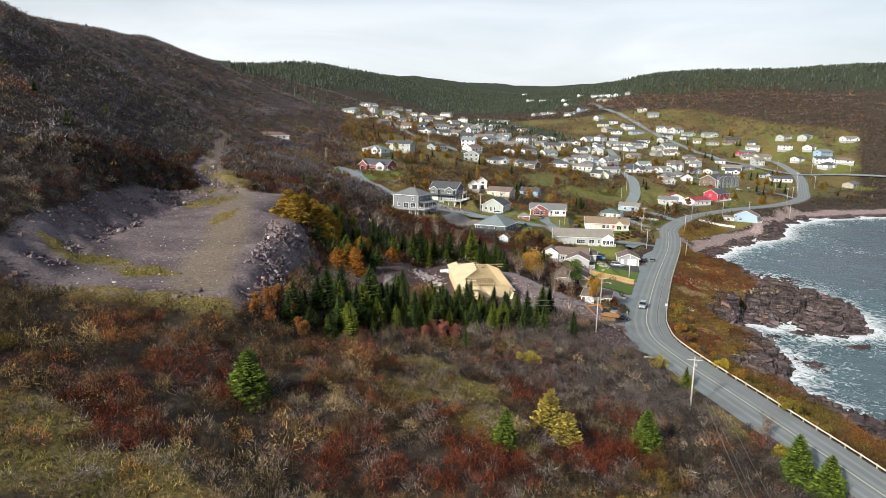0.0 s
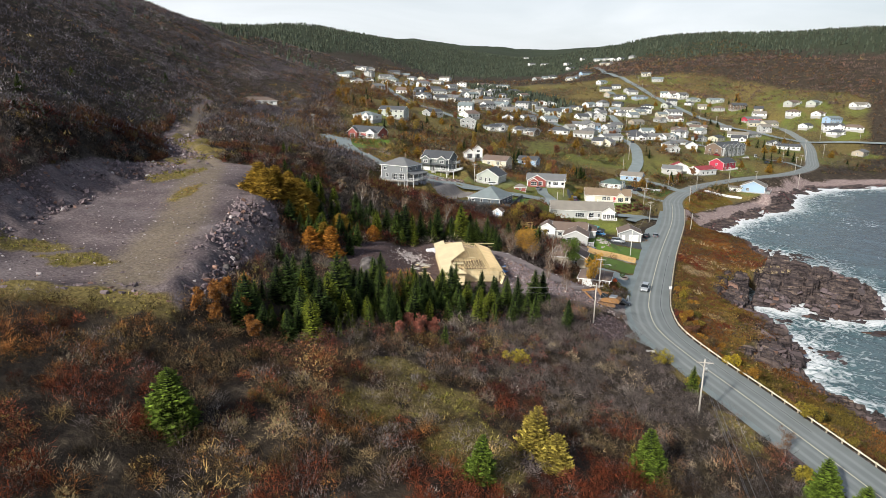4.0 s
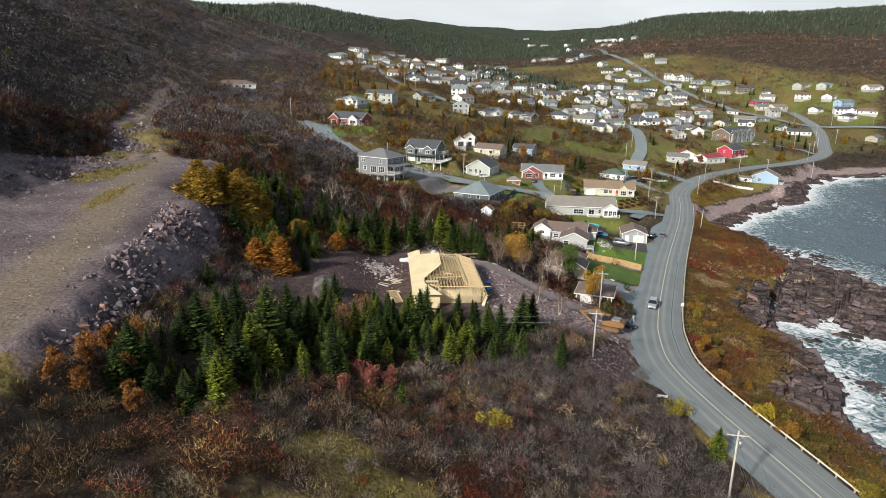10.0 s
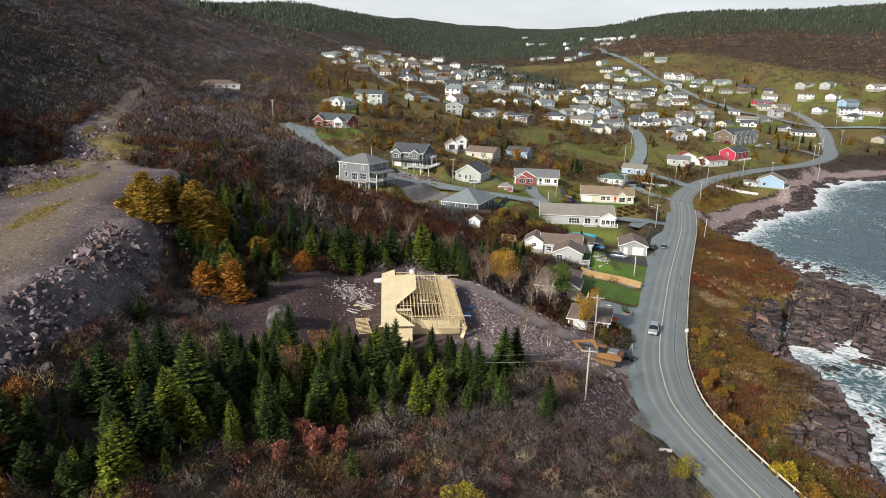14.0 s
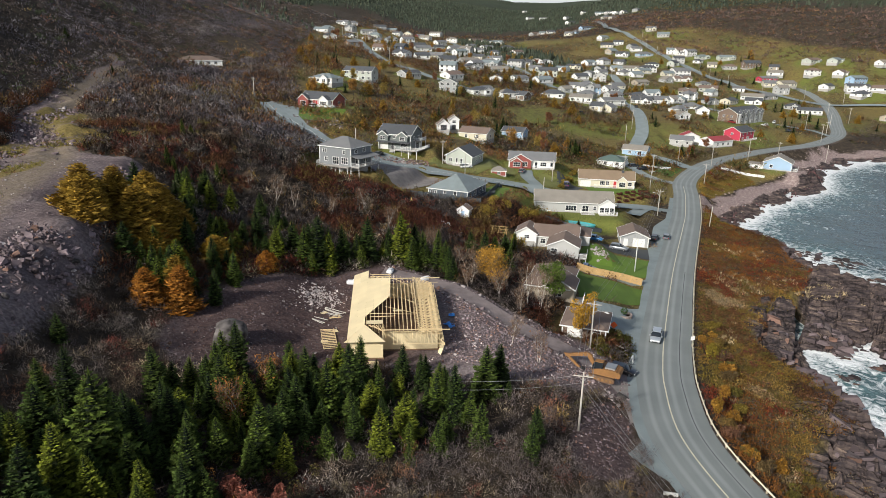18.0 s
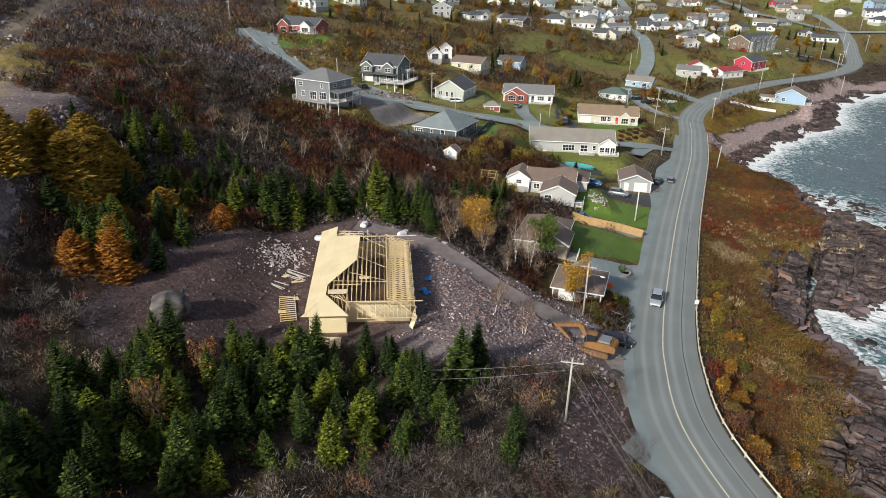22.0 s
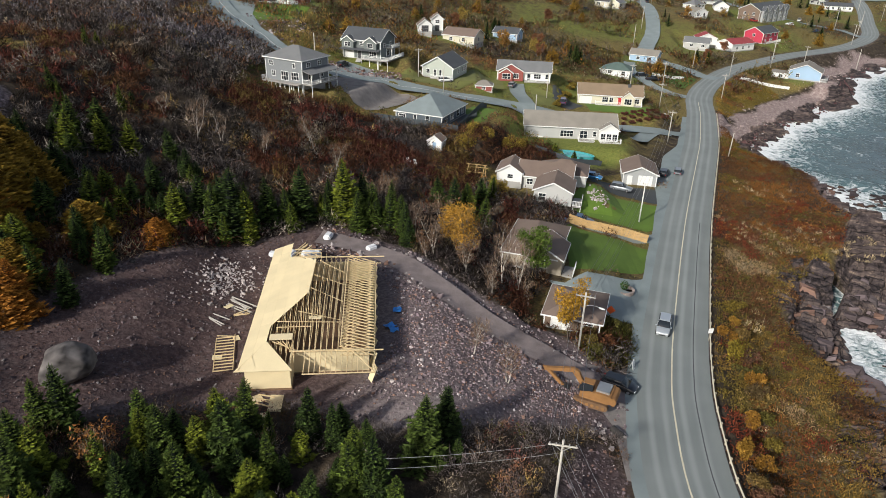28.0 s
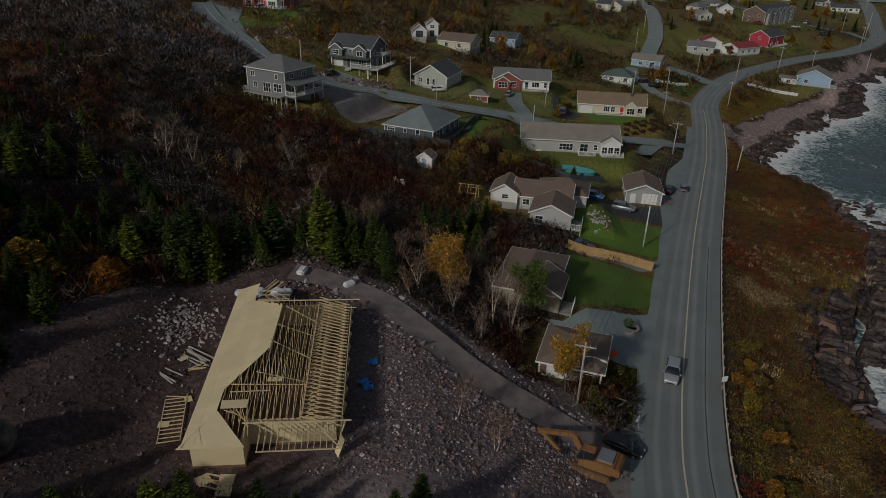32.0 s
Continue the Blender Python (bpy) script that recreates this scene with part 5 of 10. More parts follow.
def bare_tree(x, y, h, tone, leaf=0, white=True, lean=0.1, label="", size=0.1):
    """A birch or maple: forked trunk, limbs, fine twigs, and leaves if any are left."""
    r = np.random.default_rng(int(abs(x) * 91 + y * 7))
    z = float(ground_z(x, y)[0])
    ob = thing("birch_tree" if white else "autumn_tree", pose(x, y, z - 0.2, 0, 0, 0), label, "tree", "leafless and golden trees")
    bm = bmesh.new()
    ends = []
    for s in range(int(r.integers(2, 4))):
        a, ln = r.uniform(0, 6.28), r.uniform(0.75, 1.0) * h
        p = Vector((0.1 * math.cos(a), 0.1 * math.sin(a), 0))
        d = Vector((math.cos(a) * r.uniform(0.05, 0.3), math.sin(a) * r.uniform(0.05, 0.3), 1)).normalized()
        rad = 0.012 * h + 0.02
        for k in range(5):
            q = p + d * ln / 5
            tube(bm, p, q, rad, rad * 0.72, 6)
            rad *= 0.72
            p = q
            d = (d + Vector((r.normal(0, 0.13), r.normal(0, 0.13), 0.05))).normalized()
            if k:
                for _ in range(3):
                    b = r.uniform(0, 6.28)
                    e = p + Vector((math.cos(b), math.sin(b), r.uniform(0.5, 1.3))) * h * r.uniform(0.08, 0.17)
                    tube(bm, p, e, rad * 0.55, rad * 0.15, 4)
                    ends.append(e)
        ends.append(p)
    part("trunk", bm, BIRCH_BARK if white else BARK, ob)
    ends = np.array([tuple(e) for e in ends])
    n = len(ends)
    t, c = twigs(ends - [0, 0, 0.1 * h], np.full(n, 0.19 * h), np.full(n, 0.13 * h), np.tile((0.17, 0.115, 0.08) if white else GREY, (n, 1)), 14, 0.026)
    o = tagged(soup("branch_crown", t, c, TWIG), kind="stuff")
    o.parent = ob
    if leaf:
        t, c = leaves(ends - [0, 0, 0.09 * h], np.full(n, 0.24 * h), np.full(n, 0.13 * h), np.tile(tone, (n, 1)), leaf, size)
        soup("foliage", t, c, LEAF).parent = ob
    return ob


for x, y, h in ((28.5, 184, 8.2), (25.3, 185.2, 7.0), (27, 187, 7.2)):
    bare_tree(x, y, h, (0.42, 0.235, 0.04), 95, False, label="tree in orange-gold leaf behind the gravel lane")
bare_tree(41.0, 165.6, 7.0, (0.42, 0.24, 0.03), 190, False, label="tree in bright gold leaf beside the brown-roofed house")
for x, y, h in ((-3.2, 133.2, 5.2), (-3.9, 124.3, 6.6)):
    bare_tree(x, y, h, (0.27, 0.12, 0.035), 22, label="white-stemmed birch with thinning orange leaves")
bare_tree(38.5, 180.5, 7.4, (0.10, 0.15, 0.028), 130, False, label="leafy green tree beside a brown-roofed house", size=0.13)
for x, y, h in ((28.1, 156.8, 4.6), (31.8, 153.1, 5.4), (22.2, 179.8, 4.3), (15.6, 198.3, 4.8), (20.0, 188.6, 6.7), (33.1, 176.9, 8.0), (35.2, 176.0, 8.0), (-21.1, 211.5, 7.4), (-17.0, 212.6, 5.7), (23.0, 183.7, 5.9), (31.4, 173.1, 4.6),
                (-0.9, 216.8, 6.7), (37.0, 175.3, 4.6), (27.9, 178.5, 5.2), (19.3, 190.8, 4.9), (13.5, 199.3, 4.3), (12.3, 193.7, 5.1), (-28, 215, 5), (-8, 208, 5), (5, 206, 5.5), (51, 91, 4.2), (24, 192, 6), (30, 190, 6.5), (34, 186, 6)):
    bare_tree(x, y, h, RUSSET, 5 if int(x * 10) % 3 == 0 else 0, label="leafless pale-stemmed birch with fine twigs")

for x, y, h in ((-26.5, 96.8, 3.6), (-27.8, 92.6, 3.2), (-24.2, 104, 3.8), (-23.4, 99.4, 3.6), (-25.2, 93.4, 3.0), (-26, 100.5, 3.2), (-20.5, 93.5, 3.0)):
    bare_tree(x, y, h, (0.25, 0.11, 0.03), 85, False, label="bushy tree in rust-orange leaf on the slope", size=0.1)
for x, y, h in ((1, 110, 3.4), (-2.2, 108, 2.8), (3.4, 112, 3.0), (-0.5, 113, 3.2)):
    bare_tree(x, y, h, (0.27, 0.10, 0.07), 75, False, label="bushy tree in salmon-red leaf on the slope", size=0.09)

# Scrub of the west hill and round the village, in coarser clumps.
x, y = scatter(30000, -330, -88, 40, 620)
keep = (np.hypot(x + 104, y - 400) > 24) & (np.hypot(x + 100, y - 463) > 17) & (open_ground(x, y) < 0.4) & (rng.uniform(0, 1, len(x)) < 0.92)
x, y = x[keep], y[keep]
tone = pick(x, y, (PURPLE, 0.55), (BROWN, 0.35), (GREY, 0.1), (RUSSET, -0.3), ((0.05, 0.06, 0.025), -0.2), (OCHRE, -0.85), (ORANGE, -1.0))
wid = rng.uniform(1.3, 2.9, len(x))
p = rows_of(x, y)
t4, c4 = fuzz(p, wid * rng.uniform(0.6, 0.95, len(x)), wid, tone * rng.choice([0.75, 0.95, 1.15], (len(x), 1)) * np.array((2.7, 2.8, 3.3)), 17, 0.18, 0.3 + 0.13 * wid)
tagged(soup("hill_brush", t4, c4, SOFT_TWIG, dome_normals(t4, p, 17, 1.2)), "purple-brown brush over the west hill", "brush", kind="stuff")
TOWN = [(-20, 268), (-36, 330), (-60, 400), (-130, 850), (-60, 1050), (120, 1000), (330, 900), (430, 700), (330, 520), (210, 430), (150, 385), (108, 322), (70, 240), (40, 262)]
HOUSE_SPOTS = []


def clear_of_houses(x, y, gap=8):
    ok = np.ones(len(x), bool)
    for hx, hy, r in HOUSE_SPOTS:
        ok &= (x - hx) ** 2 + (y - hy) ** 2 > (r + gap * 0.3) ** 2
    return ok


def far_plants():
    """Scrub between the houses, and the dark woods on the hills."""
    x, y = np.concatenate([scatter(19000, -110, 460, 262, 1150), scatter(13000, -75, 160, 300, 620)], 1)
    road = np.abs(road_side(x, y))
    z = ground_z(x, y)
    keep = (road > 7) & (z > 4.5) & (-line_distance(COAST, x, y)[0] > 24) & clear_of_houses(x, y) & (wave(x, y, 34, 91) + 0.6 * wave(x, y, 12, 92) > -0.3 - 0.9 * (inside(TOWN, x, y, 5) < 0.3))
    for poly in CLEAR_POLYS:
        keep &= inside(poly, x, y, 1) < 0.3
    for line in STREETS:
        keep &= np.abs(line_distance(line, x, y)[0]) > 4.5
    x, y, z = x[keep], y[keep], z[keep]
    tone = pick(x, y, (RUSSET, 0.3), ((0.13, 0.07, 0.04), 0.3), (OCHRE, 0.05), (PURPLE, 0.1), (ORANGE, -0.1), ((0.085, 0.09, 0.03), 0.05), (GREY, 0.1), (TAN, 0.05)) * rng.uniform(0.7, 1.35, (len(x), 1))
    big = rng.gamma(5, 0.5, len(x)).clip(1.1, 5)
    p = np.stack([x, y, z], -1)
    t, c = fuzz(p, big, rng.uniform(1.4, 3.0, len(x)), tone * 1.6, 22, 0.16, 0.4 + 0.12 * big)
    tagged(soup("village_scrub", t, c, SOFT_TWIG, dome_normals(t, p, 22, 1.0)), "russet and ochre scrub between the houses", "scrub", kind="stuff")
    # Mauve brush on the slope west of the village and up the valley behind it.
    x, y = np.concatenate([scatter(11000, -90, -20, 250, 480), scatter(9000, -330, -75, 480, 1000)], 1)
    keep = (inside(TOWN, x, y, 2) < 0.4) & (open_ground(x, y) < 0.4) & clear_of_houses(x, y) & (np.hypot(x + 104, y - 400) > 24) & (np.hypot(x + 100, y - 463) > 17)
    for poly in CLEAR_POLYS:
        keep &= inside(poly, x, y, 1) < 0.3
    for line in STREETS:
        keep &= np.abs(line_distance(line, x, y)[0]) > 4.5
    keep &= inside([(-58, 345), (-58, 330), (-54, 316), (-40, 292), (-27, 297), (-38, 340), (-46, 352)], x, y, 1) < 0.3
    x, y = x[keep], y[keep]
    tone = pick(x, y, (PURPLE, 0.5), (BROWN, 0.3), (GREY, 0.25), (RUSSET, 0.0), (OCHRE, -0.5)) * rng.choice([0.7, 1.0, 1.3], (len(x), 1))
    wid = rng.uniform(1.3, 2.8, len(x))
    p = rows_of(x, y)
    t, c = fuzz(p, wid * rng.uniform(0.6, 0.95, len(x)), wid, tone * np.array((2.5, 2.6, 3.0)), 17, 0.18, 0.3 + 0.13 * wid)
    tagged(soup("slope_brush", t, c, SOFT_TWIG, dome_normals(t, p, 17, 1.2)), "mauve and grey-brown brush on the slope behind the village", "brush", kind="stuff")
    # Single trees between the houses.
    made = 0
    for x, y in zip(*scatter(1800, -90, 330, 285, 780)):
        q, w = np.array([x]), np.array([y])
        far = y > 420
        if made < 230 and abs(road_side(q, w)[0]) > 9 and ground_z(q, w)[0] > 5 and inside(TOWN, q, w, 2)[0] > 0.5 and clear_of_houses(q, w, 14)[0] and all(abs(line_distance(s, q, w)[0][0]) > 6 for s in STREETS) and all(inside(c, q, w, 1)[0] < 0.3 for c in CLEAR_POLYS):
            made += 1
            kind = made % 5
            if kind in (0, 3) and far or kind == 0:
                conifer(x, y, rng.uniform(4, 8), FAR_SPRUCE, group="spruces in the village", wide=1.1, name="garden_spruce")
            elif kind in (1, 2):
                conifer(x, y, rng.uniform(4, 7), FAR_LARCH, 1.3, "rust and gold larch between village houses", "larches in the village", "larch_tree")
            else:
                bare_tree(x, y, rng.uniform(4.5, 7.5), ((0.30, 0.16, 0.04), (0.28, 0.2, 0.05), (0.2, 0.09, 0.045))[made % 3], 24, False, label="small village tree in thinning autumn leaf", size=0.28)
    # Brown heath belt of the east hill.
    x, y = scatter(9000, 240, 1500, 560, 1300)
    z = ground_z(x, y)
    keep = (z > 48) & (z < 104) & clear_of_houses(x, y) & (road_side(x, y) ** 2 > 60)
    x, y, z = x[keep], y[keep], z[keep]
    tone = pick(x, y, ((0.105, 0.064, 0.048), 0.5), ((0.10, 0.07, 0.062), 0.6), ((0.17, 0.115, 0.05), -0.1), (RUSSET, -0.3))
    t, c = fuzz(np.stack([x, y, z], -1), rng.uniform(1.2, 2.6, len(x)), rng.uniform(3, 7, len(x)), tone * 1.25, 14, 0.45, np.full(len(x), 2.0))
    tagged(soup("heath", t, c, TWIG), "brown heath on the east hill", "heath", kind="stuff")
    # Woods.
    x, y = np.concatenate([scatter(42000, -900, 1500, 640, 2300), scatter(3000, 20, 160, 690, 1000), scatter(9000, -500, -120, 420, 1100)], 1)
    z = ground_z(x, y)
    woods = np.maximum(step(95, 125, z + 10 * wave(x, y, 70, 35)) * step(560, 760, y + x * 0.3), step(1150, 1350, y))
    woods = np.maximum(woods, 0.8 * inside([(60, 760), (110, 720), (150, 700), (130, 800), (60, 960), (20, 1000)], x, y, 15))
    west = (x < -120) & (y < 1100)
    woods = np.where(west, np.maximum(woods * step(650, 900, y), 0.10 + 0.12 * wave(x, y, 60, 93)), woods)
    keep = (woods > rng.uniform(0.05, 0.95, len(x))) & clear_of_houses(x, y, 30)
    x, y, z = x[keep], y[keep], z[keep]
    n, k = len(x), 5
    h, r = rng.uniform(3.6, 7.2, n), rng.uniform(1.2, 2.3, n)
    h, r = np.where(x < -120, np.where(y < 700, h * 0.55, h), h), np.where((x < -120) & (y < 700), r * 0.7, r)
    a = rng.uniform(0, 6.28, (n, 1)) + np.linspace(0, 2 * np.pi, k + 1)[None]
    # Tone lifted to put the distance haze into the tree colour.
    tris, tone = [], np.array([0.038, 0.051, 0.036]) * rng.uniform(0.6, 1.5, (n, 1)) + rng.uniform(0, 0.012, (n, 1)) * np.array([1.2, 0.7, 0.2])
    for lo, hi, wide in ((0.0, 0.62, 1.0), (0.38, 1.0, 0.66)):
        rr = r[:, None] * wide * rng.uniform(0.7, 1.25, (n, k + 1))
        rim = np.stack([x[:, None] + np.cos(a) * rr, y[:, None] + np.sin(a) * rr, (z + h * lo)[:, None] + rng.uniform(-0.5, 0.5, (n, k + 1))], -1)
        tip = np.stack([x, y, z + h * hi], -1)
        for j in range(k):
            tris.append(np.stack([rim[:, j], rim[:, j + 1], tip], 1))
    t = np.concatenate(tris)
    tagged(soup("woods", t, np.tile(tone, (2 * k, 1)), NEEDLE), "dark spruce woods on the hills", "woods", kind="stuff")

# ---------------------------------------------------------------- houses
def siding(name, color, vary=0.08):
    """Painted clapboard: fine level boards over the colour."""
    m = simple(name, color, 0.6, 0, vary, 4, 0)
    n, l = m.node_tree.nodes, m.node_tree.links
    co, w, b = n.new("ShaderNodeTexCoord"), n.new("ShaderNodeTexWave"), n.new("ShaderNodeBump")
    w.bands_direction, w.wave_profile = "Z", "SAW"
    w.inputs["Scale"].default_value = 2.2
    b.inputs["Strength"].default_value, b.inputs["Distance"].default_value = 0.5, 0.02
    l.new(co.outputs["Object"], w.inputs["Vector"])
    l.new(w.outputs["Fac"], b.inputs["Height"])
    l.new(b.outputs[0], n["Principled BSDF"].inputs["Normal"])
    return m


WALLS = {"w": siding("white_siding", (0.72, 0.72, 0.70)), "g": siding("grey_siding", (0.33, 0.34, 0.34)), "c": siding("sage_siding", (0.40, 0.43, 0.38)), "y": siding("cream_siding", (0.58, 0.54, 0.42)),
         "b": siding("brown_siding", (0.17, 0.12, 0.09)), "t": siding("tan_siding", (0.36, 0.31, 0.24)), "r": siding("brick_red_siding", (0.25, 0.06, 0.05)), "k": siding("crimson_siding", (0.45, 0.035, 0.07)),
         "n": siding("navy_siding", (0.06, 0.085, 0.14)), "l": siding("sky_blue_siding", (0.30, 0.43, 0.58)), "d": siding("slate_siding", (0.075, 0.095, 0.115)), "e": siding("pale_grey_siding", (0.42, 0.42, 0.41)),
         "m": siding("dark_green_grey_siding", (0.13, 0.15, 0.145))}
WALL_WORDS = {"w": "white", "g": "grey", "c": "sage-grey", "y": "cream", "b": "brown", "t": "tan", "r": "red", "k": "crimson", "n": "navy", "l": "light blue", "d": "slate-blue", "e": "pale grey", "m": "dark grey-green"}


def shingle(name, color):
    """Asphalt shingles in courses."""
    m = simple(name, color, 0.9, 0, 0.2, 2.5, 0.0, 30)
    n, l = m.node_tree.nodes, m.node_tree.links
    co, br, b = n.new("ShaderNodeTexCoord"), n.new("ShaderNodeTexNoise"), n.new("ShaderNodeBump")
    br.inputs["Scale"].default_value, br.inputs["Detail"].default_value = 9, 2
    b.inputs["Strength"].default_value, b.inputs["Distance"].default_value = 0.4, 0.02
    l.new(co.outputs["Object"], br.inputs["Vector"])
    l.new(br.outputs["Fac"], b.inputs["Height"])
    l.new(b.outputs[0], n["Principled BSDF"].inputs["Normal"])
    return m


# Grey and charcoal are paled: haze over the village mixed into the shingle colour.
ROOFS = {"g": shingle("grey_shingle", (0.15, 0.153, 0.155)), "b": shingle("brown_shingle", (0.165, 0.12, 0.097)), "k": shingle("charcoal_shingle", (0.07, 0.075, 0.082)), "r": shingle("red_shingle", (0.28, 0.045, 0.05)),
         "t": shingle("tan_shingle", (0.24, 0.175, 0.115)), "s": shingle("blue_grey_shingle", (0.18, 0.215, 0.22)), "v": shingle("green_shingle", (0.09, 0.13, 0.115)), "w": shingle("pale_shingle", (0.22, 0.2, 0.17))}
ROOF_WORDS = {"g": "grey", "b": "brown", "k": "charcoal", "r": "red", "t": "tan", "s": "blue-grey", "v": "green", "w": "pale grey"}
TRIM = simple("white_trim", (0.74, 0.74, 0.72), 0.55, 0, 0.05)
GLASS = bpy.data.materials.new("window_glass")
GLASS.use_nodes = True
GLASS.node_tree.nodes["Principled BSDF"].inputs["Base Color"].default_value = (0.02, 0.025, 0.03, 1)
GLASS.node_tree.nodes["Principled BSDF"].inputs["Roughness"].default_value = 0.06
CONCRETE = simple("concrete", (0.36, 0.35, 0.33), 0.9, 0, 0.2, 2, 0.2)
DECK = simple("grey_deck_boards", (0.30, 0.285, 0.26), 0.8, 0, 0.2, 1.5, 0.1)
DARK_WOOD = simple("dark_stained_wood", (0.05, 0.06, 0.068), 0.75, 0, 0.2, 1.5, 0.1)


def lattice(bm, xs, zs, solid, y0, y1, m):
    """A plate with openings, in one piece: cells between xs and zs, y0 (front) to y1."""
    grid = {}

    def at(i, j, y):
        if (i, j, y) not in grid:
            grid[i, j, y] = bm.verts.new(m @ Vector((xs[i], y, zs[j])))
        return grid[i, j, y]

    nx_, nz_ = len(xs) - 1, len(zs) - 1
    full = {(i, j) for i in range(nx_) for j in range(nz_) if solid(i, j)}
    for i, j in full:
        bm.faces.new((at(i, j, y0), at(i + 1, j, y0), at(i + 1, j + 1, y0), at(i, j + 1, y0)))
        for di, dj, p, q in ((0, -1, (i, j), (i + 1, j)), (1, 0, (i + 1, j), (i + 1, j + 1)), (0, 1, (i + 1, j + 1), (i, j + 1)), (-1, 0, (i, j + 1), (i, j))):
            if (i + di, j + dj) not in full:
                bm.faces.new((at(*p, y0), at(*p, y1), at(*q, y1), at(*q, y0)))


def window(parent, m, w, h, bars=1, sill=True):
    """A framed window set on a wall: m takes x along the wall, y out of it (towards -y), z up."""
    bm = bmesh.new()
    f = 0.1
    xs = [-w / 2 - f, -w / 2]
    for i in range(1, bars + 1):
        x = -w / 2 + w * i / (bars + 1)
        xs += [x - 0.03, x + 0.03]
    lattice(bm, xs + [w / 2, w / 2 + f], (-f, 0, h * 0.5 - 0.025, h * 0.5 + 0.025, h, h + f), lambda i, j: i % 2 == 0 or j % 2 == 0, -0.07, 0.02, m)
    win = part("window", bm, TRIM, parent)
    bm = bmesh.new()
    box(bm, -w / 2, w / 2, -0.03, 0.012, 0, h, m)
    part("pane", bm, GLASS, win)


def gable_walls(bm, L, W, h, rise, z0, along):
    """Walls with gables; the ridge runs along x or y."""
    box(bm, -L / 2, L / 2, -W / 2, W / 2, z0, h)
    if along == "x":
        for x in (-L / 2, L / 2 - 0.15):
            a = [bm.verts.new(p) for p in ((x, -W / 2, h), (x, W / 2, h), (x, 0, h + rise), (x + 0.15, -W / 2, h), (x + 0.15, W / 2, h), (x + 0.15, 0, h + rise))]
            for f in ((0, 2, 1), (3, 4, 5), (0, 3, 5, 2), (1, 2, 5, 4), (0, 1, 4, 3)):
                bm.faces.new([a[i] for i in f])
    elif along == "y":
        for y in (-W / 2, W / 2 - 0.15):
            a = [bm.verts.new(p) for p in ((-L / 2, y, h), (L / 2, y, h), (0, y, h + rise), (-L / 2, y + 0.15, h), (L / 2, y + 0.15, h), (0, y + 0.15, h + rise))]
            for f in ((0, 1, 2), (3, 5, 4), (0, 2, 5, 3), (1, 4, 5, 2), (0, 3, 4, 1)):
                bm.faces.new([a[i] for i in f])


def roof_shape(bm, L, W, h, rise, along, over=0.45, thick=0.16):
    """Roof slabs with eaves; hip roofs are one closed shape."""
    if along == "hip":
        a, b = L / 2 + over, W / 2 + over
        z = h - over * rise / (min(L, W) / 2)
        run = max(a - b, 0), max(b - a, 0)
        low = [(-a, -b), (a, -b), (a, b), (-a, b)]
        ridge = [(-run[0], -run[1], h + rise), (run[0], run[1], h + rise)]
        v = [bm.verts.new((x, y, z - thick)) for x, y in low] + [bm.verts.new((x, y, z)) for x, y in low] + [bm.verts.new(p) for p in ridge]
        bm.faces.new(v[3::-1])
        for i in range(4):
            bm.faces.new((v[i], v[(i + 1) % 4], v[4 + (i + 1) % 4], v[4 + i]))
        for f in (((4, 5, 9, 8), (5, 6, 9), (6, 7, 8, 9), (7, 4, 8)) if run[0] > 0 else ((4, 5, 8), (5, 6, 9, 8), (6, 7, 9), (7, 4, 8, 9))):
            bm.faces.new([v[i] for i in f])
        return
    half, length = (W / 2, L / 2) if along == "x" else (L / 2, W / 2)
    k = rise / half
    for s in (-1, 1):
        pts = [(0, h + rise + 0.03), (s * (half + over), h - over * k + 0.03), (s * (half + over), h - over * k + 0.03 + thick), (0, h + rise + 0.03 + thick * 1.1)]
        ring = []
        for e in (-length - over, length + over):
            ring.append([bm.verts.new((e, o, z) if along == "x" else (o, e, z)) for o, z in pts])
        for i in range(4):
            bm.faces.new((ring[0][i], ring[0][(i + 1) % 4], ring[1][(i + 1) % 4], ring[1][i]))
        bm.faces.new(ring[0][::-1])
        bm.faces.new(ring[1])


def prism(bm, outline, axis, a, b):
    """A polygon of (u, z) swept from a to b along x or y."""
    ring = [[bm.verts.new((e, u, z) if axis == "x" else (u, e, z)) for u, z in outline] for e in (a, b)]
    k = len(outline)
    for i in range(k):
        bm.faces.new((ring[0][i], ring[0][(i + 1) % k], ring[1][(i + 1) % k], ring[1][i]))
    bm.faces.new(ring[0][::-1])
    bm.faces.new(ring[1])
    bmesh.ops.recalc_face_normals(bm, faces=bm.faces[:])


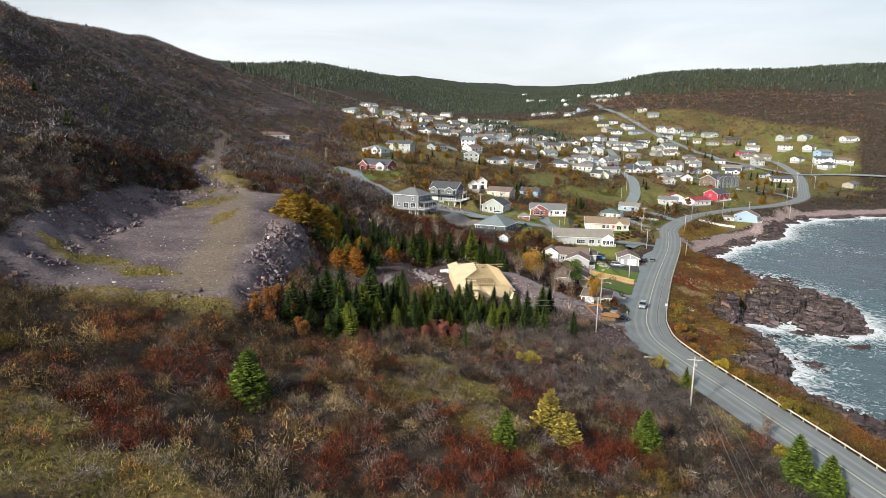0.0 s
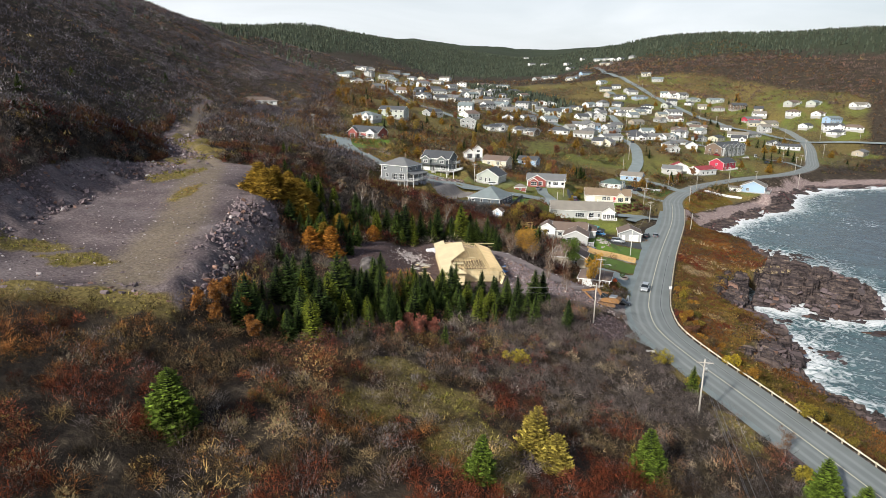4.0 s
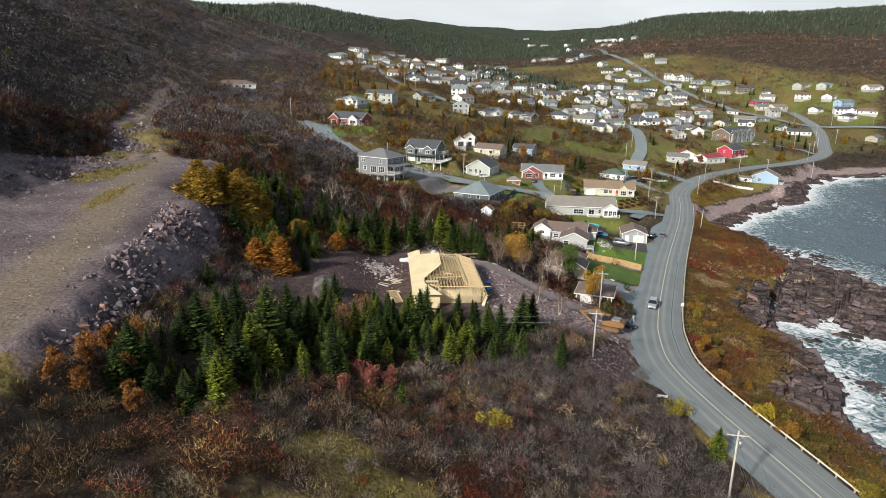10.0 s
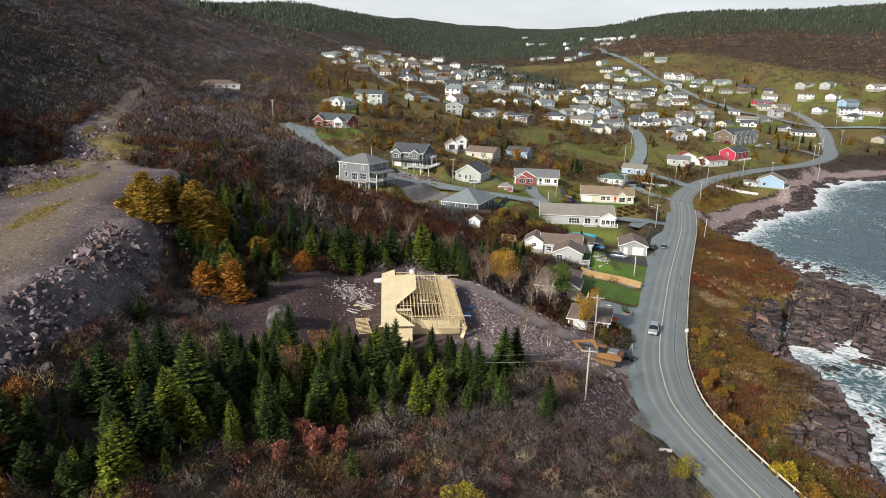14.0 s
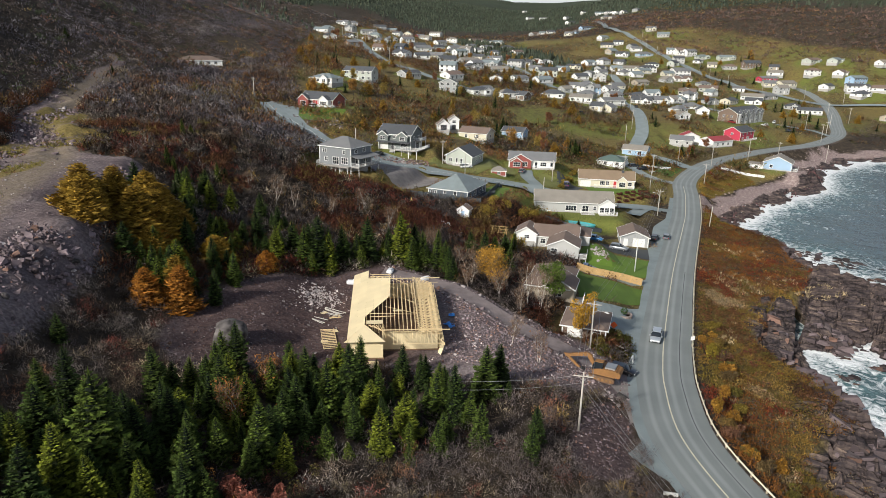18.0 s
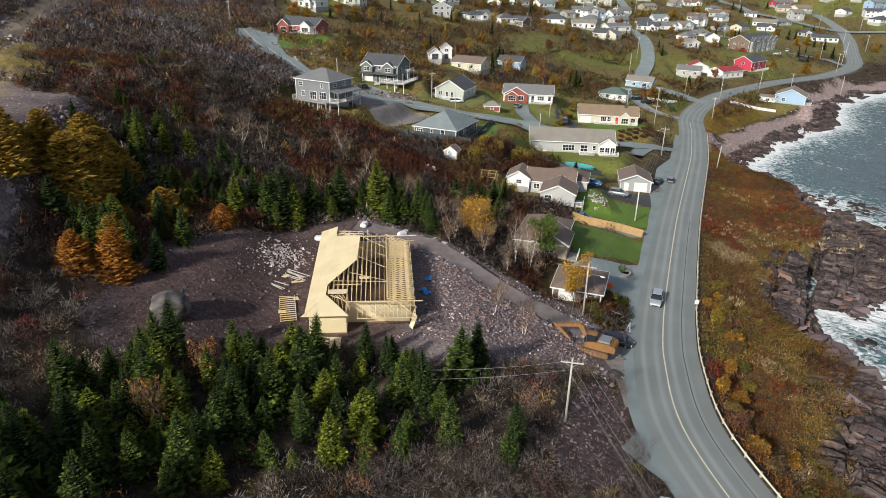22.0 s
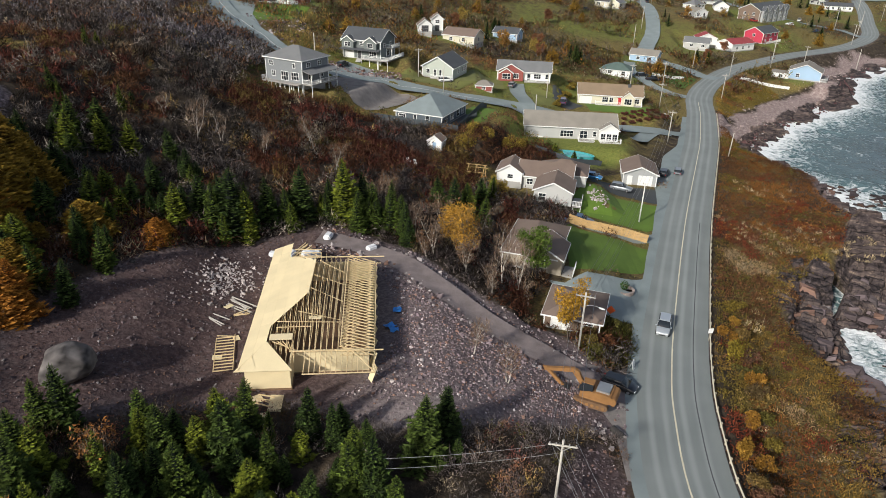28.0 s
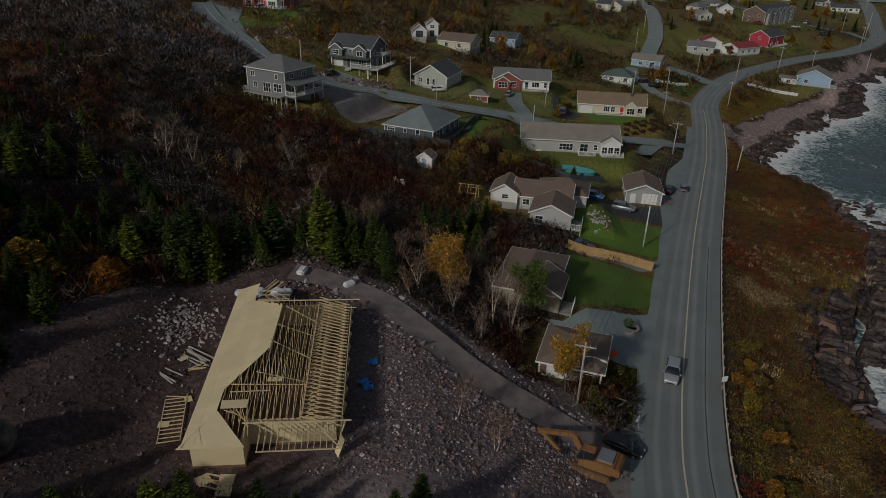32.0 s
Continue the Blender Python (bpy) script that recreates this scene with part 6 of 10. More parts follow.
def fascia(parent, L, W, h, rise, along, over=0.45, m=None):
    """White boards along eaves and gable edges."""
    shapes = []
    if along == "hip":
        a, b, z = L / 2 + over, W / 2 + over, h - over * rise / (min(L, W) / 2)
        bm = bmesh.new()
        v = [[bm.verts.new((sx * (a + o), sy * (b + o), zz)) for sx, sy in ((-1, -1), (1, -1), (1, 1), (-1, 1))] for o, zz in ((0.04, z - 0.2), (0.04, z + 0.01), (-0.02, z + 0.01), (-0.02, z - 0.2))]
        for i in range(4):
            for k in range(4):
                bm.faces.new((v[k][i], v[k][(i + 1) % 4], v[(k + 1) % 4][(i + 1) % 4], v[(k + 1) % 4][i]))
        bmesh.ops.recalc_face_normals(bm, faces=bm.faces[:])
        shapes.append(bm)
    else:
        half, length = (W / 2, L / 2) if along == "x" else (L / 2, W / 2)
        k = rise / half
        e, lo, top = half + over, h - over * k, h + rise
        for a in (-length - over - 0.06, length + over):
            bm = bmesh.new()
            prism(bm, [(-e, lo - 0.06), (0, top - 0.06), (e, lo - 0.06), (e, lo + 0.2), (0, top + 0.22), (-e, lo + 0.2)], along, a, a + 0.06)
            shapes.append(bm)
        for sgn in (-1, 1):
            bm = bmesh.new()
            u0, u1 = sgn * e, sgn * (e + 0.06)
            prism(bm, [(u0, lo - 0.06), (u1, lo - 0.06), (u1, lo + 0.16), (u0, lo + 0.16)], along, -length - over, length + over)
            shapes.append(bm)
    for bm in shapes:
        if m is not None:
            bmesh.ops.transform(bm, matrix=m, verts=bm.verts[:])
        part("fascia", bm, TRIM, parent)


SIDE = {"front": lambda L, W: pose(0, -W / 2, 0), "right": lambda L, W: pose(L / 2, 0, 0, 0, 0, 90), "left": lambda L, W: pose(-L / 2, 0, 0, 0, 0, -90), "back": lambda L, W: pose(0, W / 2, 0, 0, 0, 180)}


def corner_boards(parent, L, W, z0, h):
    for x in (-L / 2, L / 2):
        for y in (-W / 2, W / 2):
            bm = bmesh.new()
            box(bm, x - 0.09, x + 0.09, y - 0.09, y + 0.09, z0, h - 0.05)
            part("corner_board", bm, TRIM, parent)


def house(x, y, z, yaw, L, W, h, rise, along="x", wall="w", roof="g", wins=(), doors=(), stilts=0.0, name="house", label="", group="", trim=True, chimney=None, category="house", over=0.45):
    """A house with walls, roof, trim, windows and doors. wins and doors: side, place along it, sill height, width, height, bars."""
    ob = thing(name, pose(x, y, z, 0, 0, yaw), label or f"{WALL_WORDS[wall]} clapboard house with a {ROOF_WORDS[roof]} shingle roof", category, group)
    HOUSE_SPOTS.append((x, y, max(L, W) / 2 + 1))
    bm = bmesh.new()
    gable_walls(bm, L, W, h + stilts, rise, stilts, along)
    part("wall", bm, WALLS[wall], ob)
    if not stilts:
        bm = bmesh.new()
        box(bm, -L / 2 - 0.02, L / 2 + 0.02, -W / 2 - 0.02, W / 2 + 0.02, -2.2, 0.3)
        part("foundation", bm, CONCRETE, ob)
    else:
        bm = bmesh.new()
        box(bm, -L / 2 + 1.2, L / 2 - 1.2, -W / 2 + 2.5, W / 2, -1.5, stilts)
        part("foundation", bm, CONCRETE, ob)
        for px in np.linspace(-L / 2 + 0.2, L / 2 - 0.2, 4):
            bm = bmesh.new()
            box(bm, px - 0.1, px + 0.1, -W / 2 + 0.1, -W / 2 + 0.3, -1.5, stilts)
            part("post", bm, TRIM, ob)
    bm = bmesh.new()
    roof_shape(bm, L, W, h + stilts, rise, along, over)
    part("roof", bm, ROOFS[roof], ob)
    if trim:
        fascia(ob, L, W, h + stilts, rise, along, over)
        corner_boards(ob, L, W, stilts, h + stilts)
    for side, u, s, w, hh, bars in wins:
        window(ob, SIDE[side](L, W) @ pose(u, 0, stilts + s), w, hh, bars)
    for side, u, s, w, hh, color in doors:
        m = SIDE[side](L, W) @ pose(u, 0, stilts + s)
        bm = bmesh.new()
        box(bm, -w / 2, w / 2, -0.06, 0.02, 0, hh, m)
        d = part("door", bm, color, ob)
        bm = bmesh.new()
        lattice(bm, (-w / 2 - 0.1, -w / 2, w / 2, w / 2 + 0.1), (0, hh, hh + 0.1), lambda i, j: i != 1 or j == 1, -0.08, 0.02, m)
        part("frame", bm, TRIM, d)
        if w > 2:
            for q in range(1, 4):
                bm = bmesh.new()
                box(bm, -w / 2, w / 2, -0.068, -0.058, hh * q / 4 - 0.012, hh * q / 4 + 0.012, m)
                part("groove", bm, WALLS["e"], d)
    if chimney:
        cx, cy, cw, ct = chimney
        bm = bmesh.new()
        box(bm, cx - cw / 2, cx + cw / 2, cy - cw / 2, cy + cw / 2, h + stilts, ct + stilts)
        box(bm, cx - cw / 2 - 0.08, cx + cw / 2 + 0.08, cy - cw / 2 - 0.08, cy + cw / 2 + 0.08, ct + stilts, ct + stilts + 0.12)
        part("chimney", bm, ROOFS["k"], ob)
    return ob


def block(parent, x, y, L, W, h, rise, along, wall, roof, z0=0.0, wins=(), name="wing", over=0.3):
    """A wing, porch gable or bay on a house, in the house's own axes."""
    m = pose(x, y, z0)
    bm = bmesh.new()
    gable_walls(bm, L, W, h, rise, 0, along)
    bmesh.ops.transform(bm, matrix=m, verts=bm.verts[:])
    wing = part(name, bm, WALLS[wall], parent)
    bm = bmesh.new()
    roof_shape(bm, L, W, h, rise, along, over)
    bmesh.ops.transform(bm, matrix=m, verts=bm.verts[:])
    part("wing_roof", bm, ROOFS[roof], wing)
    fascia(wing, L, W, h, rise, along, over, m)
    for side, u, s, w, hh, bars in wins:
        window(parent, m @ SIDE[side](L, W) @ pose(u, 0, s), w, hh, bars)
    return wing


def deck(parent, x0, x1, y0, y1, z, ground=0.0, rails=("front", "left", "right"), wood=None, rail=None, step_to=None, roofed=None):
    """A raised deck with boards, posts, rails and balusters."""
    wood, rail = wood or DECK, rail or TRIM
    bm = bmesh.new()
    box(bm, x0, x1, y0, y1, z - 0.28, z)
    d = part("deck", bm, wood, parent)
    for px in np.linspace(x0 + 0.1, x1 - 0.1, max(2, int((x1 - x0) / 2.4) + 1)):
        for py in (y0 + 0.1, y1 - 0.1):
            bm = bmesh.new()
            box(bm, px - 0.07, px + 0.07, py - 0.07, py + 0.07, ground - 1.0, z - 0.05)
            part("post", bm, rail, d)
    for side in rails:
        a, b = {"front": ((x0, y0), (x1, y0)), "left": ((x0, y0), (x0, y1)), "right": ((x1, y0), (x1, y1)), "back": ((x0, y1), (x1, y1))}[side]
        bm = bmesh.new()
        ln = math.dist(a, b)
        n = max(2, int(ln / 0.26))
        xs = sorted([i * ln / n + o for i in range(n + 1) for o in (-0.025, 0.025)])
        lattice(bm, xs, (0.08, 0.15, 0.95, 1.04), lambda i, j: i % 2 == 0 or j % 2 == 0, -0.03, 0.03, pose(*a, z, 0, 0, math.degrees(math.atan2(b[1] - a[1], b[0] - a[0]))))
        part("railing", bm, rail, d)
    return d


def steps(parent, x, y, z, n, w, mat):
    """Stairs going down towards -y."""
    for i in range(n):
        bm = bmesh.new()
        box(bm, x - w / 2, x + w / 2, y - 0.28 * (i + 1), y - 0.28 * i, z - 0.18 * (i + 2), z - 0.18 * (i + 1))
        part("step", bm, mat, parent)


RED_DOOR = simple("red_door", (0.4, 0.03, 0.03), 0.4)
WHITE_DOOR = simple("white_door", (0.7, 0.7, 0.68), 0.5, 0, 0.05)
DARK_DOOR = simple("dark_door", (0.04, 0.04, 0.045), 0.5)


def centre(fx, fy, yaw, W):
    """Middle of a house whose front wall's middle is given."""
    a = math.radians(yaw)
    return fx - math.sin(a) * W / 2, fy + math.cos(a) * W / 2


# Grey house on posts, at the edge of the brush.
WALLS["h"] = siding("slate_grey_siding", (0.19, 0.205, 0.215))
cx, cy = centre(-14.2, 254.2, -30, 9.5)
g = house(cx, cy, 22.0, -30, 11.4, 9.5, 5.5, 2.3, "hip", "h", "g", stilts=2.1, label="two-storey pale grey house raised on white posts",
          wins=[("front", -3.9, 3.4, 1.2, 1.0, 1), ("front", 3.2, 3.4, 0.7, 1.0, 0), ("front", -3.3, 0.9, 1.1, 1.2, 1), ("front", 0.2, 0.25, 2.1, 2.0, 2), ("front", 3.4, 0.6, 2.2, 1.7, 2), ("right", -2.5, 3.6, 1.2, 0.9, 1), ("right", 1.5, 3.6, 1.2, 0.9, 1), ("right", -2, 0.7, 1.4, 1.4, 1), ("right", 2, 0.7, 1.4, 1.4, 1)])
deck(g, 5.7, 8.5, -4.75, 4.75, 2.1, 0, ("front", "right"))
deck(g, -5.7, 5.7, -6.4, -4.75, 2.1, 0, ("left",))
bm = bmesh.new()
vs = [bm.verts.new(p) for p in ((5.7, -5.2, 5.15), (8.9, -5.2, 4.5), (8.9, 5.0, 4.5), (5.7, 5.0, 5.15), (5.7, -5.2, 5.3), (8.9, -5.2, 4.65), (8.9, 5.0, 4.65), (5.7, 5.0, 5.3))]
for f in ((3, 2, 1, 0), (4, 5, 6, 7), (0, 1, 5, 4), (1, 2, 6, 5), (2, 3, 7, 6), (3, 0, 4, 7)):
    bm.faces.new([vs[i] for i in f])
part("porch_roof", bm, ROOFS["g"], g)
for py in (-4.6, -1.5, 1.5, 4.6):
    bm = bmesh.new()
    box(bm, 8.3, 8.45, py - 0.08, py + 0.08, 2.1, 4.6)
    part("porch_post", bm, TRIM, g)

# Dark two-gabled house.
cx, cy = centre(0.2, 290.0, -22, 9)
d = house(cx, cy, 23.2, -22, 12.2, 9, 5.4, 2.6, "x", "m", "k", label="dark two-storey house with two front gables and white trim",
          wins=[("front", 0.0, 3.9, 0.9, 0.8, 0), ("right", -2, 3.3, 1.1, 1.2, 1), ("right", 2, 3.3, 1.1, 1.2, 1), ("right", 0, 0.8, 2, 1.4, 1), ("front", 3.6, 0.7, 2.2, 1.5, 2)],
          doors=[("front", -3.9, 0.1, 2.7, 2.2, WHITE_DOOR), ("front", -0.7, 0.1, 1.0, 2.1, DARK_DOOR)])
for u in (-3.9, 3.4):
    block(d, u, -4.9, 3.8, 1.6, 2.0, 1.3, "y", "m", "k", 3.0, [("front", 0, 0.5, 1.7, 1.1, 1)])
bm = bmesh.new()
vs = [bm.verts.new(p) for p in ((-6.3, -4.4, 3.0), (-6.3, -6.3, 2.6), (6.3, -6.3, 2.6), (6.3, -4.4, 3.0), (-6.3, -4.4, 3.14), (-6.3, -6.3, 2.74), (6.3, -6.3, 2.74), (6.3, -4.4, 3.14))]
for f in ((3, 2, 1, 0), (4, 5, 6, 7), (0, 1, 5, 4), (1, 2, 6, 5), (2, 3, 7, 6), (3, 0, 4, 7)):
    bm.faces.new([vs[i] for i in f])
part("porch_roof", bm, ROOFS["k"], d)
deck(d, 0.8, 6.1, -6.4, -4.5, 0.4, -1.2, ("front",))
deck(d, 6.1, 9.2, -6.4, 4.5, 0.4, -1.6, ("front", "right"))
deck(d, 6.1, 8.0, -1.0, 4.0, 3.1, -1.6, ("front", "right"))
steps(d, 0.0, -5.9, 0.4, 4, 1.6, CONCRETE)

# Slate house with a blue-grey hip roof and dark fenced deck.
cx, cy = centre(18.4, 245.0, -24, 14)
hp = house(cx, cy, 16.7, -24, 11.8, 14, 3.0, 3.2, "hip", "d", "s", label="slate-blue bungalow with a broad blue-grey hip roof",
           wins=[("front", -4.3, 1.1, 1.7, 1.0, 2), ("front", -0.9, 0.7, 0.6, 1.6, 0), ("front", 2.2, 0.6, 0.9, 1.8, 0), ("right", -4.5, 0.8, 1.4, 1.5, 1), ("right", -1.2, 0.8, 1.8, 1.5, 2), ("right", 2.4, 0.8, 1.4, 1.5, 1), ("right", 5.2, 0.8, 1.2, 1.4, 1)])
deck(hp, 3.2, 9.0, -9.0, -7.0, 0.1, -1.4, ("front", "left"), DARK_WOOD, DARK_WOOD)
deck(hp, 5.9, 9.0, -7.0, 7.0, 0.1, -1.4, ("right",), DARK_WOOD, DARK_WOOD)

# Sage house with its gable to the street.
cx, cy = centre(22.2, 288.2, -22, 11)
s = house(cx, cy, 18.7, -22, 9.4, 11, 3.2, 2.7, "y", "c", "k", label="sage-grey bungalow with a white-trimmed front gable",
          wins=[("front", -3.0, 1.2, 1.0, 1.1, 1), ("front", -0.8, 0.5, 0.7, 1.8, 0), ("front", 0.9, 0.5, 0.7, 1.8, 0), ("right", -1, 1.0, 1.1, 1.2, 1), ("right", 2.5, 1.0, 1.1, 1.2, 1), ("right", 4.4, 1.0, 0.9, 1.2, 0)])
deck(s, -1.5, 4.7, -7.3, -5.5, 0.15, -1.6, ("front", "right"))
deck(s, -6.6, -4.7, -5.0, -2.5, 0.1, -1.2, ("front", "left"))

# Red house with a white-trimmed bay gable.
cx, cy = centre(48.6, 300.6, -9, 8.5)
r = house(cx, cy, 15.9, -9, 16.2, 8.5, 2.9, 2.3, "x", "w", "g", label="white and red bungalow with grey shingles", wins=[("front", 4.2, 0.9, 2.0, 1.3, 2), ("front", 1.6, 0.2, 0.9, 2.0, 0), ("right", 0, 1, 1.2, 1.2, 1), ("front", 7.2, 0.9, 1.0, 1.3, 0)])
block(r, -3.9, -4.6, 7.6, 1.2, 2.9, 2.1, "y", "r", "g", 0, [("front", 1.6, 0.8, 1.6, 1.5, 2)])
block(r, -5.2, -5.5, 3.9, 1.0, 2.5, 1.3, "y", "r", "g", 0, [("front", 0, 0.7, 2.4, 1.5, 2)], "bay")
deck(r, 0.4, 8.1, -6.2, -4.25, 0.2, -1.3, ("front", "right"))
house(35.6, 284.0, 16.3, -5, 4.6, 3.8, 2.0, 1.1, "hip", "r", "w", [("front", 0, 0.7, 0.9, 0.8, 1)], name="garden_shed", label="small red shed with a pale hip roof", category="shed", over=0.3)

# Tan-roofed house.
cx, cy = centre(74.3, 293.4, -9, 9)
t = house(cx, cy, 10.8, -9, 18.8, 9, 3.0, 2.3, "x", "y", "t", label="cream bungalow with a tan shingle roof and red door", chimney=(5.6, -0.8, 0.8, 5.6),
          wins=[("front", 0.4, 0.9, 1.0, 1.4, 1), ("front", -1.4, 0.9, 1.6, 1.4, 2), ("front", 8.0, 0.9, 1.2, 1.3, 1), ("right", 0, 1, 1.4, 1.2, 1)], doors=[("front", -7.2, 0, 3.4, 2.2, WHITE_DOOR), ("front", 2.9, 0.3, 1.0, 2.1, RED_DOOR)])
block(t, 5.3, -4.9, 3.6, 1.4, 2.7, 1.5, "y", "y", "t", 0, [("front", 0, 0.7, 2.0, 1.6, 2)])
deck(t, -4.2, 3.4, -6.1, -4.5, 0.25, -1.0, ("front", "left"))
deck(t, 7.1, 9.4, -6.1, -4.5, 0.25, -1.6, ("front", "right"))
steps(t, 2.9, -6.1, 0.25, 6, 1.4, WALLS["y"])

# Long white-trimmed house with a two-level deck and a pool.
cx, cy = centre(56.8, 259.6, -5, 9.5)
w = house(cx, cy, 9.9, -5, 23.2, 9.5, 3.3, 2.5, "x", "e", "w", label="long pale grey bungalow with white trim and deck",
          wins=[("front", -0.9, 0.7, 3.2, 1.5, 3), ("front", 3.4, 0.5, 1.8, 1.8, 1), ("front", 6.2, 1.0, 0.8, 1.2, 0)], doors=[("front", -7.5, -1.6, 1.0, 2.0, WHITE_DOOR)])
block(w, 9.6, -5.4, 4.6, 1.8, 3.2, 1.5, "y", "w", "w", 0, [("front", -1.45, 0.6, 1.1, 1.6, 1), ("front", 0, 0.6, 1.1, 1.6, 1), ("front", 1.45, 0.6, 1.1, 1.6, 1)], "sun_room")
deck(w, 2.0, 6.0, -7.4, -4.75, 0.2, -2.2, ("front", "left"))
deck(w, 7.4, 12.6, -7.6, -6.3, 0.2, -2.2, ("front", "right"))
steps(w, 6.7, -6.4, 0.2, 10, 2.2, TRIM)

# Brown-roofed houses by the lawns.
cx, cy = centre(45.0, 220.8, -14, 7)
a = house(cx, cy, 10.5, -14, 10.6, 7, 2.9, 1.9, "x", "e", "b", label="pale grey bungalow with a brown shingle roof", wins=[("right", 0, 1, 1.4, 1.2, 1), ("front", -3, 1, 1.2, 1.1, 1)])
block(a, 3.4, 4.0, 9.5, 7.5, 2.7, 1.9, "hip", "e", "b", 0, [("right", -1, 1, 1.4, 1.2, 1)])
block(a, 2.4, -7.2, 7.4, 7.4, 2.7, 1.7, "y", "e", "b", 0, [("front", -2, 0.9, 1.3, 1.2, 1), ("right", 0, 0.9, 1.3, 1.2, 1)])
deck(a, 6.3, 8.0, -11.0, -6.5, 0.2, -0.8, ("front", "right"))
house(38.6, 224.8, 11.6, -14, 5.0, 6.2, 2.3, 1.5, "y", "w", "b", [("front", 0.2, 1.0, 1.1, 0.8, 1)], name="garden_shed", label="white shed with a brown gable roof", category="shed", over=0.35)
b2 = house(39.6, 190.4, 11.2, -18, 8.2, 12.5, 2.8, 2.0, "hip", "t", "b", label="bungalow with a broad brown hip roof", wins=[("right", -3, 1, 1.4, 1.2, 1), ("right", 2, 1, 1.4, 1.2, 1)])
block(b2, 2.2, -3.6, 6.0, 6.2, 2.7, 1.7, "y", "t", "b", 0, [("front", 0, 1, 1.3, 1.2, 1)])
deck(b2, 5.3, 7.0, -6.6, -3.2, 0.1, -0.6, ("right",))
house(43.1, 172.6, 10.0, -18, 7.4, 8.0, 2.4, 1.3, "hip", "b", "b", [("right", 1.5, 0.9, 1.4, 1.2, 1), ("front", 2.2, 0.9, 1.2, 1.2, 1)], [("front", -1.5, 0, 2.4, 2.1, WHITE_DOOR)], label="small brown building with a brown roof beside the road")
house(69.0, 237.6, 7.4, -10, 7.2, 8.4, 2.7, 1.5, "y", "g", "b", [], [("front", 1.2, 0, 2.9, 2.2, WHITE_DOOR), ("front", -2.2, 0, 0.9, 2.0, WHITE_DOOR)], name="garage", label="grey garage with white roller door and brown roof", category="garage")

# Houses further along the street and shore.
cx, cy = centre(-36.5, 345.5, -28, 8.5)
rb = house(cx, cy, 32.0, -28, 17, 8.5, 3.0, 2.6, "x", "r", "k", label="red bungalow with a charcoal roof and veranda", wins=[("front", -2.5, 0.8, 1.4, 1.4, 1), ("right", 0, 1, 1.2, 1.2, 1), ("front", 4, 0.8, 2.4, 1.4, 2)], doors=[("front", 0.2, 0.1, 1, 2.1, RED_DOOR)])
block(rb, -5.6, -4.8, 5.2, 2.2, 2.9, 2.0, "y", "r", "k", 0, [("front", 0, 0.1, 2.6, 2.0, 0)])
deck(rb, -0.5, 9.8, -6.8, -4.25, 0.2, -2.8, ("front", "right"))
block(rb, 5.6, -5.4, 4.6, 2.8, 2.8, 1.6, "y", "w", "k", 0.2, [("front", 0, 0.7, 3.0, 1.5, 3)])
house(31.0, 352.0, 19.0, -25, 12.5, 9, 3.0, 2.0, "x", "y", "b", [("front", -3, 1, 1.2, 1.2, 1), ("front", 2, 1, 1.2, 1.2, 1), ("right", 0, 1, 1.2, 1.2, 1)], label="cream bungalow with a red-brown roof")
house(21, 356, 22.5, 5, 4.2, 4.2, 4.4, 1.6, "y", "w", "b", [("front", 0, 2.9, 1.4, 1.0, 1)], [("front", 0, 0, 1.6, 2.1, DARK_DOOR)], name="garden_shed", label="tall narrow white shed with a gable", category="shed")
house(16.5, 352, 22.8, 5, 5.0, 5.0, 2.4, 1.9, "y", "w", "b", [], [("front", 0, 0, 2.6, 2.2, DARK_DOOR)], name="barn", label="small white barn with a dark doorway", category="barn")
house(49.5, 372, 17.5, -25, 10, 7, 2.8, 1.8, "x", "l", "k", [("front", -2, 1, 1.2, 1.1, 1), ("right", 0, 1, 1.2, 1.1, 1)], label="light blue bungalow with a charcoal roof")
house(88.5, 344.5, 9.9, -25, 10.5, 8.5, 2.7, 1.9, "hip", "w", "v", [("front", -2, 1, 1.2, 1.1, 1), ("front", 3, 1, 1.2, 1.1, 1)], label="white bungalow with a green hip roof")
house(108, 378.5, 9.3, -28, 11, 8, 2.9, 1.7, "x", "l", "w", [("front", -2, 1, 1.2, 1.1, 1), ("front", 2.5, 1, 1.6, 1.1, 1), ("right", 0, 1, 1.2, 1.1, 1)], label="light blue bungalow with a pale grey roof")
house(142, 415, 9.5, -25, 11, 8, 2.8, 1.9, "x", "e", "g", [("front", -2, 1, 1.2, 1.1, 1), ("front", 3, 1, 1.2, 1.1, 1), ("right", 0, 1, 1.2, 1.1, 1)], label="pale blue-grey bungalow beside the shore road")
house(149, 424, 9.8, -10, 9, 8, 3.4, 2.0, "y", "w", "r", [("front", 0, 1, 1.2, 1.2, 1)], label="white house with a red gable roof")
house(160.5, 416.5, 8.9, 30, 15, 9, 3.4, 1.7, "x", "w", "r", [("front", -4, 1, 1.2, 1.2, 1), ("front", 0, 1, 1.2, 1.2, 1), ("front", 4, 1, 1.2, 1.2, 1)], label="white shop-like house with a long red roof")
cr = house(181, 437, 10.0, 40, 15, 9.5, 4.8, 2.4, "x", "k", "k", [("front", -4.5, 3.0, 1.2, 1.2, 1), ("front", 0, 3.0, 1.2, 1.2, 1), ("front", 4.5, 3.0, 1.2, 1.2, 1), ("front", -4.5, 0.6, 1.2, 1.4, 1), ("front", 1, 0.6, 2.4, 1.4, 2), ("left", 0, 3, 1.2, 1.2, 1)], label="crimson two-storey house with white veranda")
deck(cr, -7.5, 7.5, -6.8, -4.75, 0.2, -1.2, ("front", "right"))
